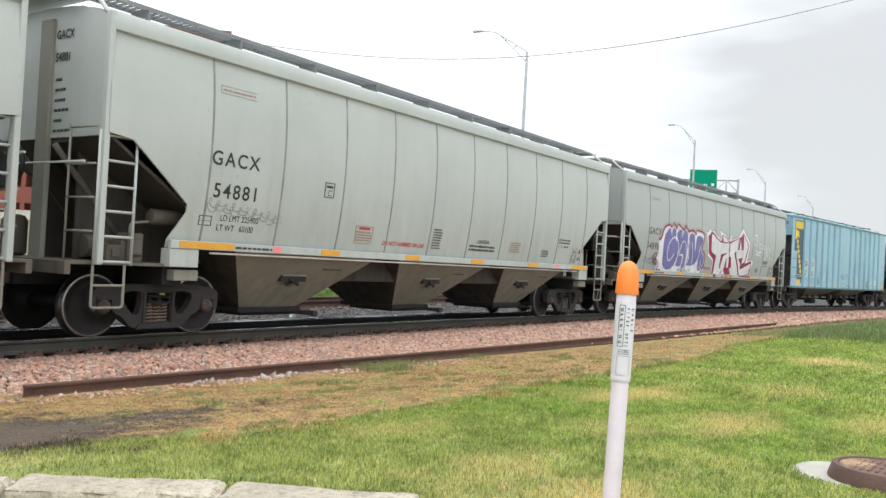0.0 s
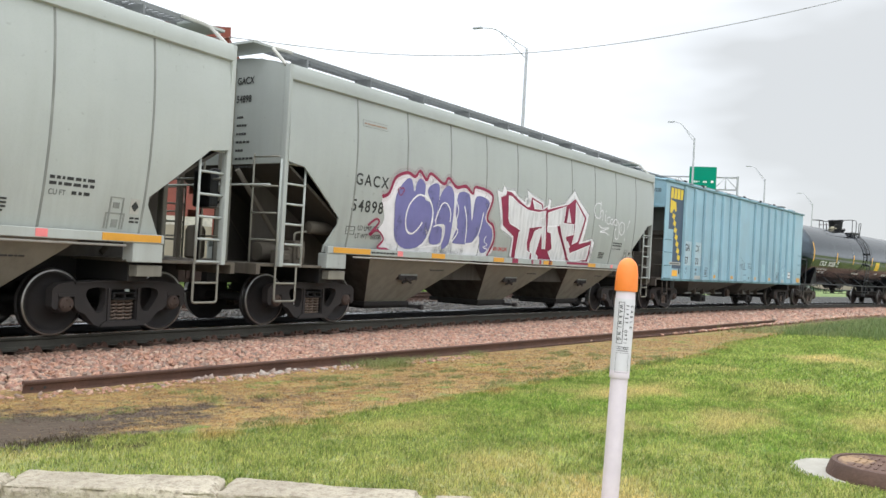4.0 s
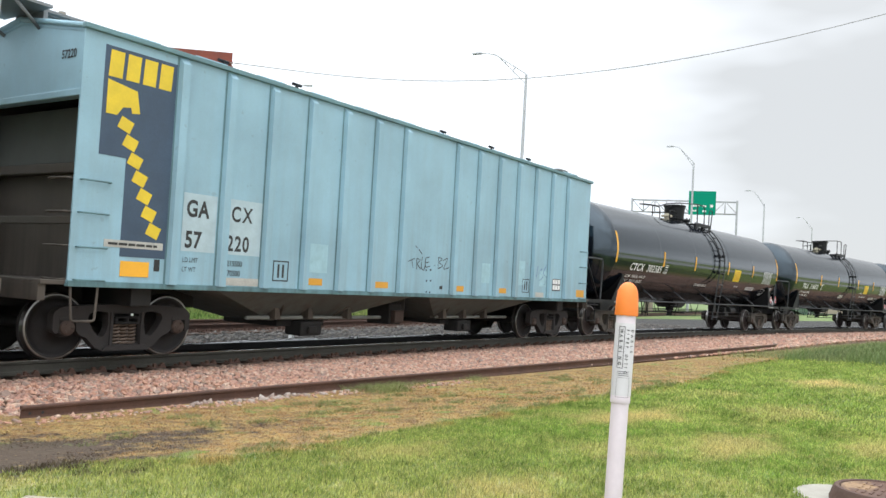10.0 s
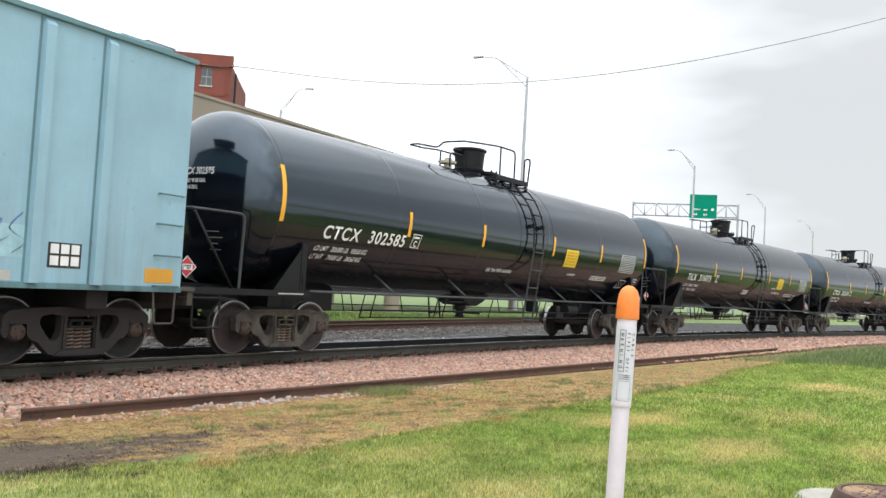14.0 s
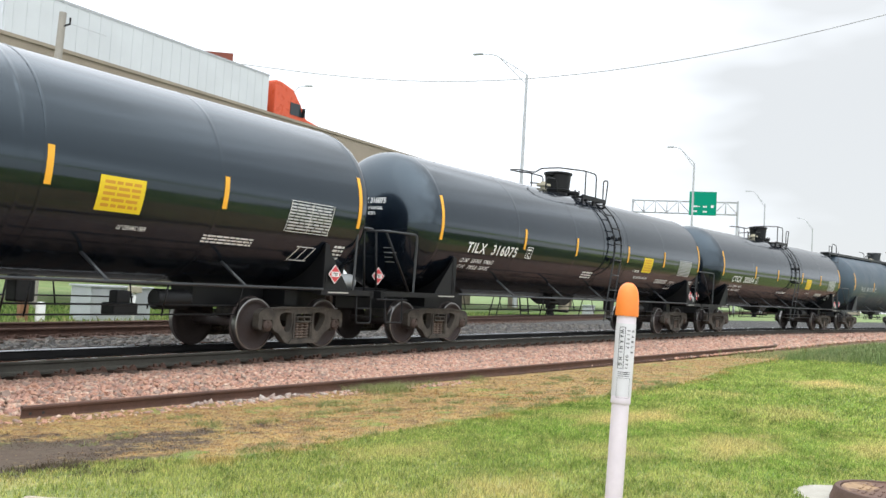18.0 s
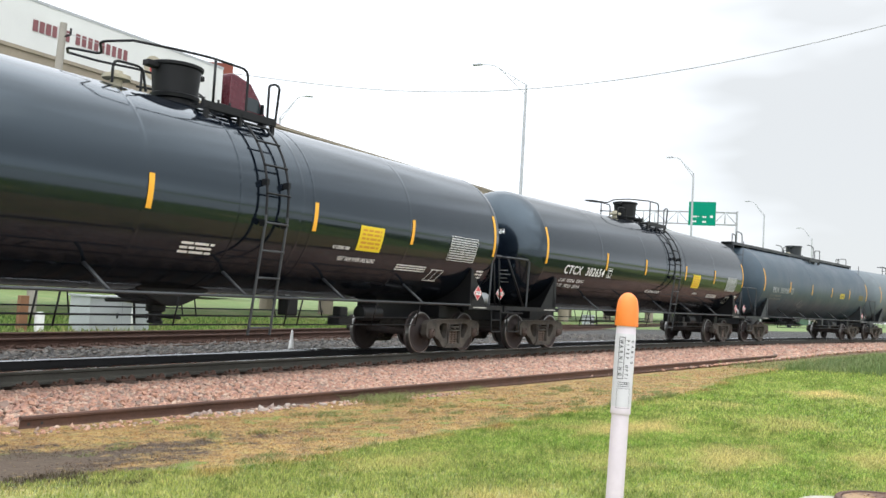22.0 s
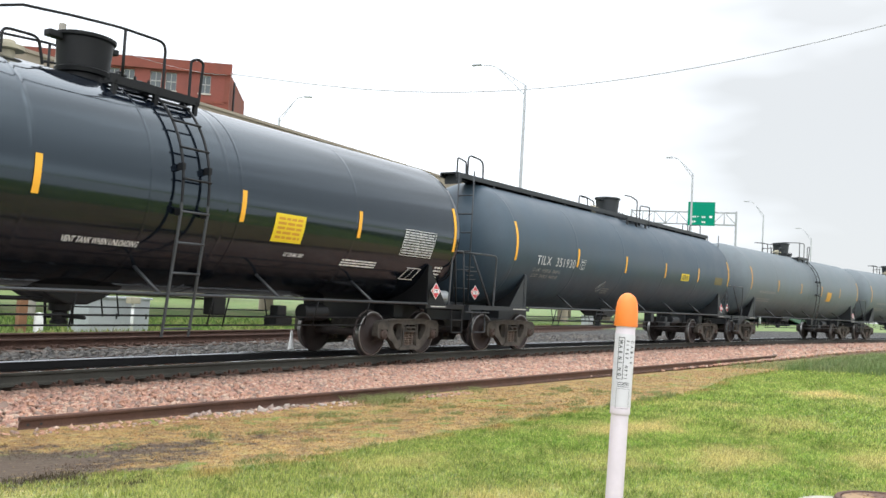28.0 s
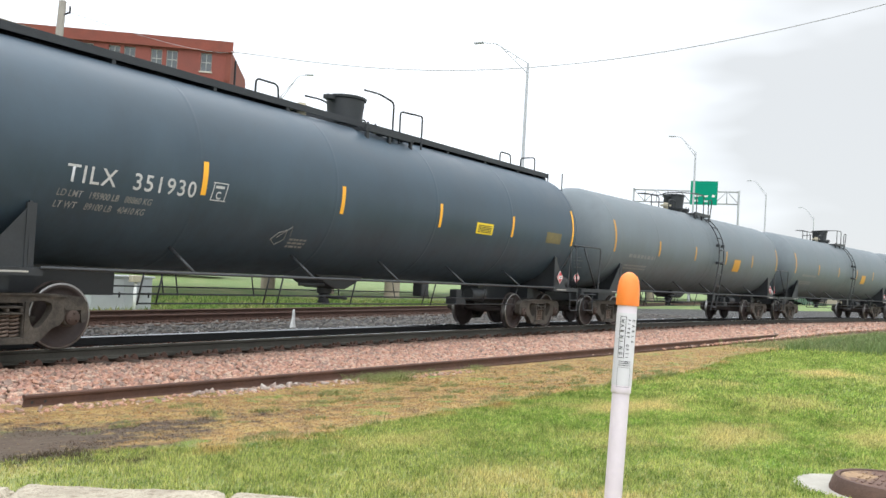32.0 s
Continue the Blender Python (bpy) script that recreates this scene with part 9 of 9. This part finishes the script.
def semi(cab_mat, skin, ribs, badge):
    """A tractor and box trailer; x runs forward from the trailer's tail, y = 0 on its near side."""
    tk = empty("semi_truck")
    L, Wd = 16.15, 2.59
    tr = None
    bm = bmesh.new()
    bm_box(bm, 0, L, 0, Wd, 1.25, 4.11)
    finish(bm, 0.04)
    tr = part("trailer_box", bm, skin, tk)
    if ribs:
        for i in range(26):
            bar("side_post", tr, skin, [(0.35 + i * 0.61, 0.40 + i * 0.61, -0.02, 0.0, 1.35, 4.0)])
    bar("top_rail", tr, M["lampgrey"], [(0, L, -0.025, 0.0, 3.98, 4.10)])
    bar("bottom_rail", tr, M["lampgrey"], [(0, L, -0.025, 0.0, 1.22, 1.38)])
    for y0, y1 in ((0.06, 1.27), (1.32, 2.53)):
        bar("rear_door", tr, skin, [(-0.05, 0.0, y0, y1, 1.32, 4.02)], bevel=0.015)
        rods("lock_rod", tr, M["lampgrey"], [[(-0.08, y0 + 0.35, 1.3), (-0.08, y0 + 0.35, 4.0)]], 0.025)
    bar("landing_gear", tk, M["iron"], [(11.6, 11.75, 0.5, 0.62, 0.2, 1.25), (11.6, 11.75, 1.97, 2.09, 0.2, 1.25)])
    if badge:
        for i, w in enumerate((0.24, 0.24, 0.24, 0.22, 0.07, 0.24)):
            bar("badge_bar", tr, M["rustmark"], [(4.95 + i * 0.31, 4.95 + i * 0.31 + w, -0.03, -0.021, 2.72, 3.22)])
        for i in range(9):
            bar("badge_bar", tr, M["rustmark"], [(7.05 + i * 0.325, 7.05 + i * 0.325 + 0.22, -0.03, -0.021, 2.72, 3.22)])
        bm = bmesh.new()
        bm_lathe(bm, [(-0.034, 0.62), (-0.021, 0.62)], "y", 24, at=(11.5, 0, 2.8))
        part("badge_disc", bm, M["cream"], tr, "pale round emblem")
        bm = bmesh.new()
        bm_lathe(bm, [(-0.040, 0.28), (-0.034, 0.28)], "y", 20, at=(11.5, 0, 2.75))
        part("badge_disc", bm, M["red"], tr, "dark red emblem centre")
    # tractor
    c0 = L + 0.7
    bm = bmesh.new()
    out = [(c0, 1.0), (c0 + 4.9, 1.0), (c0 + 4.9, 1.6), (c0 + 4.6, 1.95), (c0 + 2.9, 2.2), (c0 + 2.35, 3.0), (c0 + 1.6, 3.75), (c0 + 0.5, 4.0), (c0, 4.0)]
    bm_prism(bm, out, 0.08, Wd - 0.08)
    finish(bm, 0.12, 3)
    cb = part("cab", bm, cab_mat, tk)
    bm = bmesh.new()
    bm_prism(bm, [(c0 + 1.35, 2.2), (c0 + 2.55, 2.2), (c0 + 2.2, 2.95), (c0 + 1.35, 2.95)], 0.05, 0.075)
    part("side_window", bm, M["cabglass"], cb)
    bm = bmesh.new()
    vs = [bm.verts.new(p) for p in ((c0 + 2.93, 0.25, 2.24), (c0 + 2.93, Wd - 0.25, 2.24), (c0 + 2.42, Wd - 0.25, 3.0), (c0 + 2.42, 0.25, 3.0))]
    bm.faces.new(vs)
    part("windscreen", bm, M["cabglass"], cb)
    bar("chassis", tk, M["iron"], [(c0 - 3.5, c0 + 4.8, 0.8, 1.8, 0.7, 1.05), (0.3, 3.8, 0.4, 2.2, 0.9, 1.25)])
    bar("fuel_tank", tk, M["lampgrey"], [(c0 + 0.4, c0 + 1.8, 0.05, 0.6, 0.5, 1.0)], bevel=0.08)
    bar("mirror", cb, M["iron"], [(c0 + 2.4, c0 + 2.5, -0.15, 0.02, 2.2, 2.75)])
    for x in (0.95, 2.2, c0 - 2.9, c0 - 1.6, c0 + 3.9):
        for y in (0.05, Wd - 0.35):
            bm = bmesh.new()
            bm_lathe(bm, [(0, 0.2), (0, 0.46), (0.04, 0.5), (0.26, 0.5), (0.30, 0.46), (0.30, 0.2)], "y", 22, at=(x, y, 0.5))
            part("wheel", bm, M["tyre"], tk)
    return tk


ta_ = tagged(semi(M["cab_orange"], M["trailer_grey"], True, False), "orange semi truck with a pale ribbed trailer", "truck")
tb_ = tagged(semi(M["cab_maroon"], M["trailer"], False, True), "maroon semi truck with a white lettered trailer", "truck")


def road_pose(x, lane):
    """A place on the road by its world x, at a distance in from the near parapet."""
    a = radians(BR_A)
    u = (x - BR_O[0] + lane * math.sin(a)) / math.cos(a)
    p = BRM @ Vector((u, lane, 0))
    du = deck_z(u + 8) - deck_z(u)
    return pose(p.x, p.y, deck_z(u), 0, -math.degrees(math.atan2(du, 8)), BR_A)


ROAD_MOVES.append((ta_, [(t, road_pose(40.1 + 23.6 * (t - 19.0), 1.75)) for t in [0.5 * i for i in range(65)]]))
ROAD_MOVES.append((tb_, [(t, road_pose(33.9 + 21.2 * (t - 23.0), 1.6)) for t in [0.5 * i for i in range(65)]]))
motions()
